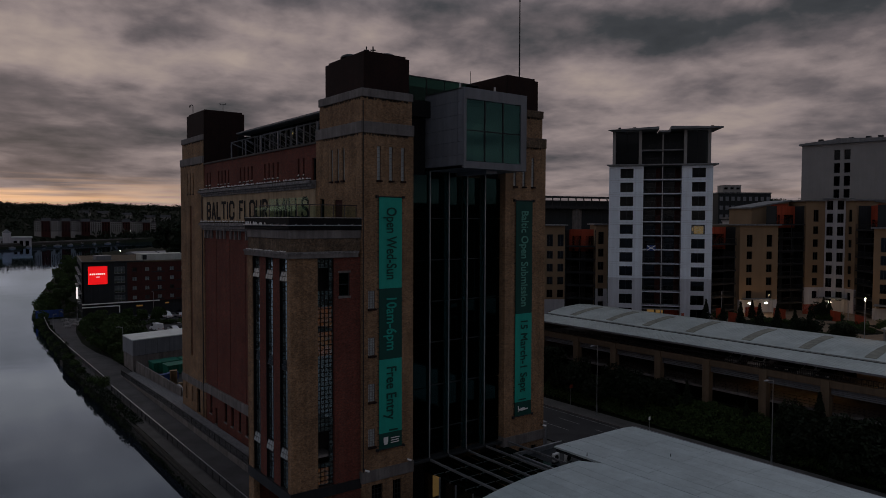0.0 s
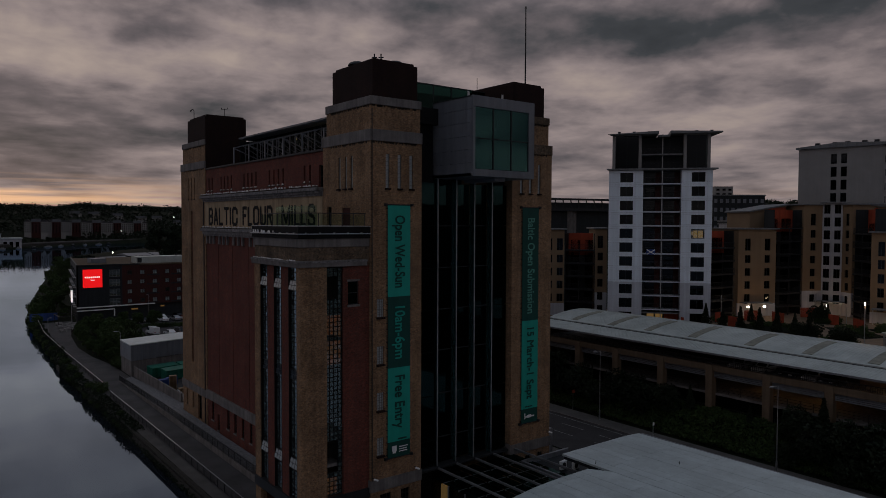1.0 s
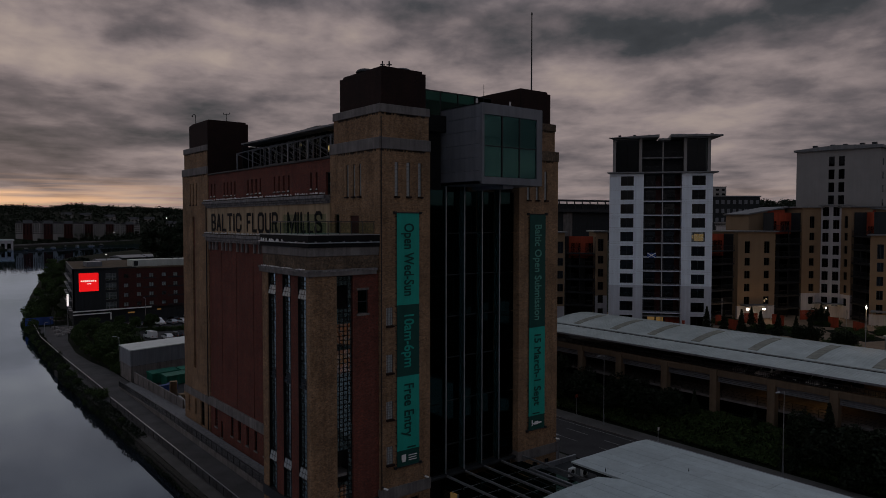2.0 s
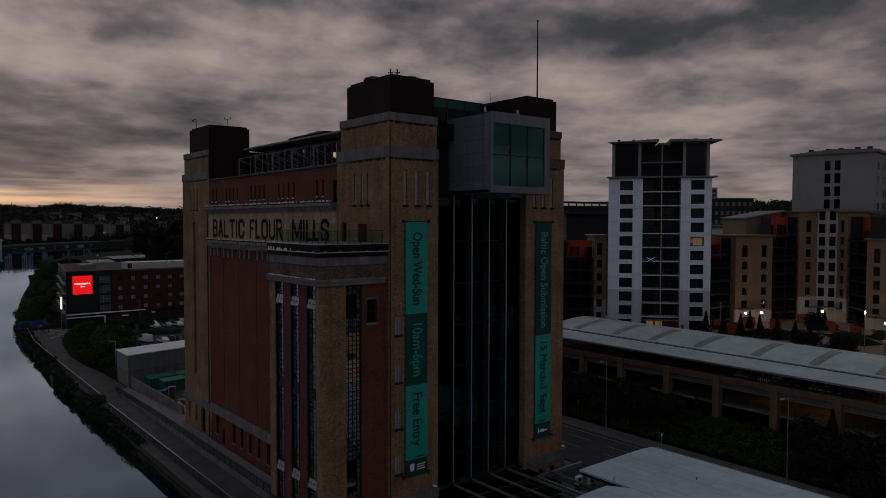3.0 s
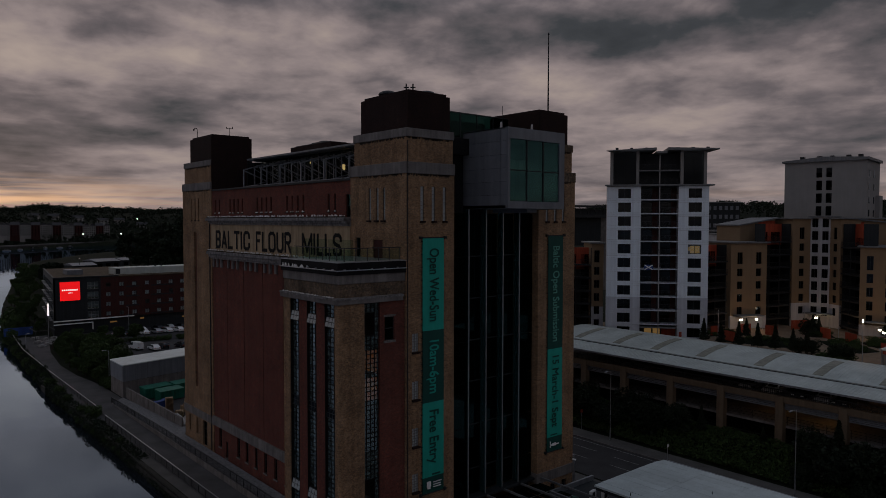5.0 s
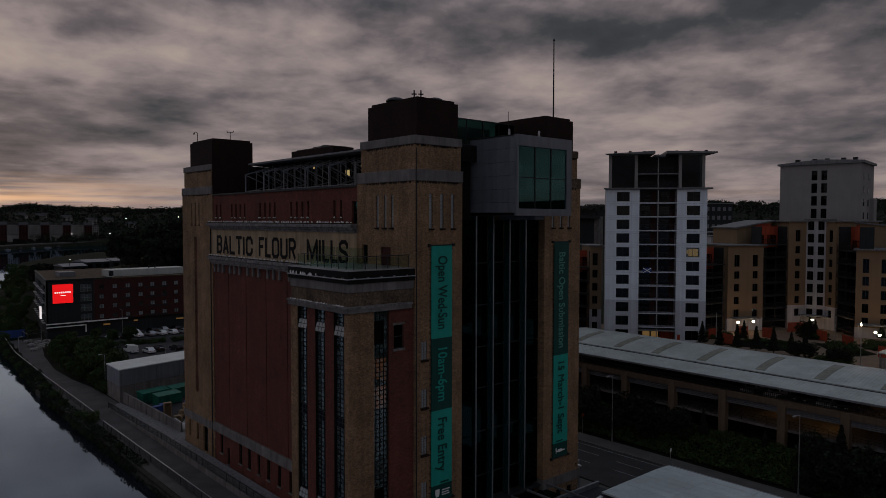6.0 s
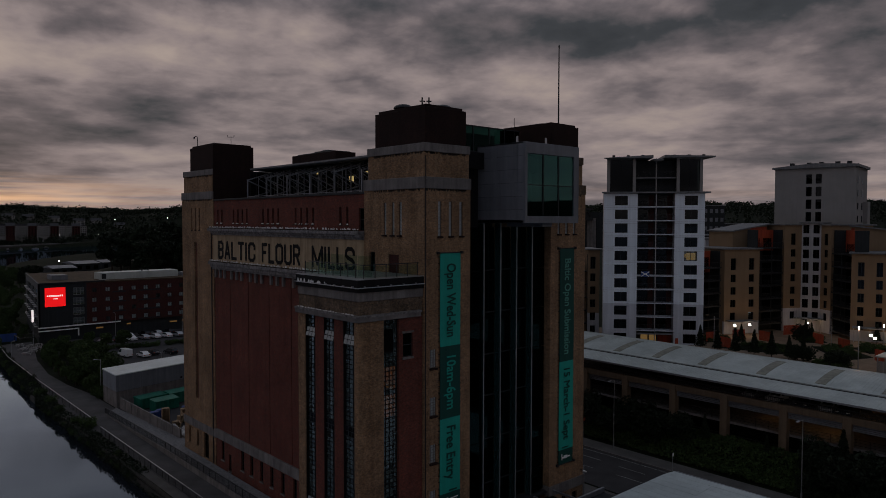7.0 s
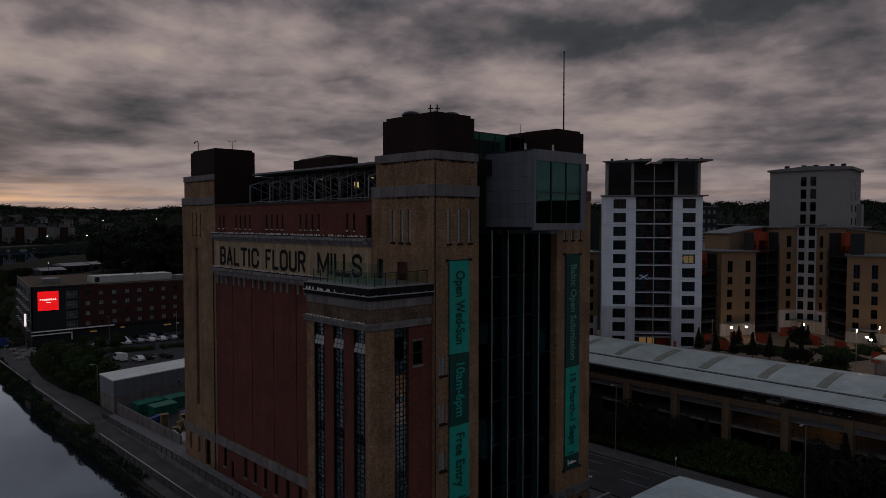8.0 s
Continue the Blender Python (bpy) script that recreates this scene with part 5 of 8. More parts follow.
# ---- foliage ----
def leaves(n, centre_of, size, seed, flat=0.0):
    """n small leaf faces, each at a point given by centre_of(rng), turned at random."""
    rng = np.random.default_rng(seed)
    c = np.array([centre_of(rng) for _ in range(n)])
    a = rng.normal(size=(n, 3))
    a /= np.linalg.norm(a, axis=1)[:, None]
    b = np.cross(a, rng.normal(size=(n, 3)))
    b /= np.linalg.norm(b, axis=1)[:, None]
    s = size * rng.uniform(0.6, 1.3, n)[:, None]
    v = np.stack([c - a * s, c - b * s * 0.55, c + a * s, c + b * s * 0.55], 1).reshape(-1, 3)
    g = Geo()
    g.v = v.tolist()
    g.f = [(4 * i, 4 * i + 1, 4 * i + 2, 4 * i + 3) for i in range(n)]
    return g


def clump_points(rng, clumps):
    cx, cy, cz, r = clumps[rng.integers(len(clumps))]
    d = rng.normal(size=3)
    d /= np.linalg.norm(d)
    d *= r * rng.uniform(0.55, 1.05) ** 0.6
    return (cx + d[0], cy + d[1], cz + d[2] * 0.8)


def broad_tree(height, width, seed, leaf=0.34, n=2600, mat=LEAF, trunk=0.28, label="leafy green broad tree", category="tree"):
    """Trunk, limbs and a ragged crown of leaf clumps."""
    rng = random.Random(seed)
    t = thing("tree", label, category)
    clumps, wood = [], Geo()
    top = height * trunk
    wood.tube((0, 0, -0.3), (0.1, 0.05, top), 0.045 * width, 0.03 * width)
    for i in range(13):
        a, e = rng.uniform(0, 6.28), rng.uniform(0.15, 1.0)
        r = width * 0.5 * rng.uniform(0.35, 0.85) * (1 - 0.5 * e * e)
        z = top + (height - top) * e * 0.86
        x, y = r * math.cos(a), r * math.sin(a)
        clumps.append((x, y, z, width * rng.uniform(0.14, 0.24)))
        wood.tube((0.1, 0.05, top * rng.uniform(0.75, 1.0)), (x * 0.85, y * 0.85, z), 0.018 * width, 0.006 * width, 5)
    part("trunk", wood, BARK, t, local=True)
    part("crown", leaves(n, lambda r: clump_points(r, clumps), leaf, seed), mat, t, local=True)
    return t


def cone_tree(height, width, seed, mat=LEAF_DARK, n=1500, label="slim dark green conical conifer", leaf=0.16):
    t = thing("conifer", label, "tree")
    part("trunk", Geo().tube((0, 0, -0.3), (0, 0, height * 0.9), 0.09, 0.02, 6), BARK, t, local=True)
    ph = random.Random(seed).uniform(0, 6)

    def at(r):
        e = r.uniform(0.0, 1.0) ** 1.25
        a = r.uniform(0, 6.283)
        w = width / 2 * (math.sin(math.pi * min(1, 0.12 + 0.88 * (1 - e)) * 0.5) * (0.35 + 0.65 * (1 - e))) * (1 + 0.22 * math.sin(3 * a + ph + 9 * e))
        w *= r.uniform(0.4, 1.05)
        return (w * math.cos(a), w * math.sin(a), 0.75 + e * (height - 0.7))
    part("crown", leaves(n, at, leaf, seed), mat, t, local=True)
    return t


def bush(width, height, seed, mat=LEAF, n=900, leaf=0.16, label="dense green leafy shrub"):
    rng = random.Random(seed)
    t = thing("shrub", label, "shrub")
    clumps = [(rng.uniform(-0.36, 0.36) * width, rng.uniform(-0.36, 0.36) * width, rng.uniform(0.2, 0.75) * height, 0.26 * height + 0.1 * width) for _ in range(8)]
    stems = Geo()
    for c in clumps:
        stems.tube((0, 0, -0.2), (c[0], c[1], c[2]), 0.04, 0.015, 5)
    part("stem", stems, BARK, t, local=True)
    part("crown", leaves(n, lambda r: clump_points(r, clumps), leaf, seed), mat, t, local=True)
    return t


def plant(proto, x, y, scale=1.0, spin=None, sink=0.0, z=None, tall=1.0):
    g = ground_height(x, y) if z is None else z
    c = copy_thing(proto, Matrix())
    c.matrix_basis = pose(x, y, g - sink, 0, 0, random.uniform(0, 360) if spin is None else spin) @ Matrix.Diagonal((scale, scale, scale * tall, 1))
    return c


def gone(proto):
    for o in (*proto.children_recursive, proto):
        bpy.data.objects.remove(o)


# weeds on and behind the quay's edge
def weed_at(r):
    while True:
        y = r.uniform(60, 236)
        k = 0.35 + 0.65 * (noise.noise((y * 0.09, 0, 2.2)) + 0.4)
        if y > 150:
            k += 0.6
        if r.uniform() < k * (0.12 if y < 108 else 1):
            break
    if y < 108:
        return (24.5 - 0.12 * abs(r.normal()), y, RIVER + 0.05 + 0.8 * r.uniform() ** 2)
    e = 24.6 if y < 165 else edge_of(y) + 0.5 * smooth(165, 180, y)
    u = r.uniform()
    if u < 0.45:
        k = 0.12 + 0.4 * max(0.0, noise.noise((y * 0.16, 7.7, 0)) + 0.3)
        return (e - 0.05 - min(abs(r.normal()), 1.4) * k, y, r.uniform(-0.2, 2.3))
    h = 0.25 + 0.75 * max(0.0, noise.noise((y * 0.21, 3.1, 0)) + 0.45)
    if y > 165:
        h *= 1.8
    return (e + r.uniform(0.1, 1.6), y, 1.9 + h * r.uniform(0, 1.0) ** 1.5)


solid("quay_weeds", leaves(32000, weed_at, 0.17, 5), LEAF_DARK, "weeds and ivy growing over the river wall", "weeds", kind="stuff")
protos_bush = [bush(2.2, 2.0, s, n=800) for s in (1, 2, 3)]
for x, y, s in ((26.1, 135.5, 1.05), (25.4, 140, 0.7), (25.3, 118, 0.5), (25.4, 150, 0.7), (25.5, 158, 0.8), (25.6, 166, 0.8), (26.3, 176, 0.8), (26.6, 186, 0.9), (27.0, 196, 0.9), (27.3, 206, 1.0), (28.0, 216, 1.1), (29.0, 226, 1.2), (30.0, 236, 1.5), (31.5, 246, 1.8), (33, 256, 2.2), (34, 266, 2.4), (36, 277, 2.4)):
    plant(random.choice(protos_bush), x, y, s)
for i in range(44):
    y = 112 + 3.4 * i + random.uniform(-1.5, 1.5)
    plant(random.choice(protos_bush), 24.5 - random.uniform(0.0, 0.4) if y < 160 else edge_of(y) + random.uniform(0.1, 1.2), y, random.uniform(0.2, 0.5) if y < 160 else random.uniform(0.5, 0.9), z=1.0 if y < 160 else 0.2)
for i in range(20):
    y = 154 + 2.7 * i
    plant(random.choice(protos_bush), bend([(150, 33.8), (168, 34.2), (200, 34.8), (236, 40.0)], y) + random.uniform(0, 1.2), y, random.uniform(0.8, 1.3))
protos_tree = [broad_tree(5.6, 5.0, 11, 0.2, 3200), broad_tree(6.2, 5.4, 12, 0.2, 3200), broad_tree(5.2, 4.6, 13, 0.2, 3000)]
for x, y, s in ((35.9, 160.5, 0.9), (37.0, 164, 1.15), (40.2, 169, 1.0), (37.0, 172, 0.95), (41.2, 176, 1.05), (38.2, 179, 1.0), (42.0, 184, 1.0), (39.0, 187, 1.0), (43.0, 192, 1.0), (40.5, 195, 0.95), (44.2, 199, 0.85), (35.6, 168, 1.0), (36.0, 175, 1.0), (36.8, 182, 1.0), (37.6, 189, 0.9), (38.5, 196, 0.9), (40.0, 203, 0.8), (45.5, 160, 0.6),
                (33.2, 244, 0.95), (35.4, 250, 0.9), (35.6, 260, 0.75), (38.0, 268, 0.8), (39.5, 278, 0.7), (43, 288, 0.7), (48, 303, 0.75), (52, 318, 0.8),
                (33.4, 163, 0.6), (33.0, 170, 0.6), (32.8, 176, 0.65), (32.9, 183, 0.6), (33.6, 190, 0.65), (34.6, 197, 0.7), (35.8, 204, 0.7), (37.8, 209, 0.8), (40.0, 207, 0.9), (43.0, 206, 0.8),
                (52, 213, 0.8), (57, 214.5, 0.75), (76, 214, 0.75), (49.5, 220, 0.75), (55.0, 210.5, 0.7)):
    plant(random.choice(protos_tree), x, y, s)
hedge = [bush(3.2, 1.5, s, n=900) for s in (21, 22)]
for i in range(14):
    plant(random.choice(hedge), 51.5 + 2.4 * i, 208.5 - 0.35 * i, 0.9)

for i in range(64):
    y = 243 + 4.2 * i
    plant(random.choice(protos_tree), edge_of(y) + random.uniform(2.5, 9) + (6 if i % 3 == 0 else 0), y, random.uniform(0.45, 0.8) * (1 + 0.6 * smooth(300, 500, y)))

# wooded mound behind the hotel, far bank and hills
big_trees = [broad_tree(14, 11, s, 0.62, 2400, LEAF_DARK, label="large dark tree in full leaf") for s in (31, 32, 33)]
for i in range(110):
    a, r = random.uniform(0, 6.28), math.sqrt(random.uniform(0, 1))
    plant(random.choice(big_trees), 160 + 42 * r * math.cos(a) + 0.25 * 60 * r * math.sin(a), 425 + 60 * r * math.sin(a), random.uniform(0.95, 1.5))
for i in range(60):
    x = 20 + 6.2 * i + random.uniform(-3, 3)
    plant(random.choice(big_trees), x, bend(FAR_BANK, x) + random.uniform(26, 52), random.uniform(0.4, 0.7))
for x, y in ((104, 320), (112, 345), (118, 330), (112, 305), (120, 318), (128, 340), (80, 420), (72, 400)):
    plant(random.choice(big_trees), x, y, random.uniform(0.5, 0.85))


def wood_at(r):
    az = math.radians(r.choice([r.uniform(1, 27), r.uniform(43, 80)]))
    d = r.choice([r.uniform(1080, 1900), r.uniform(1500, 1950)])
    x, y = d * math.sin(az), d * math.cos(az)
    return x, y, ground_height(x, y)


def woods():
    rng = np.random.default_rng(9)
    clump = []
    for _ in range(3600):
        x, y, z = wood_at(rng)
        clump.append((x, y, z + 4.0, rng.uniform(4, 8) + (6 * rng.uniform() if rng.uniform() < 0.3 else 0)))
    return leaves(120000, lambda r: clump_points(r, clump), 2.1, 10)


solid("far_woods", woods(), LEAF_DARK, "dark woods covering the far hills", "woods", kind="stuff")


# shrubs and trees on the bank in front of the car park
def cover_at(r):
    y = r.uniform(12, 82)
    k = bend(KERB, y) + 3.2
    x = r.uniform(k + 0.6, 84.6)
    return (x, y, ground_height(x, y) + 0.25 + 0.9 * max(0, noise.noise((x * 0.4, y * 0.4, 1)) + 0.35) * r.uniform() + 0.15)


solid("bank_shrubs", leaves(30000, cover_at, 0.2, 6), LEAF, "low green shrubs covering the bank", "shrubs", kind="stuff")
dark_bush = [bush(4.2, 4.4, s, LEAF_DARK, 2200, 0.2, "tall dense dark evergreen shrub") for s in (41, 42, 43)]
for x, y, s in ((81.5, 79, 1.0), (82, 75.5, 1.15), (81.2, 71.5, 0.95), (82.2, 68, 1.2), (81.6, 64.5, 1.1), (82.8, 61.0, 0.9), (83.0, 84, 1.2), (82.5, 88, 1.2),
                (82.8, 42.0, 1.0), (81.6, 38.8, 1.15), (82.2, 35.6, 1.25), (81.0, 32.0, 1.2), (82.5, 29.0, 1.3), (80.5, 25.5, 1.1), (82.5, 22, 1.3), (79.6, 36.0, 0.8), (79.5, 29.0, 0.9), (80.2, 42.5, 0.7)):
    plant(random.choice(dark_bush), x, y, s)
slim = [cone_tree(4.6, 1.9, s) for s in (51, 52)]
for x, y, s in ((83.2, 57.4, 0.8), (82.8, 39.8, 1.25), (83.4, 49.0, 0.55), (82.4, 44.2, 0.75)):
    plant(random.choice(slim), x, y, s)
for p in protos_tree + big_trees + dark_bush:
    gone(p)


# ---- street lamps and signs ----
def street_lamp(x, y, z, h, turn, reach=1.2, label="tall galvanised street lamp, unlit"):
    s = thing("street_lamp", label, "street lamp", pose(x, y, z, 0, 0, turn), "street lamps")
    part("pole", Geo().tube((0, 0, 0), (0, 0, 1.4), 0.11, 0.11).tube((0, 0, 1.4), (0, 0, h), 0.075, 0.045), PALE_STEEL, s, local=True)
    part("arm", Geo().tube((0, 0, h - 0.1), (reach, 0, h + 0.08), 0.035), PALE_STEEL, s, local=True)
    part("head", Geo().prism([(reach - 0.1, -0.09), (reach + 0.2, -0.17), (reach + 0.65, -0.1), (reach + 0.65, 0.1), (reach + 0.2, 0.17), (reach - 0.1, 0.09)], h + 0.02, h + 0.15), GREY_METAL, s, bevel=0.03, local=True)
    return s


street_lamp(76.9, 42.2, 3.6, 10.0, 180)
street_lamp(78.0, 68.6, 3.6, 10.0, 190)
street_lamp(34.6, 158.5, 2.0, 7.0, 160, 0.6)
street_lamp(47.5, 161, 2.0, 6.5, 150, 0.5)
street_lamp(29.3, 212, 2.05, 4.2, 20, 0.35)
street_lamp(58.5, 226.5, 2.0, 7.5, 100, 0.6)
street_lamp(76, 221, 2.0, 8, 250, 0.6)
street_lamp(38.4, 232, 2.05, 5, 60, 0.5)
post = thing("sign_post", "small white sign on a grey post", "sign post", pose(75.9, 58.0, 3.6))
part("pole", Geo().tube((75.9, 58, 3.5), (75.9, 58, 6.0), 0.04), PALE_STEEL, post)
part("plate", Geo().box(75.72, 76.08, 57.94, 57.97, 5.6, 6.0), WHITE, post)
post = thing("sign_post", "orange sign on a grey post", "sign post", pose(79.5, 75.0, 3.6))
part("pole", Geo().tube((79.5, 75, 3.5), (79.5, 75, 6.4), 0.04), PALE_STEEL, post)
part("plate", Geo().box(79.2, 79.8, 74.94, 74.97, 6.0, 6.5), RUST_RED, post)


# ---- car park ----
park = thing("car_park", "open-sided car park with a long curved metal roof", "car park", pose(94, 55, 6.6))
PY0, PY1 = 8.5, 88.8
PILLARS = [39.95 - 7.8 * 3, 39.95 - 7.8 * 2, 39.95 - 7.8, 39.95, 47.45, 55.35, 63.0, 71.0, 78.5, 86.3]
pillar = Geo().box(84.25, 85.25, -0.5, 0.5, 3.0, 12.95).mesh("pillar", CAR_CONC, 0.04)
for y in PILLARS:
    p = part("pillar", pillar, None, park)
    p.matrix_basis = pose(0, y, 0)
part("edge_beam", Geo().box(84.4, 85.1, PY0, PY1, 12.15, 13.0), CAR_CONC, park, "buff concrete edge beam", 0.03)
for z in (6.2, 9.15, 12.4):
    part("deck", Geo().box(85.15, 104, PY0, PY1, z - 0.3, z), CONCRETE, park, "concrete parking deck")
part("back_wall", Geo().box(103.8, 104.2, PY0, PY1, 3, 14.6), CHARCOAL, park)
part("end_wall", Geo().box(84.4, 104, PY1, PY1 + 0.3, 3, 14.2), CAR_CONC, park)
part("end_wall", Geo().box(84.4, 104, PY0 - 0.3, PY0, 3, 14.2), CAR_CONC, park)
# louvre under the beam and guard rails in every bay
for a, b in zip(PILLARS, PILLARS[1:]):
    for k in range(4):
        part("louvre", Geo().box(84.75, 84.85, a + 0.5, b - 0.5, 11.3 + 0.21 * k, 11.47 + 0.21 * k), PANEL, park)
    for z in (6.2, 9.15):
        g = Geo()
        for zz in (0.35, 0.7, 1.05):
            g.box(85.3, 85.36, a + 0.5, b - 0.5, z + zz, z + zz + 0.05)
        for i in range(5):
            y = a + 0.6 + (b - a - 1.2) * i / 4
            g.box(85.37, 85.43, y - 0.03, y + 0.03, z, z + 1.1)
        part("guard_rail", g, DARK_METAL, park)
    g = Geo().box(84.7, 84.76, a, b, 13.65, 13.75).box(84.7, 84.76, a, b, 13.15, 13.22)
    n = int((b - a) / 0.25)
    for i in range(n):
        y = a + (b - a) * i / n
        g.box(84.71, 84.75, y, y + 0.05, 13.0, 13.7)
    part("parapet_rail", g, DARK_METAL, park)
roof_line = [(83.6, 14.76), (85.0, 14.88), (86.5, 15.03), (88.1, 15.2)]
vault = [(88.4, 15.36), (90.0, 15.72), (92.0, 16.05), (94.0, 16.25), (96.5, 16.36), (98.5, 16.2), (101, 15.75), (105, 14.8)]


def sheet(profile, y0, y1, thick):
    g = Geo()
    k = len(profile)
    ring = list(profile) + [(x, z - thick) for x, z in reversed(profile)]
    g.v = [(x, y, z) for y in (y0, y1) for x, z in ring]
    m = 2 * k
    g.f = [(i, (i + 1) % m, m + (i + 1) % m, m + i) for i in range(m)]
    for i in range(k - 1):
        g.f += [(i, m - 1 - i, m - 2 - i, i + 1), (m + i, m + i + 1, 2 * m - 2 - i, 2 * m - 1 - i)]
    return g


part("lower_roof", sheet(roof_line, PY0, PY1, 0.14), ROOF_SEAM, park, "pale seamed metal eaves roof")
part("upper_roof", sheet(vault, PY0, PY1, 0.16), ROOF_SEAM, park, "pale curved metal roof")
part("partition", Geo().box(91.0, 91.2, PY0, 39.3, 12.42, 15.0), CAR_CONC, park, "buff inner wall lit by lamps")
part("gutter", Geo().box(88.02, 88.42, PY0, PY1, 14.9, 15.22), BLACK, park, "black gutter line")
part("fascia", Geo().box(83.5, 83.62, PY0, PY1, 14.52, 14.76), ROOF_EDGE, park)
seams = Geo()
for i in range(int((PY1 - PY0) / 0.45)):
    y = PY0 + 0.45 * i
    for prof in (roof_line, vault):
        for (x0, z0), (x1, z1) in zip(prof, prof[1:]):
            seams.beam((x0, y, z0 + 0.012), (x1, y, z1 + 0.012), 0.035, 0.03)
part("seams", seams, ROOF_SEAM, park)["kind"] = "stuff"
for y in (21.5, 29.3, 37.0, 44.7, 52.4, 61.0, 68.6, 75.6, 83.3):
    part("rooflight", sheet([(x, bend(vault, x) + 0.07) for x in (88.9, 90.6, 92.4, 94.2, 95.8)], y - 0.65, y + 0.65, 0.05), ROOF_PATCH, park, "grey-green curved rooflight strip")
for y in (33.5, 43.7, 51.5):
    for x in (90.5,):
        part("ceiling_lamp", Geo().box(x, x + 0.12, y - 0.7, y + 0.7, 8.75, 8.81), LAMP_WARM, park)
part("ceiling_lamp", Geo().box(88, 88.12, 34.8, 36.2, 14.2, 14.26), LAMP_WARM, park)
part("ceiling_lamp", Geo().box(88, 88.12, 28.8, 30.2, 14.2, 14.26), LAMP_WARM, park)
for x, y, z, power in ((90.0, 43.5, 11.95, 70), (91.0, 50.8, 11.95, 40), (88.6, 34.5, 14.3, 60), (88.6, 27.5, 14.3, 60)):
    part("ceiling_lamp", Geo().box(x - 0.06, x + 0.06, y - 0.5, y + 0.5, z, z + 0.06), LAMP_WARM, park)
    d = bpy.data.lights.new("ceiling_lamp_light", "POINT")
    d.energy, d.color, d.shadow_soft_size = power, (1.0, 0.5, 0.16), 0.25
    new("ceiling_lamp_light", d).matrix_basis = pose(x, y, z - 0.35)


# ---- riverside pavilion with its white roof ----
pav = thing("pavilion", "low pavilion with a broad pale panelled roof", "pavilion", pose(48, 25, QUAY))
rng = random.Random(4)


def roof_edge(x):
    """The roof's north edge at x."""
    if x >= 50.35:
        return 50.35 - 0.25 * max(0.0, (x - 60.0) / 2.2) ** 2
    return 45.95 - 0.0135 * max(0.0, 46.5 - x) ** 2 - 1.9 * max(0.0, (x - 49.1) / 1.25) ** 1.5


step = 1.19
xs_a = [50.4 + step * i for i in range(11)]
xs_b = [50.35 - step * i for i in range(17)]


def roof_z(x, y):
    return 9.0 + 0.003 * (50 - y) - 0.00012 * (x - 50) ** 2


def roof_panel(x0, x1, ya0, ya1, yb):
    """A panel from its north edge (ya0 at x0, ya1 at x1) to yb."""
    g = Geo()
    e = 0.014
    pts = [(x0 + e, yb + e), (x1 - e, yb + e), (x1 - e, ya1 - e), (x0 + e, ya0 - e)]
    dz = rng.uniform(-0.008, 0.008)
    g.prism(pts, 8.82, [roof_z(*p) + dz for p in pts])
    part("roof_panel", g, ROOF_WHITE, pav)


for xs, sign in ((xs_a, 1), (xs_b, -1)):
    for a, b in zip(xs, xs[1:]):
        a, b = min(a, b), max(a, b)
        y_top = max(roof_edge(a + 1e-3), roof_edge(b - 1e-3))
        cuts = [c for c in (45, 40, 34.5, 29, 23.5, 18, 8) if c < min(roof_edge(a + 1e-3), roof_edge(b - 1e-3)) - 0.6]
        roof_panel(a, b, roof_edge(a + 1e-3), roof_edge(b - 1e-3), cuts[0])
        for c, d in zip(cuts, cuts[1:]):
            roof_panel(a, b, c, c, d)
part("roof_deck", Geo().prism([(50.5, 8.2), (62.1, 8.2), (62.1, 49.9), (50.5, 50.2)], 8.5, 8.81).prism([(31, 8.2), (50.45, 8.2), (50.45, 45.7), (40, 44.9), (31, 42.4)], 8.5, 8.81), CHARCOAL, pav)
part("wall", Geo().box(52.0, 61.0, 8.5, 48.4, QUAY, 8.5).box(33, 51.9, 8.5, 42.5, QUAY, 8.5), CHARCOAL, pav, "dark glazed walls")
part("roof_lip", Geo().box(62.31, 62.42, 8.2, 49.8, 8.6, 9.04), GREY_METAL, pav)
for x, y in ((57.0, 41.5), (50.8, 46.4)):
    part("safety_eye", Geo().tube((x, y, 8.95), (x, y, 9.3), 0.05, 0.03, 6), BLACK, pav)
plant_deck = thing("plant_deck", "low flat roof with a grey upstand beside the pavilion", "flat roof", pose(53.5, 52, ROAD_Z))
part("roof", Geo().box(50.2, 57.0, 49.6, 55.6, QUAY, 6.4), CHARCOAL, plant_deck)
part("upstand", Geo().box(50.0, 50.25, 49.5, 55.8, QUAY, 6.9).box(50.25, 57.2, 55.6, 55.85, QUAY, 6.9), GREY_METAL, plant_deck)
for x, y in ((52.6, 52.2), (53.7, 51.5)):
    ac = thing("condenser", "white air conditioning condenser on the flat roof", "condenser", pose(x, y, 6.4, 0, 0, 8), "condensers")
    part("casing", Geo().box(-0.45, 0.45, -0.18, 0.18, 0.08, 0.95), WHITE, ac, bevel=0.03, local=True)
    part("fan_grille", Geo().tube((-0.1, -0.19, 0.52), (-0.1, -0.2, 0.52), 0.32, 0.32, 16), DARK_METAL, ac, local=True)
    part("foot", Geo().box(-0.35, -0.25, -0.2, 0.2, 0, 0.08), DARK_METAL, ac, local=True)
    part("foot", Geo().box(0.25, 0.35, -0.2, 0.2, 0, 0.08), DARK_METAL, ac, local=True)
link_ob = thing("glass_link", "low glass-roofed link with grey steel beams", "glass link", pose(45, 53, QUAY))
lx = [40.0, 41.35, 43.75, 46.25, 48.75, 51.7]
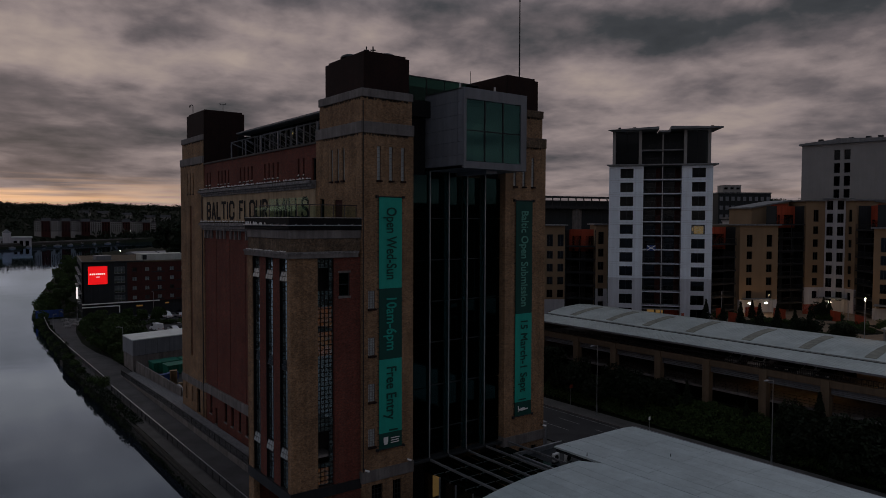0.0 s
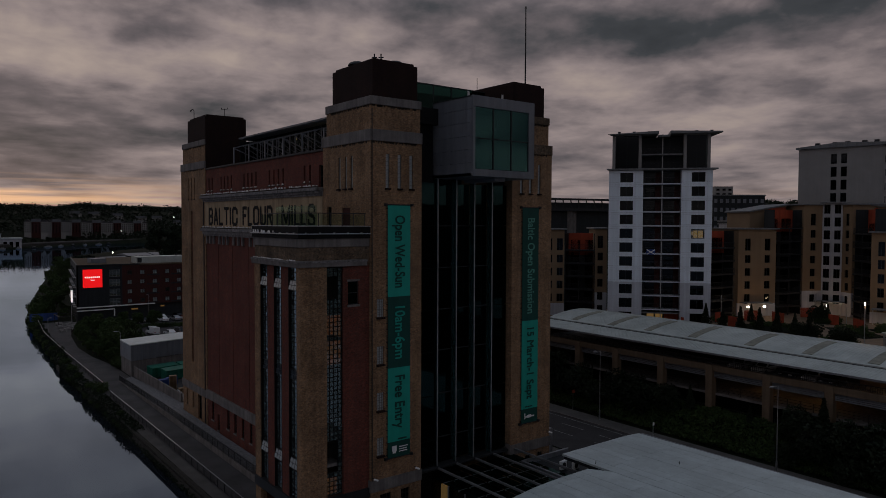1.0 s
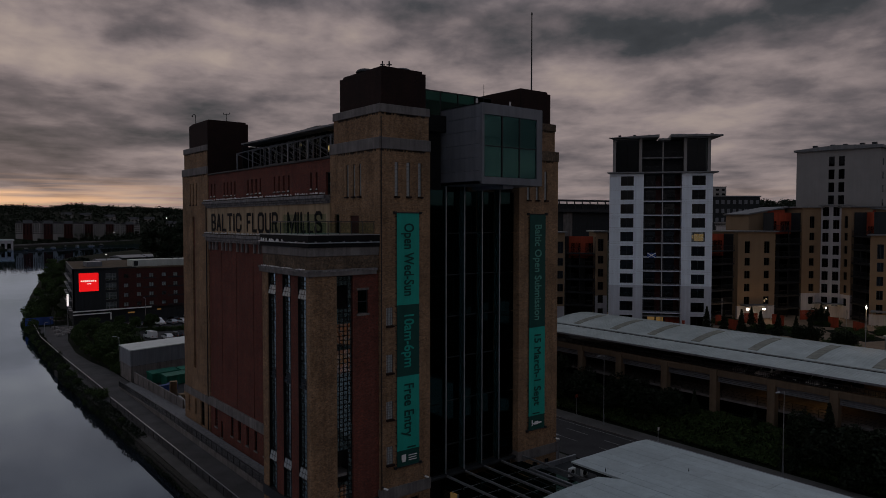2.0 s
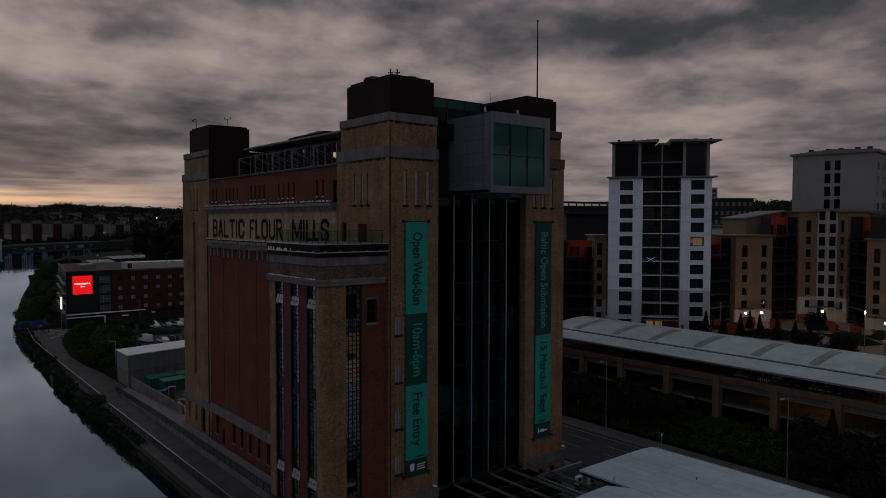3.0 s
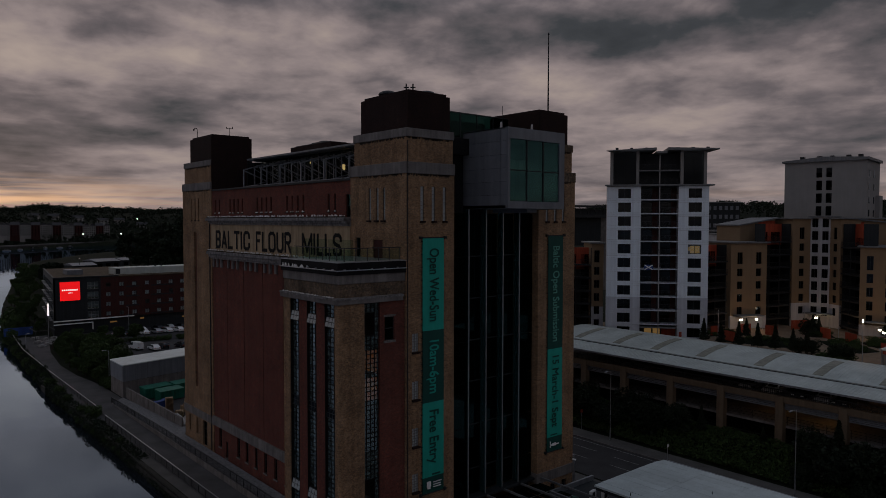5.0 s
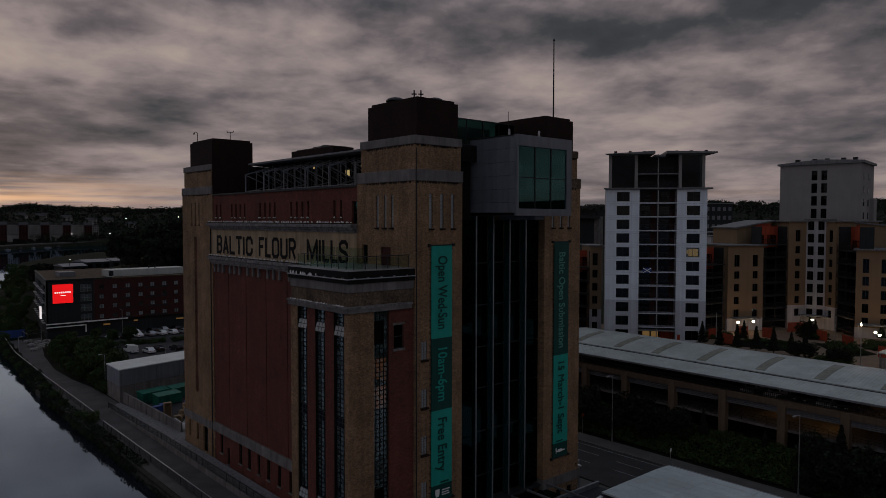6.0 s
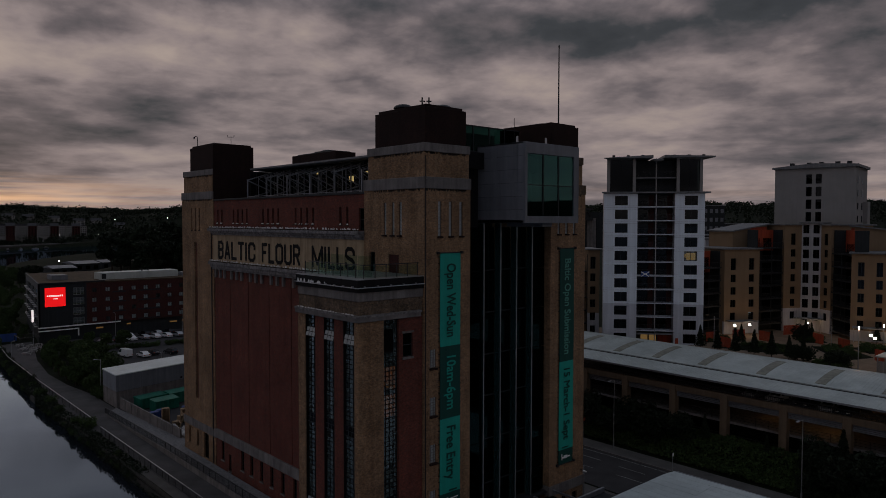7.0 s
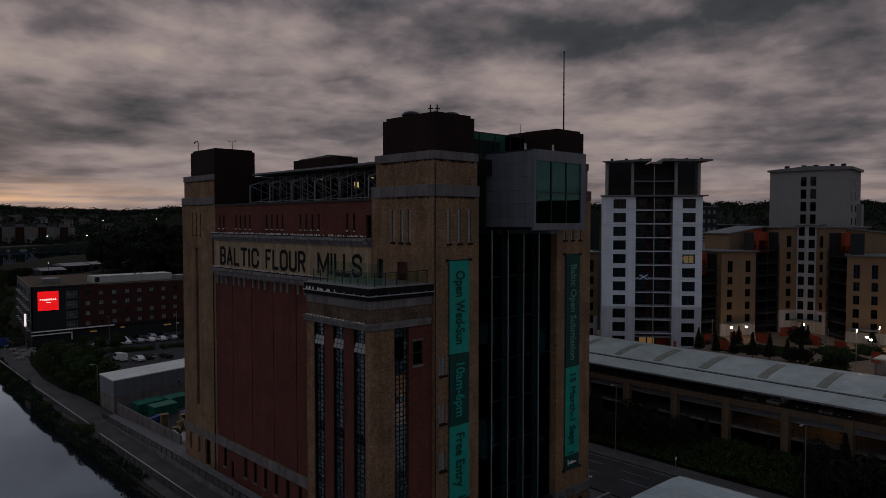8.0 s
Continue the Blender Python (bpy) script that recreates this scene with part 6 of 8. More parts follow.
for x in lx[1:]:
    part("beam", Geo().beam((x, 58.7, 7.12), (x, 44.5, 7.12), 0.16, 0.22), ROOF_EDGE, link_ob, bevel=0.015)
for a, b in zip(lx, lx[1:]):
    for k in range(5):
        y1 = 58.7 - 2.4 * k
        part("pane", Geo().box(a + 0.11, b - 0.11, y1 - 2.36, y1, 6.55, 6.58), GLASS_SCREEN, link_ob).visible_shadow = False
        part("cross_bar", Geo().box(a + 0.1, b - 0.1, y1 - 2.42, y1 - 2.36, 6.45, 6.6), GREY_METAL, link_ob)
part("floor", Geo().box(39.6, 51.8, 44.5, 58.5, 1.9, 2.06), PAVING, link_ob)
for k in range(5):
    y = 57.8 - 2.5 * k
    part("side_pane", Geo().box(40.0, 40.03, y - 2.4, y, 2.1, 6.5), GLASS_CLEAR, link_ob).visible_shadow = False
    part("side_post", Geo().box(39.94, 40.1, y - 2.48, y - 2.4, 2.1, 6.6), GREY_METAL, link_ob)
part("lit_panel", Geo().box(40.15, 41.0, 56.6, 56.7, 4.3, 6.4), ROOM_DIM, link_ob, "dim yellow lit panel inside")


# ---- white apartment tower ----
def repose(ob, m):
    ob.matrix_basis = m
    return ob


def facade_pose(p, q, z):
    return pose(p[0], p[1], z, 0, 0, math.degrees(math.atan2(q[1] - p[1], q[0] - p[0])))


def flat_window(parent, u0, u1, z0, z1, y=0.25, frame_mat=None, room=None, cols=2):
    """A window in a reveal: frame with one mullion, glass, a dark sheet for the dim room behind."""
    g = Geo().wall_x(u0, u1, y, y + 0.07, z0, z1, [(u0 + 0.07 + (u1 - u0 - 0.07) * i / cols, u0 + (u1 - u0 - 0.07) * (i + 1) / cols, z0 + 0.07, z1 - 0.07) for i in range(cols)])
    w = part("window", g, frame_mat or DARK_METAL, parent)
    part("pane", Geo().box(u0 + 0.05, u1 - 0.05, y + 0.03, y + 0.045, z0 + 0.05, z1 - 0.05), GLASS_CLEAR if room else GLASS_DARK, w).visible_shadow = False
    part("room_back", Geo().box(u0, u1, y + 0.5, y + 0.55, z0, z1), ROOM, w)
    if room:
        # two glowing boxes for a lit room; the gap left dark as a half-drawn curtain
        part("lit_wall", Geo().box(u0 + 0.5, u1 - 0.2, y + 0.42, y + 0.47, z0 + 0.12, z1 - 0.3).box(u0 + 0.05, u0 + 0.4, y + 0.42, y + 0.47, z0 + 0.6, z1 - 0.5), room, w)
    return w


def balcony(parent, u0, u1, z, y0, y1, mat=DARK_METAL, slab_mat=ROOF_EDGE):
    b = part("balcony", Geo().box(u0, u1, y0, y1, z - 0.22, z), slab_mat, parent)
    n = max(2, int((u1 - u0) / 0.22))
    d = (u1 - u0 - 0.03) / n
    g = Geo().wall_x(u0, u1, y0 + 0.03, y0 + 0.06, z, z + 1.1, [(u0 + d * i + 0.03, u0 + d * (i + 1), z + 0.06, z + 1.04) for i in range(n)])
    part("railing", g, mat, b)
    return b


wt = thing("apartment_tower", "white-clad apartment tower with dark balconies and a winged roof", "apartment block")
Z0 = 0.0
H_LEDGE, H_TOP = 29.2, 36.5   # above the plaza
storeys = [1.25 + 2.655 * i for i in range(11)]      # middles of the windows
WU = ((2.1, 4.5), (15.1, 17.5))
BAL = (6.35, 13.25)
holes = [(a, b, z - 0.9, z + 0.9) for a, b in WU for z in storeys]
part("wall", Geo().wall_x(0.05, BAL[0], 0.08, 0.6, -0.5, H_LEDGE, holes).wall_x(BAL[1], 18.75, 0.08, 0.6, -0.5, H_LEDGE, holes), STUCCO_WHITE, wt, "pale tower wall")
part("body", Geo().prism([(0.05, 2.6), (18.75, 2.6), (17, 15), (4.5, 15)], -0.5, H_LEDGE).box(0.05, 0.6, 0.6, 2.6, -0.5, H_LEDGE).box(18.2, 18.75, 0.6, 2.6, -0.5, H_LEDGE).box(BAL[0] - 0.3, BAL[0], 0.6, 2.6, -0.5, H_LEDGE).box(BAL[1], BAL[1] + 0.3, 0.6, 2.6, -0.5, H_LEDGE), STUCCO_WHITE, wt)
for i, zc in enumerate(storeys):
    mat = TOWER_WHITE if zc > 7.0 else TOWER_BASE
    lo, hi = zc - 1.33, zc + 1.325
    for (a, b), (u0, u1) in zip(WU, ((0.0, BAL[0]), (BAL[1], 18.8))):
        for p, q, r, s in ((u0, a, zc - 0.9, zc + 0.9), (b, u1, zc - 0.9, zc + 0.9), (u0, u1, zc + 0.9, hi), (u0, u1, lo, zc - 0.9)):
            part("cladding_panel", Geo().box(p + 0.012, q - 0.012, 0, 0.08, r + 0.012, s - 0.012), mat, wt)
        lit = ROOM_LIT if (a > 10 and i == 6) else None
        flat_window(wt, a, b, zc - 0.9, zc + 0.9, 0.22, room=lit)
    z = zc - 1.1
    for a, b in ((BAL[0], 9.72), (9.88, BAL[1])):
        if i > 0:
            balcony(wt, a, b, z, 0.1, 2.5, DARK_METAL, TOWER_BASE)
            part("balcony_door", Geo().box(a + 0.5, b - 0.8, 2.5, 2.58, z, z + 2.1), GLASS_DARK, wt)
            part("balcony_wall", Geo().box(b - 1.0, b, 2.45, 2.58, z, z + 2.2), HOTEL_RED, wt, "dark red end wall")
# near-black sheet puts the balconies' shade into the colour
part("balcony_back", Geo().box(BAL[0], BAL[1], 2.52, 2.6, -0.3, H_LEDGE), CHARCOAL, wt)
part("balcony_post", Geo().box(9.72, 9.88, 0.1, 0.3, -0.3, H_LEDGE), PALE_STEEL, wt)
part("ledge", Geo().prism([(-0.45, -0.6), (19.7, -0.6), (18, 15.3), (4.0, 15.3)], H_LEDGE, H_LEDGE + 0.28), ROOF_EDGE, wt, "thin projecting ledge", 0.03)
part("crown_core", Geo().prism([(1.0, 3.0), (17.9, 3.0), (16.5, 14), (5, 14)], H_LEDGE + 0.28, H_TOP - 0.9), CHARCOAL, wt)
for u0, u1 in ((0.6, 6.0), (13.6, 18.4)):
    part("crown_pier", Geo().box(u0, u0 + 0.55, 0.4, 1.2, H_LEDGE + 0.28, H_TOP - 0.75), STUCCO_GREY, wt)
    part("crown_pier", Geo().box(u1 - 0.55, u1, 0.4, 1.2, H_LEDGE + 0.28, H_TOP - 0.75), STUCCO_GREY, wt)
    for k in range(2):
        w = (u1 - u0 - 1.1) / 2
        part("crown_glass", Geo().box(u0 + 0.57 + w * k, u0 + 0.53 + w * (k + 1), 0.7, 0.76, H_LEDGE + 0.3, H_TOP - 0.8), GLASS_DARK, wt).visible_shadow = False
    part("crown_beam", Geo().box(u0, u1, 0.42, 1.1, H_TOP - 0.75, H_TOP - 0.45), STUCCO_GREY, wt)
for z in (H_LEDGE + 0.3, H_LEDGE + 3.05):
    balcony(wt, 6.05, 13.55, z + 0.02, 0.5, 3.0)
part("crown_post", Geo().box(9.72, 9.92, 0.5, 0.7, H_LEDGE, H_TOP - 0.6), STUCCO_GREY, wt)
for u0, z0, u1, z1 in ((-0.3, H_TOP - 0.55, 9.0, H_TOP - 0.1), (11.1, H_TOP - 0.1, 20.3, H_TOP - 0.35)):
    part("roof_wing", Geo().prism([(u0, -1.2), (u1, -1.2), (min(u1, 18), 14), (max(u0, 4.5), 14)], H_TOP - 0.62, [z0, z1, z1, z0]), ROOF_EDGE, wt, "thin winged roof slab")
    for k in range(3):
        u = u0 + (u1 - u0) * (k + 0.7) / 3.4
        part("roof_vent", Geo().box(u, u + 0.5, 1, 1.5, H_TOP - 0.3, H_TOP + 0.12), DARK_METAL, wt)
part("roof_middle", Geo().box(9.0, 11.1, -0.3, 16, H_TOP - 1.1, H_TOP - 0.75), ROOF_EDGE, wt)
ent = part("entrance", Geo().box(BAL[0], BAL[1], -0.4, 2.5, 2.0, 2.2), ROOF_EDGE, wt, "lit entrance under a canopy")
for u in (7.4, 9.0):
    part("lit_door", Geo().box(u, u + 1.3, 1.6, 1.66, 0.0, 1.9), ROOM_LIT, ent)
part("red_wall", Geo().box(10.6, 13.2, 1.5, 1.6, 0, 2.0).box(13.4, 13.9, -1.6, -1.4, 0, 1.6), RUST_RED, ent)
flag = part("flag", Geo().box(7.1, 8.7, -0.01, 0.02, 13.15, 14.15), BLUE, wt, "blue flag with a white diagonal cross")
part("cross", Geo().beam((7.15, -0.02, 13.2), (8.65, -0.02, 14.1), 0.02, 0.16).beam((7.15, -0.025, 14.1), (8.65, -0.025, 13.2), 0.02, 0.16), WHITE, flag)
repose(wt, facade_pose((106.8, 90.9), (118.85, 76.45), PLAZA))


# ---- crescent of flats ----
def wing(p, q, height, cols, rows, top_z, gap, wall_mat, base_top, tall_first=True, depth=11, eave=0.5, width=1.25, roof=True, label="buff rendered block of flats with dark windows", win_h=1.6, z=PLAZA):
    """One block of flats seen from its front. cols: window middles along the front; top_z: middle of the top row."""
    w = thing("flats", label, "apartment block", group="crescent of flats")
    L = math.hypot(q[0] - p[0], q[1] - p[1])
    holes = []
    for c in cols:
        for r in range(rows):
            zc = top_z - gap * r
            h = win_h * (1.55 if r == 0 and tall_first else 1.0)
            zz = zc + (0.3 if r == 0 and tall_first else 0)
            if zz - h / 2 > 0.3:
                holes.append((c - width / 2, c + width / 2, zz - h / 2, zz + h / 2))
    part("wall", Geo().wall_x(0, L, 0, 0.5, base_top, height, holes), wall_mat, w)
    part("base", Geo().wall_x(0, L, 0, 0.5, -1.0, base_top, holes), STUCCO_WHITE, w, "grey-white rendered base")
    part("body", Geo().box(0, L, 1.2, depth, -1, height - 0.02).box(0, 0.4, 0.5, 1.2, -1, height - 0.02).box(L - 0.4, L, 0.5, 1.2, -1, height - 0.02), wall_mat, w)
    for h in holes:
        flat_window(w, *h, 0.2)
    if roof:
        part("roof", Geo().box(-eave, L + eave, -eave, depth + eave, height, height + 0.3), ROOF_EDGE, w, "thin grey flat roof", 0.03)
    repose(w, facade_pose(p, q, z))
    return w


def recess(p, q, height, rows, top_z, gap, label="dark recessed balconies between the blocks", z=PLAZA, red_top=4.6):
    w = thing("balcony_stack", label, "balconies", group="crescent of flats")
    L = math.hypot(q[0] - p[0], q[1] - p[1])
    # near-black back, sides and slabs carry the recess's shade as colour
    part("back_wall", Geo().box(0, L, 3.0, 3.4, -1, height), CHARCOAL, w, "near-black back wall painted for the recess's shade")
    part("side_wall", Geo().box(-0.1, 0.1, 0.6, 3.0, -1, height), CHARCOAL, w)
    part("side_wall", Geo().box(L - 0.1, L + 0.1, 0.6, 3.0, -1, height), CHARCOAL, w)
    part("top_wall", Geo().box(0.1, L - 0.1, 2.9, 3.0, height - red_top, height), RUST_RED, w, "rust-red upper wall")
    for r in range(rows):
        zb = top_z - gap * r
        if zb < 0.4:
            break
        balcony(w, 0.1, L / 2 - 0.06, zb, 0.1, 2.9, slab_mat=DARK_METAL)
        balcony(w, L / 2 + 0.06, L - 0.1, zb, 0.1, 2.9, slab_mat=DARK_METAL)
        part("balcony_door", Geo().box(0.6, L / 2 - 0.5, 2.9, 2.98, zb, zb + 2.0), GLASS_DARK, w)
        part("balcony_door", Geo().box(L / 2 + 0.5, L - 0.6, 2.9, 2.98, zb, zb + 2.0), GLASS_DARK, w)
    part("post", Geo().tube((L / 2, 0.15, 0), (L / 2, 0.15, top_z), 0.08), DARK_METAL, w)
    repose(w, facade_pose(p, q, z))
    return w


A_L, A_R = (135.1, 80.4), (142.4, 76.3)
C_L, C_R, S_R, D_R = (149.2, 74.0), (153.0, 71.9), (153.8, 68.2), (152.2, 65.6)
B_L, B_R = (146.7, 59.9), (151.4, 44.0)
wing(A_L, A_R, 17.9, (2.13, 6.5), 5, 14.5, 2.68, STUCCO_TAN, 2.7)
recess(A_R, C_L, 22.0, 8, 18.2, 2.72)
wing(C_L, C_R, 23.0, (2.3,), 8, 19.7, 2.71, STUCCO_TAN, 5.0, width=1.2, depth=10)
wing(C_R, S_R, 23.4, (0.86, 2.84), 9, 22.2, 2.70, STUCCO_WHITE, 5.0, tall_first=False, width=1.2, win_h=1.9, label="white rendered strip of flats with paired windows")
wing(S_R, D_R, 23.0, (1.46,), 8, 19.7, 2.71, STUCCO_TAN, 5.0, width=1.1, depth=10)
recess(D_R, B_L, 22.0, 8, 17.2, 2.72)
wing(B_L, B_R, 17.4, (1.7, 4.85, 9.4, 12.6), 5, 14.05, 2.7, STUCCO_TAN, 2.2, width=1.12, win_h=1.8)
# set-back upper storeys with sloping roofs
for p, q, h0, h1 in (((143.2, 82.6), (150.6, 78.4), 21.5, 23.1), ((155.0, 65.9), (164.0, 47.0), 23.1, 20.8)):
    u = thing("flats", "buff set-back upper storey with a sloping grey roof", "apartment block", group="crescent of flats")
    L = math.hypot(q[0] - p[0], q[1] - p[1])
    part("wall", Geo().prism([(0, 0), (L, 0), (L, 9), (0, 9)], -1, [h0, h1, h1, h0]), STUCCO_TAN, u)
    part("roof", Geo().beam((-0.4, 4.5, h0 + 0.16), (L + 0.4, 4.5, h1 + 0.16), 10.0, 0.28), ROOF_EDGE, u, "sloping grey roof")
    part("red_wall", Geo().box(*((L - 4.2, L - 0.2) if h1 > h0 else (0.2, 3.6)), -0.12, -0.02, 17.5, 22.6 if h1 > h0 else 22.4), RUST_RED, u)
    repose(u, facade_pose(p, q, PLAZA))
# grey tower behind
gt = thing("grey_tower", "plain grey rendered tower with two columns of windows", "apartment block")
GL = 17.0
cols_g, rows_g = (7.4, 9.45), 5
holes = [(c - 0.62, c + 0.62, 32.6 - 2.92 * r, 34.8 - 2.92 * r) for c in cols_g for r in range(rows_g)]
part("wall", Geo().wall_x(0, GL, 0, 0.5, -1, 36.2, holes), STUCCO_GREY, gt)
part("body", Geo().box(0, GL, 1.2, 14, -1, 36.2).box(0, 0.4, 0.5, 1.2, -1, 36.2).box(GL - 0.4, GL, 0.5, 1.2, -1, 36.2), STUCCO_GREY, gt)
for h in holes:
    flat_window(gt, *h, 0.2, cols=1)
part("roof", Geo().prism([(-0.5, -0.6), (GL / 2, -0.6), (GL / 2, 14.6), (-0.5, 14.6)], 36.2, [36.6, 37.3, 37.3, 36.6]).prism([(GL / 2, -0.6), (GL + 0.5, -0.6), (GL + 0.5, 14.6), (GL / 2, 14.6)], 36.2, [37.3, 36.8, 36.8, 37.3]), ROOF_EDGE, gt, "shallow grey roof")
for u in (2.5, 6.2, 8.8, 12.2, 14.6):
    part("roof_vent", Geo().box(u, u + 0.9, 3, 4, 36.6, 37.75), DARK_METAL, gt)
for r in range(5):
    z = 32.5 - 2.95 * r
    part("side_window", Geo().box(GL - 0.01, GL + 0.06, 2.0, 3.0, z, z + 1.5), GLASS_DARK, gt)
    part("side_window", Geo().box(GL - 0.01, GL + 0.06, 7.0, 8.0, z, z + 1.5), GLASS_DARK, gt)
part("side_bay", Geo().box(GL, GL + 0.9, 9.5, 13, -1, 28.5).box(-0.7, 0, 3, 6, 25.0, 25.3), STUCCO_GREY, gt)
repose(gt, facade_pose((164.5, 82.7), (166.9, 65.8), PLAZA))
# flats on the other side of the white tower
wing((110.8, 97.4), (112.6, 95.9), 17.9, (1.0,), 6, 15.0, 2.68, STUCCO_TAN, 5.0, width=1.1, depth=8)
recess((107.8, 103.1), (110.6, 97.6), 17.0, 6, 13.6, 2.68)
wing((103.4, 106.4), (107.8, 103.1), 17.7, (2.4, 4.6), 6, 14.4, 2.68, STUCCO_TAN, 2.5, width=1.25, depth=8)
recess((98, 112), (103.4, 106.4), 17.0, 6, 13.6, 2.68)
recess((120.3, 82.8), (134.5, 80.6), 17.6, 6, 14.2, 2.68)

# plaza: paving, beds, red fences, conifers, lamps
solid("plaza", Geo().prism([(105.2, 40), (160, 38), (160, 86), (105.2, 112)], 12.0, 12.76), PLAZA_TAN, "buff paved court between the flats", "paving", kind="structure")
BEDS = ([(118.6, 74.6), (121.9, 58.3), (127.5, 60.2), (130.5, 66.0), (126.5, 72.5)], [(125.0, 52.2), (129.5, 50.6), (136.5, 58.2), (133.0, 62.0), (127.5, 57.5)],
        [(136.0, 65.5), (139.5, 61.5), (143.0, 64.0), (141.0, 67.5)], [(133.0, 52.0), (138.5, 50.0), (141.0, 54.0), (137.0, 56.5)], [(115.6, 56.0), (113.5, 50.5), (117.0, 49.8), (119.5, 55.0)], [(122.5, 77.8), (127.5, 75.2), (130.5, 77.0), (125.0, 79.2)])
bed_rng = random.Random(12)
for outline in BEDS:
    area = sum(p[0] * q[1] - q[0] * p[1] for p, q in zip(outline, outline[1:] + outline[:1]))
    ring = outline if area > 0 else outline[::-1]
    b = thing("planting_bed", "raised planting bed with a pale kerb and low shrubs", "planting bed", group="beds in the court")
    part("soil", Geo().prism(ring, 12.7, 12.9), SOIL, b)
    part("kerb_edge", Geo().prism([(x + 0.0, y) for x, y in ring], 12.6, 12.83), STUCCO_GREY, b)
    cx, cy = sum(p[0] for p in ring) / len(ring), sum(p[1] for p in ring) / len(ring)
    for k in range(16):
        p, q = bed_rng.choice(list(zip(ring, ring[1:] + ring[:1])))
        f, e = bed_rng.random(), bed_rng.uniform(0.2, 0.86)
        x, y = cx + (p[0] + (q[0] - p[0]) * f - cx) * e, cy + (p[1] + (q[1] - p[1]) * f - cy) * e
        plant(hedge[k % 2], x, y, bed_rng.uniform(0.36, 0.75), z=12.85)
for p, q in (((123.0, 78.0), (124.9, 77.4)), ((120.3, 73.8), (119.3, 71.2)), ((133.2, 72.1), (132.4, 69.3)), ((145.4, 70.0), (146.4, 69.0)), ((138.3, 63.8), (136.8, 61.3)), ((135.5, 58.3), (133.5, 55.6)), ((127.2, 49.7), (126.5, 48.0)), ((130.0, 76.0), (132.5, 74.6)), ((143.5, 71.5), (146.5, 70))):
    f = thing("red_fence", "rust-red slatted fence panel", "fence", group="red fences in the court")
    L = math.hypot(q[0] - p[0], q[1] - p[1])
    n = int(L / 0.22)
    for i in range(n):
        part("slat", Geo().box(L * i / n, L * i / n + 0.18, 0, 0.04, 0.05, 2.0), RUST_RED, f)
    part("rail", Geo().box(0, L, 0.04, 0.09, 0.4, 0.5), RUST_RED, f)
    part("rail", Geo().box(0, L, 0.04, 0.09, 1.6, 1.7), RUST_RED, f)
    repose(f, facade_pose(p, q, 12.76))
for x, y, h in ((114.8, 74.9, 4.5), (114.9, 71.6, 4.1), (114.9, 68.3, 4.6), (115.6, 65.2, 4.6), (116.1, 62.4, 4.7), (116.5, 59.6, 4.2), (117.1, 57.5, 4.4), (125.6, 72.2, 3.9), (139.0, 65.4, 4.2), (139.8, 64.6, 3.6), (146.5, 55.0, 3.8)):
    plant(random.choice(slim), x, y, h / 4.6, z=12.76)
yew = [bush(2.6, 3.4, n_, LEAF_DARK, 1800, 0.17, "broad dark clipped evergreen in the court") for n_ in (61, 62)]
for x, y, s_ in ((117.6, 59.0, 0.85), (118.0, 57.2, 0.8), (115.4, 52.4, 0.9), (116.4, 51.2, 0.85), (139.8, 66.6, 1.0)):
    plant(random.choice(yew), x, y, s_, z=12.72)
for p in yew:
    gone(p)
for p, q, u0, u1 in ((A_L, A_R, 0.6, 6.4), (C_R, S_R, -1.0, 4.6), (B_L, B_R, 0.4, 6.0)):
    cn = thing("entrance_canopy", "thin grey canopy on slim posts over an entrance", "canopy", group="entrance canopies")
    part("slab", Geo().box(u0, u1, -2.4, -0.05, 2.75, 2.95), ROOF_EDGE, cn, bevel=0.03)
    for u in (u0 + 0.3, u1 - 0.3):
        part("post", Geo().tube((u, -2.2, 0), (u, -2.2, 2.75), 0.06), PALE_STEEL, cn)
    repose(cn, facade_pose(p, q, 12.76))


def column_lamp(x, y, h=4.6, lit=False):
    c = thing("column_lamp", "slim steel column lamp in the court", "lamp", pose(x, y, 12.76), "column lamps in the court")
    part("column", Geo().tube((0, 0, 0), (0, 0, h), 0.07), PALE_STEEL, c, local=True)
    part("head", Geo().tube((0, 0, h), (0, 0, h + 0.5), 0.09), LAMP if lit else PALE_STEEL, c, local=True)
    if lit:
        d = bpy.data.lights.new("column_lamp_light", "POINT")
        d.energy, d.color, d.shadow_soft_size = 380, (1.0, 0.60, 0.30), 0.2
        new("column_lamp_light", d).matrix_basis = pose(x - 0.3, y - 0.3, 12.76 + h + 0.3)


for x, y, h, lit in ((118.5, 74.1, 5.4, False), (135.7, 59.5, 3.4, False), (116.5, 48.9, 6.5, True), (139.5, 51.9, 4.2, True), (150.2, 71.6, 4.2, False)):
    column_lamp(x, y, h, lit)


def wall_lamp(x, y, z, power=170):
    """A bright bulkhead lamp before a wall of the flats, placed to fit the camera's view."""
    l = thing("wall_lamp", "bright white wall lamp over an entrance", "lamp", pose(x, y, z), "wall lamps of the flats")
    part("bracket", Geo().box(-0.1, 0.5, -0.05, 0.05, 0.05, 0.15), DARK_METAL, l, local=True)
    part("globe", Geo().tube((-0.15, 0, -0.12), (-0.15, 0, 0.2), 0.26, 0.26, 10), LAMP, l, local=True)
    d = bpy.data.lights.new("wall_lamp_light", "POINT")
    d.energy, d.color, d.shadow_soft_size = power, (1.0, 0.60, 0.30), 0.3
    o = new("wall_lamp_light", d)
    o.matrix_basis = pose(x - 1.0, y - 0.9, z - 0.2)


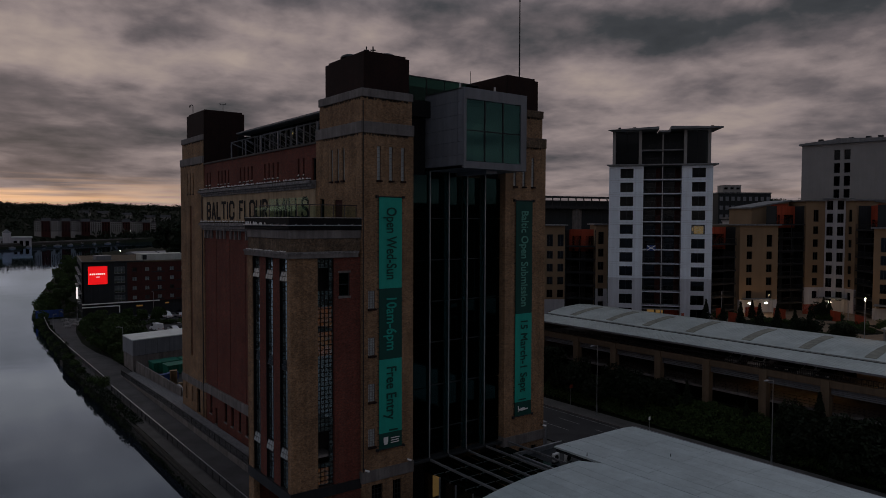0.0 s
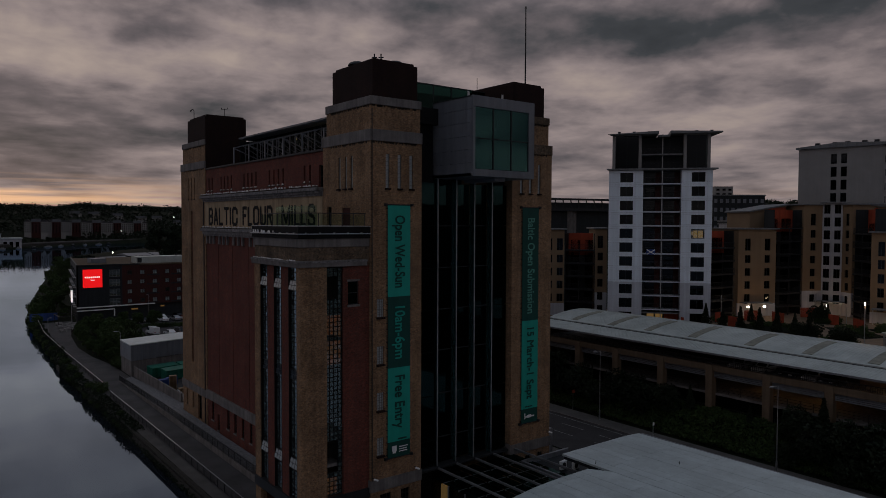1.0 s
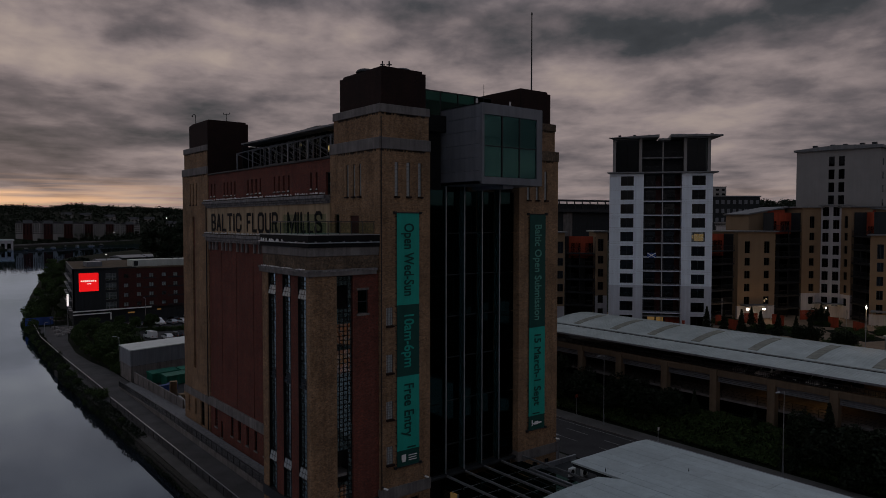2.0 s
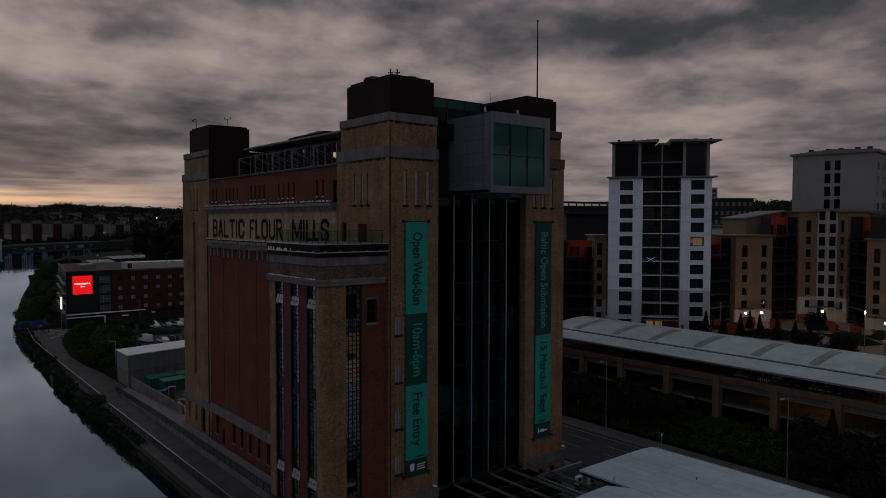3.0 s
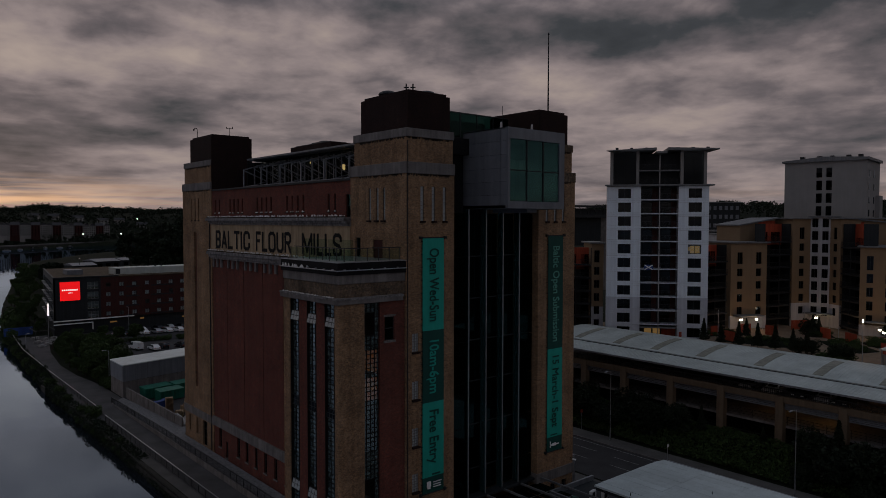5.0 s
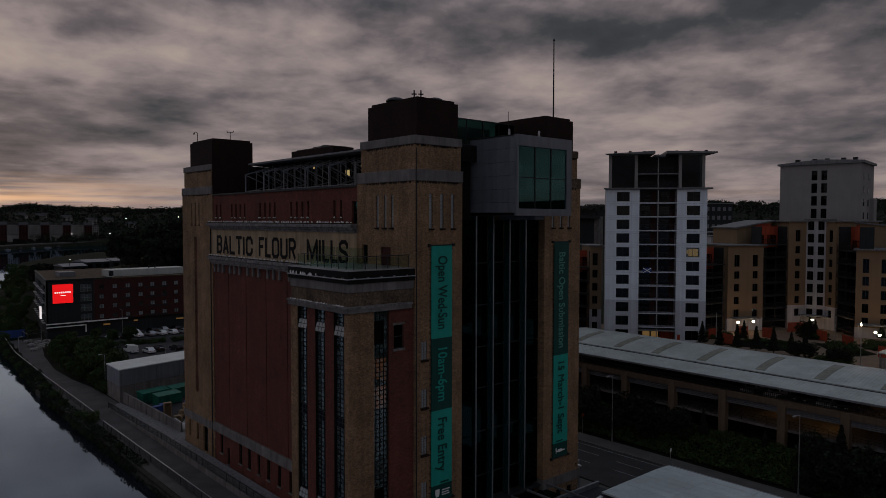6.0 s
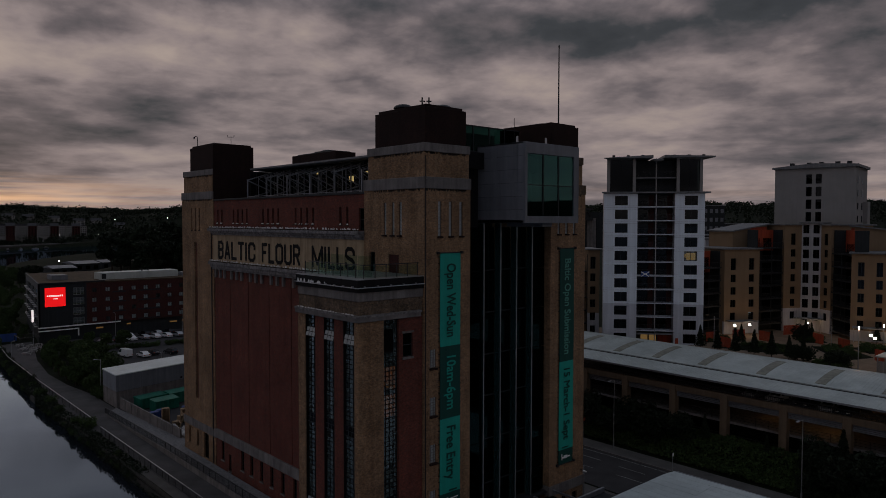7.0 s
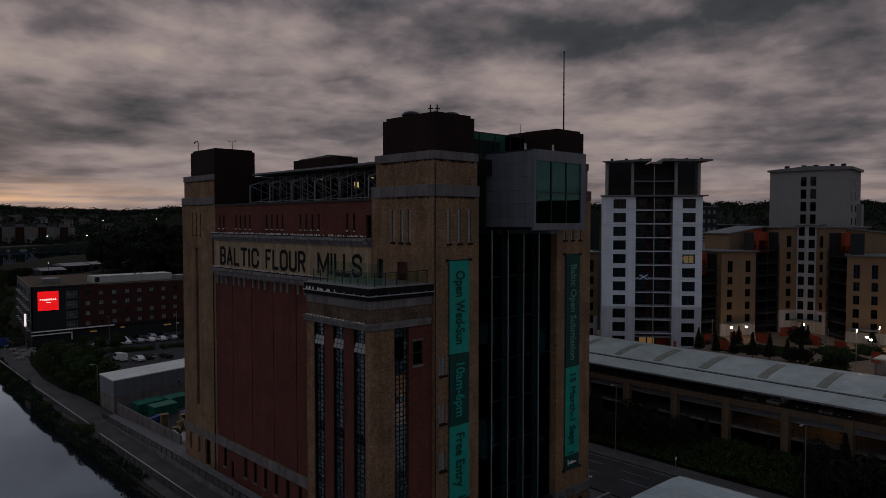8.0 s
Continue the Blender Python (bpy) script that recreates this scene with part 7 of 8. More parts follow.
for x, y, z in ((134.2, 77.5, 15.0), (137.6, 75.9, 15.0), (150.2, 69.2, 14.9), (143.8, 55.2, 14.6), (143.4, 54.4, 14.2)):
    wall_lamp(x, y, z)
shel = thing("bin_shelter", "small pale shelter with a flat roof in the court", "shelter", pose(118.5, 44.5, 12.76))
part("roof", Geo().box(116.4, 121, 42.5, 46.5, 15.2, 15.4), ROOF_SEAM, shel)
for x, y in ((116.7, 42.8), (120.7, 42.8), (116.7, 46.2), (120.7, 46.2)):
    part("post", Geo().box(x - 0.08, x + 0.08, y - 0.08, y + 0.08, 12.7, 15.2), PALE_STEEL, shel)
for i in range(12):
    part("slat", Geo().box(116.7, 116.76, 42.9 + 0.27 * i, 43.1 + 0.27 * i, 12.8, 14.6), PALE_STEEL, shel)
for p in slim + hedge + protos_bush:
    gone(p)


# ---- things on the mill's roof ----
def curved_tube(points, r, mat, parent, name, label=""):
    g = Geo()
    for p, q in zip(points, points[1:]):
        g.tube(p, q, r, r, 6)
    return part(name, g, mat, parent, label)


mast = thing("flagpole", "tall thin dark flagpole on the tower", "flagpole", pose(55.3, 61.0, 47.1))
part("base", Geo().box(54.9, 55.7, 60.6, 61.4, 47.1, 47.45), DARK_METAL, mast, bevel=0.03)
part("pole", Geo().tube((55.3, 61.0, 47.4), (55.3, 61.0, 56.05), 0.09, 0.06), DARK_METAL, mast)
part("cap", Geo().tube((55.3, 61.0, 56.05), (55.3, 61.0, 56.3), 0.12, 0.05), DARK_METAL, mast)
for x, y in ((35.6, 61.6), (36.1, 61.2)):
    a = thing("roof_vent", "small dark cross-shaped vent pipe on the tower", "vent", pose(x, y, 47.3), "vents on the tower")
    part("pipe", Geo().tube((x, y, 47.2), (x, y, 48.2), 0.07), DARK_METAL, a)
    part("cross_arm", Geo().tube((x - 0.2, y + 0.15, 47.85), (x + 0.2, y - 0.15, 47.85), 0.06), DARK_METAL, a)
    part("collar", Geo().tube((x, y, 47.2), (x, y, 47.4), 0.2, 0.12), DARK_METAL, a)


def dome(x, y, z, r, h):
    g = Geo()
    for i in range(5):
        a = math.pi / 2 * i / 5
        b = math.pi / 2 * (i + 1) / 5
        g.tube((x, y, z + h * math.sin(a)), (x, y, z + h * math.sin(b)), r * math.cos(a), max(0.02, r * math.cos(b)), 16)
    return solid("roof_dome", g, DARK_METAL, "low dark domed rooflight on the tower", "rooflight", "domes on the tower")


dome(34.9, 63.6, 47.3, 0.95, 0.42)
dome(37.2, 60.5, 47.1, 0.95, 0.45)
dome(47.0, 95.5, 46.28, 0.9, 0.25)
for x, y, z in ((33.95, 109.3, 47.1), (54.6, 59.3, 43.9)):
    c = thing("cctv_post", "thin post with a hooked camera arm on the roof", "camera post", pose(x, y, z), "camera posts")
    curved_tube([(x, y, z - 0.2), (x, y, z + 1.2), (x - 0.05, y + 0.05, z + 1.4), (x - 0.22, y + 0.15, z + 1.45), (x - 0.38, y + 0.25, z + 1.3)], 0.05, DARK_METAL, c, "pole")
    part("camera", Geo().tube((x - 0.38, y + 0.25, z + 1.3), (x - 0.4, y + 0.26, z + 1.05), 0.12, 0.08), DARK_METAL, c)
c = thing("wind_gauge", "thin pole with a small wind gauge", "wind gauge", pose(36.9, 104.8, 47.1))
part("pole", Geo().tube((36.9, 104.8, 47), (36.9, 104.8, 48.4), 0.035, sides=6), DARK_METAL, c)
part("arm", Geo().tube((36.6, 105.1, 48.3), (37.2, 104.5, 48.3), 0.03, sides=6).tube((36.6, 105.1, 48.3), (36.55, 105.15, 48.55), 0.05, sides=6).tube((37.2, 104.5, 48.3), (37.22, 104.48, 48.55), 0.05, sides=6), DARK_METAL, c)
c = thing("aerial", "short thin roof aerial", "aerial", pose(49.0, 62.0, 46.0))
tagged(c, "short thin dark aerial on the roof")
part("rod", Geo().tube((49.0, 62.0, 43.9), (49.0, 62.0, 47.6), 0.04, 0.03, 6), DARK_METAL, c)
for x, y, h in ((42.8, 56.0, 0.75), (47.7, 56.5, 1.0)):
    c = thing("roof_fitting", "small pale fitting on the viewing box", "roof fitting", pose(x, y, 43.9))
    part("body", Geo().tube((x, y, 43.88), (x, y, 43.9 + h), 0.14, 0.1), PALE_STEEL, c)
for x, y, z in ((38.3, 58.4, 8.0), (33.5, 58.35, 7.9), (56.8, 58.35, 8.2)):
    c = thing("cctv_camera", "white security camera on the brick wall", "camera", pose(x, y, z), "wall cameras")
    part("bracket", Geo().tube((x, 58.6, z), (x, y - 0.15, z), 0.04, sides=6), DARK_METAL, c)
    part("housing", Geo().tube((x - 0.1, y - 0.15, z - 0.02), (x + 0.25, y - 0.35, z - 0.15), 0.09), WHITE, c)
kiosk = thing("service_lean_to", "grey panelled lean-to against the mill", "lean-to", pose(58, 60, ROAD_Z))
part("body", Geo().box(57.25, 58.6, 59.4, 62.5, 3.4, 8.0), GREY_METAL, kiosk)
part("door", Geo().box(58.58, 58.64, 60.2, 61.2, 3.5, 5.6), CHARCOAL, kiosk)


# ---- cars ----
def car(paint, label, estate=False, van=False):
    """A parked car facing +x: shaped body, glass, wheels, lights."""
    c = thing("car", label, "van" if van else "car")
    if van:
        prof = [(-2.4, 0.35), (2.4, 0.35), (2.45, 0.9), (1.75, 1.15), (1.25, 2.05), (-2.4, 2.1)]
        glass_p = [(1.2, 1.2), (1.72, 1.2), (1.28, 1.95), (0.4, 1.95), (0.4, 1.2)]
    else:
        rear = -1.9 if estate else -1.35
        prof = [(-2.15, 0.32), (2.1, 0.32), (2.18, 0.62), (2.0, 0.82), (0.95, 0.98), (0.3, 1.46), (rear + 0.25, 1.48), (-1.85 if not estate else -2.1, 1.0), (-2.2, 0.9)]
        glass_p = [(0.85, 1.0), (0.28, 1.4), (rear + 0.28, 1.42), (-1.72 if not estate else -1.98, 1.02)]
    def slab(p, w0, w1, y_in=0.0):
        g = Geo()
        k = len(p)
        top = max(z for _, z in p)
        half = [w0 - (w0 - w1) * max(0.0, (z - 0.9) / (top - 0.9)) for _, z in p]
        g.v = [(x, -h, z) for (x, z), h in zip(p, half)] + [(x, h, z) for (x, z), h in zip(p, half)]
        g.f = [tuple(range(k)), tuple(reversed(range(k, 2 * k)))] + [(i, k + i, k + (i + 1) % k, (i + 1) % k) for i in range(k)]
        return g
    body = part("body", slab(prof, 0.88, 0.68), paint, c, bevel=0.05, local=True)
    part("side_glass", slab(glass_p, 0.895, 0.70), GLASS_DARK, c, local=True)
    if not van:
        part("windscreen", Geo().beam((0.98, 0, 1.0), (0.33, 0, 1.45), 1.2, 0.03), GLASS_DARK, c, local=True)
    for x in (-1.35, 1.35):
        for y in (-0.8, 0.8):
            w = part("wheel", Geo().tube((x, y - 0.1, 0.32), (x, y + 0.1, 0.32), 0.32, 0.32, 14), TYRE, c, local=True)
            part("rim", Geo().tube((x, y - 0.112, 0.32), (x, y + 0.112, 0.32), 0.19, 0.19, 10), GREY_METAL, w, local=True)
    for y in (-0.62, 0.62):
        part("headlight", Geo().box(2.08 if not van else 2.36, 2.17 if not van else 2.45, y - 0.2, y + 0.2, 0.62, 0.74), WHITE, c, local=True)
        part("tail_light", Geo().box(-2.22 if not van else -2.43, -2.14 if not van else -2.36, y - 0.16, y + 0.16, 0.7, 0.88), RUST_RED, c, local=True)
    return c


PAINT_W = surface("white_car_paint", (0.7, 0.7, 0.7), 0.25, var=0.05, streak=0.0, bump=0)
PAINT_D = surface("dark_car_paint", (0.02, 0.022, 0.027), 0.25, var=0.05, streak=0.0, bump=0)
PAINT_S = surface("silver_car_paint", (0.42, 0.43, 0.45), 0.3, 0.5, var=0.05, streak=0.0, bump=0)
PAINT_R = surface("dark_red_car_paint", (0.16, 0.015, 0.015), 0.25, var=0.05, streak=0.0, bump=0)
cars = {"w": car(PAINT_W, "white hatchback parked in the open lot"), "d": car(PAINT_D, "dark estate car parked in the lot", True), "s": car(PAINT_S, "silver hatchback parked in a row"), "r": car(PAINT_R, "dark red car parked in a row"), "v": car(PAINT_W, "white panel van parked in the lot", van=True)}
lot = ((51.3, 196.0, "v", 100), (54.6, 192.6, "w", 95), (57.4, 194.2, "d", 98), (61.5, 192.5, "d", 100), (72.5, 196, "d", 80),
       (60.6, 219.8, "w", 100), (64.2, 219.6, "s", 97), (67.2, 219.4, "w", 100), (70.4, 219.0, "w", 100), (73.6, 218.7, "s", 98), (77, 218.4, "d", 100), (80.5, 218, "r", 100),
       (61.8, 225.6, "w", 96), (66.5, 226, "d", 100), (70.0, 225.4, "s", 95), (73.4, 225.5, "d", 100), (56.4, 221.5, "d", 60), (53.5, 219.5, "s", 20), (50.5, 216, "d", 25), (84, 225, "s", 100))
solid("car_lot", Geo().prism([(47, 155), (90, 155), (95, 238.5), (45, 238.5), (44, 205)], 1.5, 2.05), ASPHALT, "dark asphalt parking lot", "parking lot", kind="structure")
for x, y, k, a in lot:
    copy_thing(cars[k], pose(x, y, 2.05, 0, 0, a))["group"] = "cars in the lot"
for x, y, k, a in ((87.5, 43.2, "s", 92), (87.6, 46.0, "d", 90), (87.5, 49.6, "w", 88), (87.4, 41.0, "d", 90), (87.5, 52.8, "s", 90)):
    copy_thing(cars[k], pose(x + 0.6, y, 12.4, 0, 0, 180 + (a - 90)))["group"] = "cars on the upper deck"
for k in cars.values():
    gone(k)


# ---- store shed and yard beside the mill ----
shed = thing("store_shed", "grey panelled shed with a pale flat roof", "shed", pose(43, 149.5, QUAY))
SX0, SX1, SY0, SY1 = 33.5, 60.0, 145.6, 153.4
part("lower_wall", Geo().box(SX0 + 0.06, SX1, SY0 + 0.06, SY1 - 0.06, 1.9, 5.0), CONCRETE, shed, "grey concrete block wall")
for i in range(11):
    x0, x1 = SX0 + (SX1 - SX0) * i / 11, SX0 + (SX1 - SX0) * (i + 1) / 11
    part("wall_panel", Geo().box(x0 + 0.015, x1 - 0.015, SY0, SY0 + 0.1, 5.05, 8.0), PANEL, shed)
for i in range(3):
    y0, y1 = SY0 + 0.1 + (SY1 - SY0 - 0.1) * i / 3, SY0 + 0.1 + (SY1 - SY0 - 0.1) * (i + 1) / 3
    part("wall_panel", Geo().box(SX0, SX0 + 0.1, y0 + 0.015, y1 - 0.015, 5.05, 8.0), PANEL, shed)
part("core", Geo().box(SX0 + 0.1, SX1, SY0 + 0.1, SY1, 5.0, 8.0), CHARCOAL, shed)
part("roof", Geo().box(SX0 - 0.1, SX1, SY0 - 0.1, SY1 + 0.1, 8.0, 8.2), ROOF_WHITE, shed, "pale grey flat roof", 0.02)
part("wall_light", Geo().box(46.4, 46.8, SY0 - 0.15, SY0 - 0.01, 5.3, 5.6), BLACK, shed)
# its long side is sheared askew to fit the camera's view
for o in shed.children:
    for v in o.data.vertices:
        v.co.y += 0.205 * (v.co.x - SX0)
solid("yard", Geo().box(33.8, 58, 114.5, 145.5, 1.5, 2.1), ASPHALT, "dark asphalt service yard", "yard", kind="structure")
wall_y = thing("yard_wall", "stained concrete wall round the service yard", "wall", pose(34, 130, QUAY))
for i in range(9):
    y = 145.0 - 3.0 * i
    part("wall_bay", Geo().box(33.9 + 0.05 * i, 34.15 + 0.05 * i, y - 2.98, y, 1.9, 4.1), CONCRETE, wall_y, bevel=0.02)


def skip(x, y, turn, l=5.2, h=2.2, w=2.2):
    s = thing("waste_container", "green steel waste container in the yard", "container", pose(x, y, 2.1, 0, 0, turn), "green containers")
    part("tub", Geo().prism([(-l / 2, -w / 2), (l / 2, -w / 2), (l / 2, w / 2), (-l / 2, w / 2)], 0.1, h), GREEN_SKIP, s, bevel=0.04, local=True)
    part("lid", Geo().prism([(-l / 2 - 0.05, -w / 2 - 0.05), (l / 2 + 0.05, -w / 2 - 0.05), (l / 2 + 0.05, w / 2 + 0.05), (-l / 2 - 0.05, w / 2 + 0.05)], h, [h + 0.1, h + 0.1, h + 0.35, h + 0.35]), GREEN_SKIP, s, local=True)
    for k in range(6):
        u = -l / 2 + l * (k + 0.5) / 6
        part("rib", Geo().box(u - 0.06, u + 0.06, -w / 2 - 0.06, -w / 2 + 0.0, 0.15, h - 0.05), GREEN_SKIP, s, local=True)
    for sx in (-1, 1):
        part("runner", Geo().box(sx * l * 0.35 - 0.1, sx * l * 0.35 + 0.1, -w / 2, w / 2, 0, 0.1), DARK_METAL, s, local=True)
    return s


skip(38.6, 142.6, 12, 5.4, 1.9)
skip(39.8, 139.0, 10, 4.6, 1.8)
skip(43.6, 142.6, 12, 4.4, 2.0)
for i in range(14):
    x, y = random.uniform(35.6, 40.5), random.uniform(117.5, 124.5)
    s = random.uniform(0.7, 1.1)
    sack = thing("rubble_sack", "bulging white rubble sack in the yard", "sack", pose(x, y, 2.1, 0, 0, random.uniform(0, 90)), "white sacks")
    g = Geo()
    for k in range(4):
        z0, z1 = 0.25 * k * s, 0.25 * (k + 1) * s
        r0, r1 = [(0.5, 0.58, 0.6, 0.5, 0.28)[j] * s for j in (k, k + 1)]
        g.tube((0, 0, z0), (random.uniform(-0.04, 0.04), 0, z1), r0, r1, 9)
    part("bag", g, WHITE, sack, local=True)
    part("neck", Geo().tube((0, 0, s * 0.98), (0.05, 0.03, s * 1.15), 0.12, 0.2, 7), WHITE, sack, local=True)
for x, y, h in ((36.6, 130, 2.6), (38.8, 128.6, 1.2), (37.2, 126.8, 0.9), (40.5, 131.5, 1.6)):
    pal = thing("pallet_stack", "stack of pale wooden pallets", "pallets", pose(x, y, 2.1, 0, 0, random.uniform(-20, 20)), "pallet stacks")
    for k in range(int(h / 0.15)):
        part("pallet", Geo().box(-0.6, 0.6, -0.5, 0.5, 0.15 * k + 0.1, 0.15 * k + 0.14).box(-0.6, -0.5, -0.5, 0.5, 0.15 * k, 0.15 * k + 0.1).box(0.5, 0.6, -0.5, 0.5, 0.15 * k, 0.15 * k + 0.1), TIMBER, pal, local=True)
frame_t = thing("timber_frame", "leaning timber trestle frame in the yard", "timber frame", pose(37.6, 123.8, 2.1))
for p, q in (((36.6, 124.4, 2.1), (37.4, 124.0, 4.6)), ((38.4, 123.2, 2.1), (37.4, 124.0, 4.6)), ((36.9, 126.2, 2.1), (37.7, 125.8, 4.6)), ((38.7, 125.0, 2.1), (37.7, 125.8, 4.6)), ((37.4, 124.0, 4.6), (37.7, 125.8, 4.6)), ((36.9, 124.2, 3.2), (37.2, 126.0, 3.2))):
    part("rail", Geo().beam(p, q, 0.14), TIMBER, frame_t)
for x, y, w, m, nm in ((36.0, 133.8, 1.6, BLUE, "blue plastic crate stack"), (37.8, 134.6, 1.8, BLUE, "blue plastic tank in the yard"), (41.8, 134.0, 1.5, BLUE, "blue folded tarpaulin bundle"), (40.0, 127.0, 1.6, CHARCOAL, "dark wrapped goods pile"), (42.5, 129.0, 2.2, CHARCOAL, "dark covered machine in the yard"), (36.2, 119.0, 1.2, GREY_METAL, "grey metal bin by the wall")):
    g = thing("yard_box", nm if len(nm.split()) > 3 else nm + " in yard", "crate", pose(x, y, 2.1, 0, 0, random.uniform(-15, 15)), "boxes in the yard")
    part("body", Geo().prism([(-w / 2, -0.5), (w / 2, -0.5), (w / 2, 0.5), (-w / 2, 0.5)], 0, [1.0, 1.15, 1.2, 1.0]), m, g, bevel=0.06, local=True)
    part("cover", Geo().box(-w / 2 - 0.03, w / 2 + 0.03, -0.53, 0.53, 1.2, 1.26), m, g, local=True)


# picnic tables by the hotel
def picnic_table(x, y, a):
    t = thing("picnic_table", "weathered pale picnic table with two benches", "table", pose(x, y, 2.05, 0, 0, a), "picnic tables")
    for k in range(5):
        part("plank", Geo().box(-0.9, 0.9, -0.36 + 0.15 * k, -0.23 + 0.15 * k, 0.71, 0.75), WEATHERED, t, local=True)
    for s in (-1, 1):
        part("bench", Geo().box(-0.9, 0.9, s * 0.72 - 0.13, s * 0.72 + 0.13, 0.42, 0.46), WEATHERED, t, local=True)
        for x2 in (-0.65, 0.65):
            part("leg", Geo().beam((x2, s * 0.65, 0), (x2, s * 0.2, 0.71), 0.09), WEATHERED, t, local=True)
    for x2 in (-0.65, 0.65):
        part("cross_rail", Geo().box(x2 - 0.03, x2 + 0.03, -0.8, 0.8, 0.36, 0.42), WEATHERED, t, local=True)


for x, y, a in ((34.6, 229.5, 20), (36.4, 226.5, 12), (33.9, 222.5, 30), (36.0, 221.0, 18), (33.2, 214.8, 15), (37.6, 222.5, 8), (38.6, 227, 14), (35.2, 217.5, 20), (38.0, 218.0, 25)):
    picnic_table(x, y, a)
frame_p = thing("pergola", "dark steel pergola frame over the tables", "pergola", pose(37, 230, 2.05))
for x, y in ((34.0, 226), (38.8, 226), (34.0, 233), (38.8, 233)):
    part("post", Geo().box(x - 0.07, x + 0.07, y - 0.07, y + 0.07, 2.0, 4.8), DARK_METAL, frame_p)
for p, q in (((34, 226), (38.8, 226)), ((34, 233), (38.8, 233)), ((34, 226), (34, 233)), ((38.8, 226), (38.8, 233))):
    part("beam", Geo().beam((*p, 4.8), (*q, 4.8), 0.14), DARK_METAL, frame_p)
hoard = thing("hoarding", "dark blue hoarding across the quay", "hoarding", pose(32, 241, 2))
for i in range(6):
    part("board", Geo().box(28.8 + 1.22 * i, 30.0 + 1.22 * i, 241, 241.06, 2, 4.3), BLUE, hoard)

# ---- hotel ----
hotel = thing("hotel", "five-storey dark brick hotel with a brown sedum roof", "hotel", pose(60, 250, QUAY))
HY, HX0, HX1, HT = 240.5, 41.7, 96.0, 17.85
lean = lambda y: (y - HY) * 0.142
rows_h = (15.3, 12.3, 9.3, 6.3)
bay_holes = [(51.0, 54.1, z - 1.1, z + 1.1) for z in rows_h]
part("end_wall", Geo().wall_x(HX0, 54.75, HY, HY + 0.5, 5.2, HT, bay_holes), CHARCOAL, hotel, "charcoal panelled wall")
for h in bay_holes:
    w = window_set("bay_window", "x", HY + 0.15, *h[:2], *h[2:], 3, 2, GREY_METAL, GLASS_CLEAR, hotel, 0.12, 0.1, "broad pale-framed window", 0.5)
    part("curtain", Geo().box(h[0], h[1], HY + 0.32, HY + 0.36, h[2] + 0.5, h[3]), PANEL, w)
xs_h = (57.0, 60.85, 64.7, 68.6, 72.3, 76.1, 79.9, 83.65, 87.4, 91.2)
small = [(x - 0.68, x + 0.68, z - 0.65, z + 0.65) for x in xs_h for z in rows_h]
part("front_wall", Geo().wall_x(54.75, HX1, HY + 0.1, HY + 0.6, 5.0, HT, small), HOTEL_RED, hotel, "dark red brick wall")
for i, h in enumerate(small):
    w = window_set("window", "x", HY + 0.25, *h[:2], *h[2:], 2, 1, DARK_METAL, GLASS_CLEAR, hotel, 0.09, 0.08)
    # pale sheets for curtains and for the sky mirrored in the panes
    part("curtain", Geo().box(h[0], h[1], HY + 0.38, HY + 0.42, h[2], h[3]), STUCCO_WHITE if i % 7 else ROOM, w)
for z in rows_h:
    for a, b in ((62.2, 66.2), (69.8, 77.0)):
        part("dark_spandrel", Geo().box(a, b, HY + 0.06, HY + 0.1, z - 1.1, z - 0.7), CHARCOAL, hotel)
part("ground_storey", Geo().box(HX0 + 0.4, HX1, HY + 1.0, HY + 1.3, -1.0, 5.2), CHARCOAL, hotel, "dark glazed ground storey")
part("white_band", Geo().box(HX0 - 0.05, 64.5, HY - 0.15, HY + 0.2, 4.85, 5.2).box(HX0 - 0.05, 52.5, HY - 0.15, HY + 0.2, 3.9, 4.2).box(52.2, 52.5, HY - 0.15, HY + 0.2, 1.9, 4.2), WHITE, hotel, "white band stepping round the corner")
part("side_wall", Geo().prism([(HX0, HY), (HX0 + 0.5, HY), (HX0 + 0.5 + lean(290), 290), (HX0 + lean(290), 290)], -1.0, HT), CHARCOAL, hotel)
for k in range(8):
    y = HY + 3 + 5.6 * k
    for z in rows_h:
        x = HX0 + lean(y)
        b = part("side_balcony", Geo().prism([(x - 0.8, y), (x, y), (x + 0.3, y + 2.6), (x - 0.5, y + 2.6)], z - 1.3, z - 1.12), GREY_METAL, hotel)
        part("side_window", Geo().prism([(x - 0.06, y + 0.2), (x + 0.02, y + 0.2), (x + 0.35, y + 2.4), (x + 0.27, y + 2.4)], z - 0.9, z + 0.9), GLASS_DARK, b)
part("left_roof", Geo().prism([(HX0, HY), (66, HY), (66 + lean(291), 291), (HX0 + lean(291), 291)], HT - 0.3, HT), SEDUM, hotel, "brown planted roof")
part("parapet", Geo().prism([(HX0 - 0.1, HY - 0.1), (HX0 + 0.35, HY - 0.1), (HX0 + 0.35 + lean(291), 291), (HX0 - 0.1 + lean(291), 291)], HT - 0.1, HT + 0.3), CHARCOAL, hotel)
part("parapet", Geo().box(HX0 + 0.35, 60, HY - 0.1, HY + 0.3, HT - 0.1, HT + 0.3), CHARCOAL, hotel)
part("right_roof", Geo().box(66, HX1, HY, 262, HT - 0.3, HT - 0.02), SEDUM, hotel)
part("back_block", Geo().box(66, HX1, 255, 262, 1.9, HT - 0.3).box(HX1 - 0.4, HX1, HY, 262, 1.9, HT - 0.3).prism([(66, 262), (66.4, 262), (66.4 + lean(280), 290), (66 + lean(280), 290)], 1.9, HT - 0.3), HOTEL_RED, hotel)
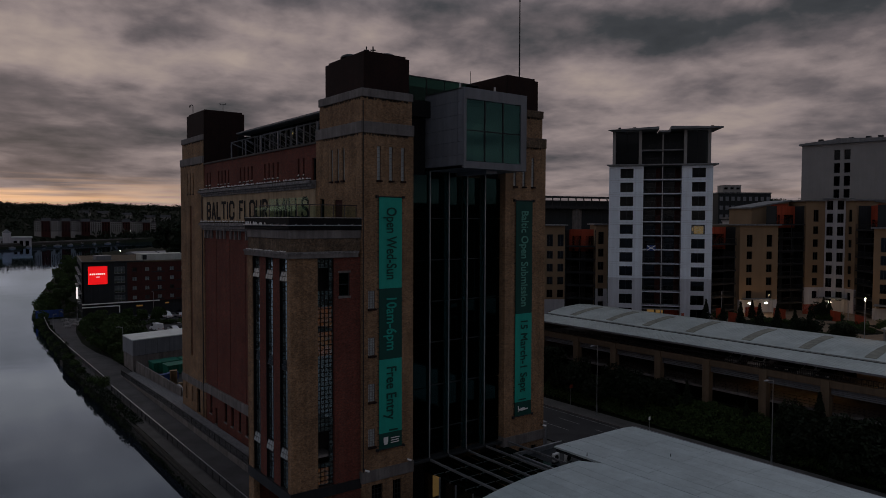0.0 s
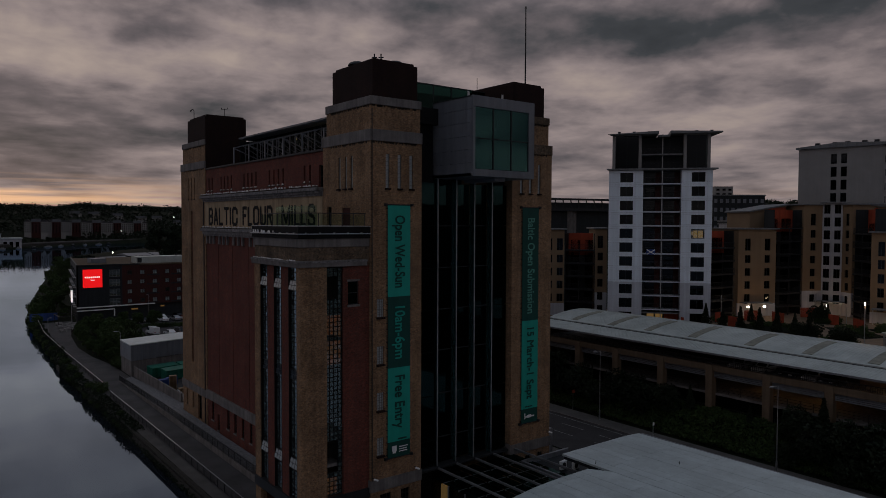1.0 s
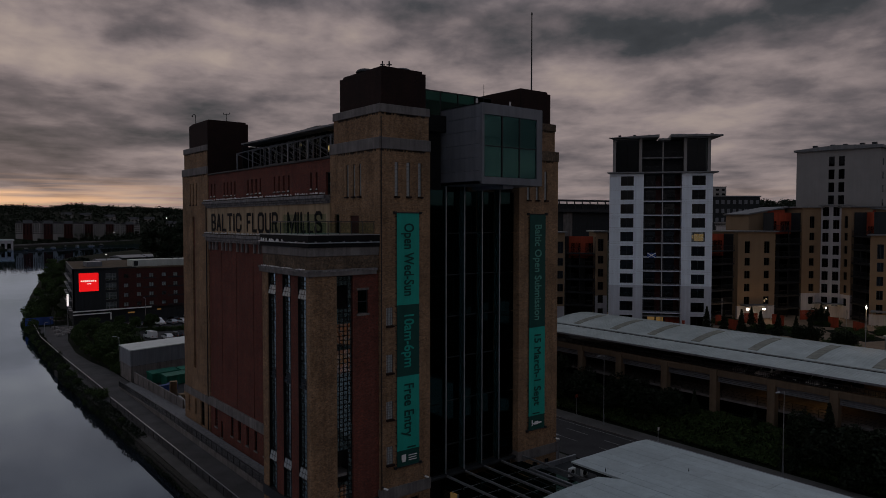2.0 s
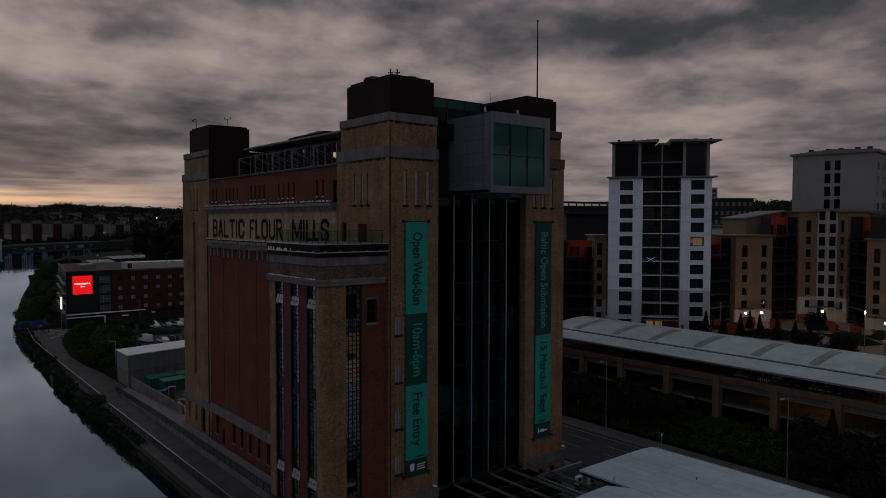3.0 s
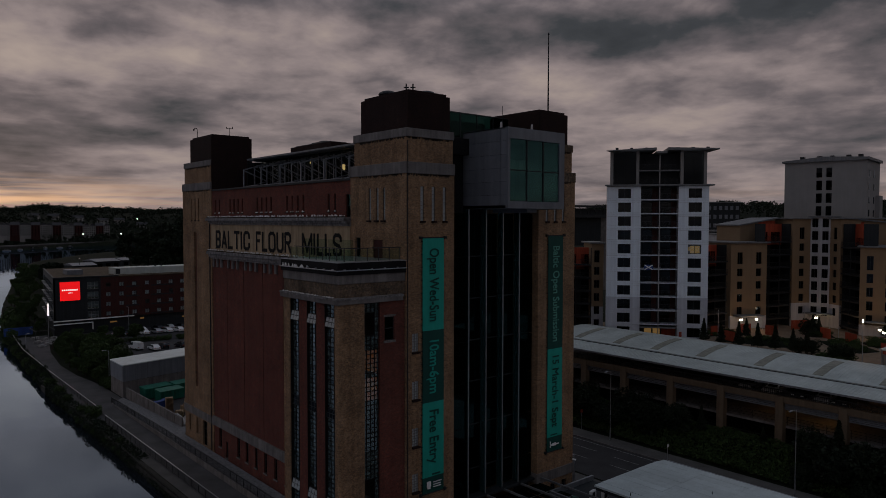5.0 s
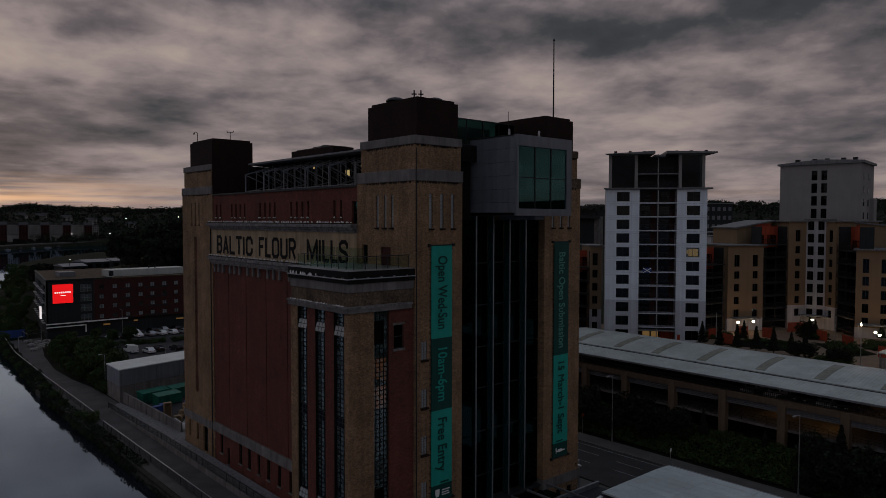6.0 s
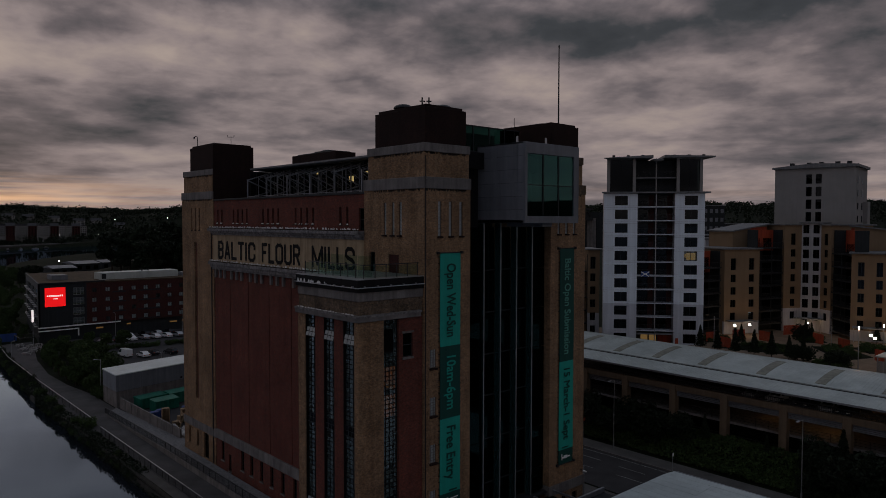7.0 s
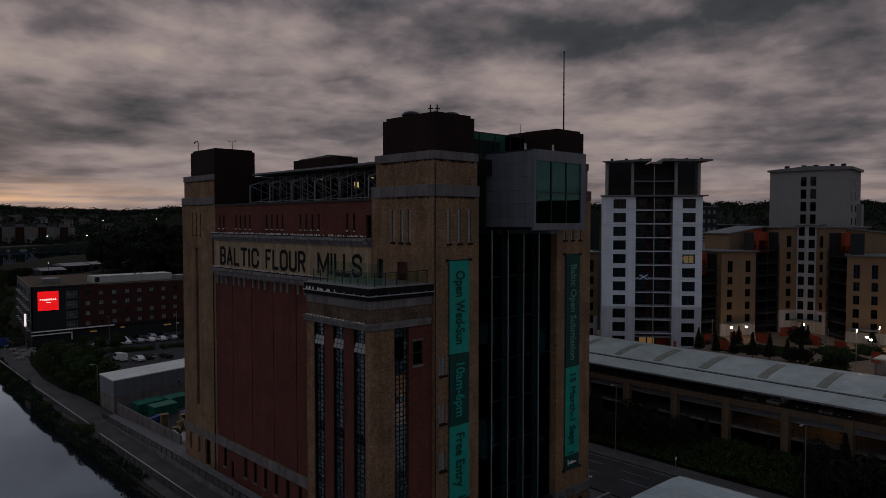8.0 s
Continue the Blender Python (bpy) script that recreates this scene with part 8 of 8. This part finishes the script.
part("roof_plant", Geo().box(60.5, 85.0, 246.5, 253, HT, HT + 2.1), ROOF_SEAM, hotel, "pale grey plant enclosure")
part("roof_plant", Geo().box(86.5, 90, 246.5, 250, HT, HT + 1.2), PANEL, hotel)
part("roof_plant", Geo().box(48.5, 53.0, 254, 260, HT, HT + 1.5), PANEL, hotel)
part("roof_plant_door", Geo().box(60.9, 62.2, 246.44, 246.5, HT + 0.2, HT + 1.8), CHARCOAL, hotel)
for x in (74.0, 76.0):
    part("flue", Geo().tube((x, 249, HT + 2.1), (x, 249, HT + 2.9), 0.25), DARK_METAL, hotel)
led = thing("illuminated_sign", "glowing red sign panel with white plain marks", "sign", pose(45.6, HY, 11))
part("panel", Geo().box(43.4, 48.9, HY - 0.2, HY - 0.02, 11.1, 16.7), LED_RED, led)
part("frame", Geo().wall_x(43.25, 49.05, HY - 0.18, HY - 0.01, 10.95, 16.85, [(43.4, 48.9, 11.1, 16.7)]), DARK_METAL, led)
for i in range(8):
    u = 43.95 + 0.56 * i
    part("white_mark", Geo().box(u, u + 0.36, HY - 0.23, HY - 0.2, 14.05, 14.5), LED_WHITE, led)
part("white_mark", Geo().box(45.6, 46.8, HY - 0.23, HY - 0.2, 13.3, 13.48), LED_WHITE, led)
lit = thing("illuminated_sign", "narrow upright glowing pink-white sign", "sign", pose(40.6, 244, 5))
part("panel", Geo().box(40.7, 41.1, 243.6, 244.2, 6.6, 10.2), LED_WHITE, lit)
for x, y, z, w in ((66.5, HY + 0.6, 4.0, 1.2), (57.5, HY + 0.6, 3.6, 2.0), (80.0, HY + 0.7, 3.4, 2.4), (84, HY + 0.7, 3.6, 1.0)):
    part("lit_window", Geo().box(x, x + w, y, y + 0.05, z - 0.25, z + 0.2), ROOM_DIM, hotel)

# the hotel and its signs, scaled about the camera's last place to fit its view
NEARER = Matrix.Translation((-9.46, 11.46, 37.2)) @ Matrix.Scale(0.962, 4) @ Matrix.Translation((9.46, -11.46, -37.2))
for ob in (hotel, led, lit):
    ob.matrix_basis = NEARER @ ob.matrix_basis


# ---- far buildings ----
def block(name, x, y, w, d, h, turn, wall_mat, label, rows, cols, roof_mat=None, z=None, gable=0.0, group="", win_mat=None):
    b = thing(name, label, "building", group=group)
    part("wall", Geo().box(-w / 2, w / 2, 0, d, -6, h), wall_mat, b)
    if gable:
        g = Geo()
        g.v = [(-w / 2 - 0.4, -0.5, h), (w / 2 + 0.4, -0.5, h), (w / 2 + 0.4, d + 0.5, h), (-w / 2 - 0.4, d + 0.5, h), (-w / 2 - 0.4, d / 2, h + gable), (w / 2 + 0.4, d / 2, h + gable)]
        g.f = [(0, 1, 5, 4), (2, 3, 4, 5), (0, 4, 3), (1, 2, 5), (3, 2, 1, 0)]
        part("roof", g, roof_mat or ROOF_EDGE, b)
    else:
        part("roof", Geo().box(-w / 2 - 0.3, w / 2 + 0.3, -0.3, d + 0.3, h, h + 0.4), roof_mat or ROOF_EDGE, b)
    for i in range(cols):
        for j in range(rows):
            u = -w / 2 + w * (i + 0.5) / cols
            zc = h * (j + 0.6) / (rows + 0.2)
            part("window", Geo().box(u - 0.26 * w / cols, u + 0.26 * w / cols, -0.12, -0.02, zc - 0.22 * h / rows, zc + 0.22 * h / rows), win_mat or GLASS_DARK, b)
    zz = ground_height(x, y) if z is None else z
    repose(b, pose(x, y, zz, 0, 0, turn))
    return b


# gabled flats on the far bank
def far_flats(x, y, z, turn):
    """One module: two cream gabled wings and a red brick middle, five storeys."""
    b = thing("far_flats", "cream and red brick riverside flats with slate gables, far off", "building", group="flats on the far bank")
    H = 14.5
    for u0, u1, front, mat, rise in ((-14, -6, 0.0, STUCCO_GREY, 3.6), (-6, 5, 2.5, HOTEL_RED, 0.0), (5, 13, 0.0, STUCCO_GREY, 3.6)):
        w = part("wall", Geo().box(u0, u1, front, 14, -10, H), mat, b)
        mid = (u0 + u1) / 2
        g = Geo()
        if rise:
            g.v = [(u0 - 0.4, front - 0.4, H), (u1 + 0.4, front - 0.4, H), (mid, front - 0.4, H + rise), (u0 - 0.4, 14.4, H), (u1 + 0.4, 14.4, H), (mid, 14.4, H + rise)]
            g.f = [(0, 1, 2), (5, 4, 3), (0, 2, 5, 3), (2, 1, 4, 5), (1, 0, 3, 4)]
        else:
            g.v = [(u0, front - 0.4, H), (u1, front - 0.4, H), (u1, 14.4, H), (u0, 14.4, H), (u0, 8.2, H + 4.2), (u1, 8.2, H + 4.2)]
            g.f = [(0, 1, 5, 4), (2, 3, 4, 5), (0, 4, 3), (1, 2, 5), (3, 2, 1, 0)]
        part("roof", g, SLATE, b, "dark slate roof")
        for i in range(3):
            for j in range(5):
                u, zc = u0 + (u1 - u0) * (i + 0.5) / 3, 1.6 + 2.75 * j
                part("window", Geo().box(u - 0.75, u + 0.75, front - 0.1, front - 0.02, zc - 0.75, zc + 0.75), GLASS_DARK, w)
    repose(b, pose(x, y, z, 0, 0, turn))


for x, y, z in ((142, 1060, 15.4), (168, 1075, 15.1), (195, 1090, 14.7), (224, 1105, 14.3), (255, 1120, 13.9), (287, 1135, 13.5)):
    far_flats(x, y, z, -10)
for i in range(9):
    x, y = 230 + 30 * i, 1310 - 14 * i + 40 * random.uniform(-1, 1)
    block("far_house", x, y, 16, 10, 6, -26 + random.uniform(-12, 12), STUCCO_GREY, "small far house with a slate roof", 2, 3, SLATE, None, 4, "houses on the far hill")
far_wall = Geo()
for x in range(-60, 420, 12):
    far_wall.prism([(x, bend(FAR_BANK, x) + 6), (x + 12, bend(FAR_BANK, x + 12) + 6), (x + 12, bend(FAR_BANK, x + 12) + 9), (x, bend(FAR_BANK, x) + 9)], -3, 4.5)
solid("far_quay", far_wall, STONE, "stone river wall on the far bank", "quay wall", kind="structure")
far_walk = Geo()
for x in range(-60, 420, 12):
    far_walk.prism([(x, bend(FAR_BANK, x) + 9), (x + 12, bend(FAR_BANK, x + 12) + 9), (x + 12, bend(FAR_BANK, x + 12) + 24), (x, bend(FAR_BANK, x) + 24)], 3.0, 5.6)
solid("far_promenade", far_walk, PAVING, "grey paved promenade on the far bank", "promenade", kind="structure")
for i in range(10):
    x = 70 + 17 * i
    b = thing("boat", "small moored boat with a pale cabin", "boat", pose(x, bend(FAR_BANK, x) - random.uniform(3, 16), RIVER, 0, 0, 30 + random.uniform(-20, 20)), "moored boats")
    L = random.uniform(5, 9)
    part("hull", Geo().prism([(-L / 2, -1.2), (L / 3, -1.2), (L / 2, 0), (L / 3, 1.2), (-L / 2, 1.2)], -0.3, 1.2), PANEL if i % 3 else CHARCOAL, b, local=True)
    part("cabin", Geo().box(-L / 4, L / 5, -0.8, 0.8, 1.2, 2.3), STUCCO_GREY, b, local=True)
    part("window", Geo().box(-L / 4 - 0.02, L / 5 + 0.02, -0.82, 0.82, 1.7, 2.2), GLASS_DARK, b, local=True)
marina = thing("boat_house", "white riverside boat house with a small tower", "building", pose(86, 930, 2))
part("hall", Geo().box(60, 108, 918, 932, -2, 11), STUCCO_WHITE, marina)
part("roof", Geo().box(59, 109, 917, 933, 11, 12.5), ROOF_WHITE, marina)
part("tower", Geo().box(80, 88, 914, 922, -2, 17), STUCCO_WHITE, marina)
part("tower_roof", Geo().tube((84, 918, 17), (84, 918, 21), 6.5, 0.6, 4), ROOF_EDGE, marina)
for k in range(8):
    part("window", Geo().box(61.5 + 5.8 * k, 65 + 5.8 * k, 917.8, 917.95, 2, 8), GLASS_DARK, marina)
# industrial sheds behind the hotel
for x, y, w, d, h, t in ((128, 505, 16, 18, 5, 12), (108, 480, 14, 14, 4, 10), (148, 520, 15, 16, 5, 15)):
    block("industrial_shed", x, y, w, d, h, t, CHARCOAL, "low grey metal industrial shed", 1, 3, PANEL, None, 1.5, "sheds by the river")
# offices and a station beyond the flats
block("patterned_office", 272.0, 158.5, 21.5, 20, 22.6, -36.7, CHARCOAL, "dark office block with a patterned facade", 6, 9, None, 20.5, win_mat=PANEL)
block("dark_office", 188.5, 110, 6.0, 9, 19.6, -36.7, CHARCOAL, "dark box with a plain illuminated-sign field", 1, 1, None, PLAZA)
sign = thing("shop_sign", "dark sign with pale plain bars", "sign", pose(188.2, 109, 33))
for i in range(6):
    part("bar", Geo().box(-2.3 + 0.75 * i, -1.75 + 0.75 * i, -0.3, -0.2, 33.6, 34.4), GREY_METAL, sign)
repose(sign, pose(187.9, 108.9, 0.2, 0, 0, -36.7))
block("white_office", 180.0, 103.5, 9, 8, 18.8, -36.7, STUCCO_WHITE, "small white building behind the flats", 2, 2, None, PLAZA)
block("white_office", 196.0, 97.5, 24, 8, 21.5, -40, PANEL, "pale grey office behind the flats", 3, 6, None, PLAZA)
block("high_flats", 620, 372, 17, 14, 36, -38, STUCCO_GREY, "far grey block of flats", 8, 3, None, 30)
block("far_office", 400, 205, 30, 16, 11, -38, CHARCOAL, "far dark office building", 4, 6, None, 24)
block("far_office", 330, 130, 26, 16, 19, -45, PANEL, "far pale office building", 5, 6, None, 22)
st = thing("station_bridge", "dark steel railway viaduct with an arched parapet", "viaduct", pose(245, 230, 12))
part("girder", Geo().beam((205, 258, 38.6), (268, 211, 37.6), 5, 1.4), DARK_METAL, st)
part("girder", Geo().beam((205, 258, 43.4), (268, 211, 42.2), 4, 0.8), DARK_METAL, st)
for i in range(22):
    p = Vector((205, 258, 38.6)).lerp(Vector((268, 211, 37.6)), i / 21)
    q = Vector((205, 258, 43.4)).lerp(Vector((268, 211, 42.2)), (i + 0.5) / 22)
    part("strut", Geo().beam(p, q, 0.5), DARK_METAL, st)
for i in range(4):
    p = Vector((205, 258, 20)).lerp(Vector((268, 211, 20)), i / 3)
    part("pier", Geo().box(p.x - 1.5, p.x + 1.5, p.y - 1.5, p.y + 1.5, 0, 38), CONCRETE, st)
part("back_wall", Geo().beam((200, 264, 33.2), (275, 208, 32.2), 3, 17), CHARCOAL, st)
for x, y, z in ((360, 1200, 37.7), (240, 1035, 17.0), (292, 1050, 16.8), (482, 1300, 40.9), (105, 480, 11.8)):
    l = thing("far_lamp", "far street lamp glowing white", "lamp", pose(x, y, z), "far lamps")
    tagged(l, "far glowing white street lamp")
    part("globe", Geo().tube((x, y, z), (x, y, z + 0.001 * y), 0.0006 * y), LAMP, l)
    part("pole", Geo().tube((x, y, z - 8), (x, y, z), 0.15), DARK_METAL, l)
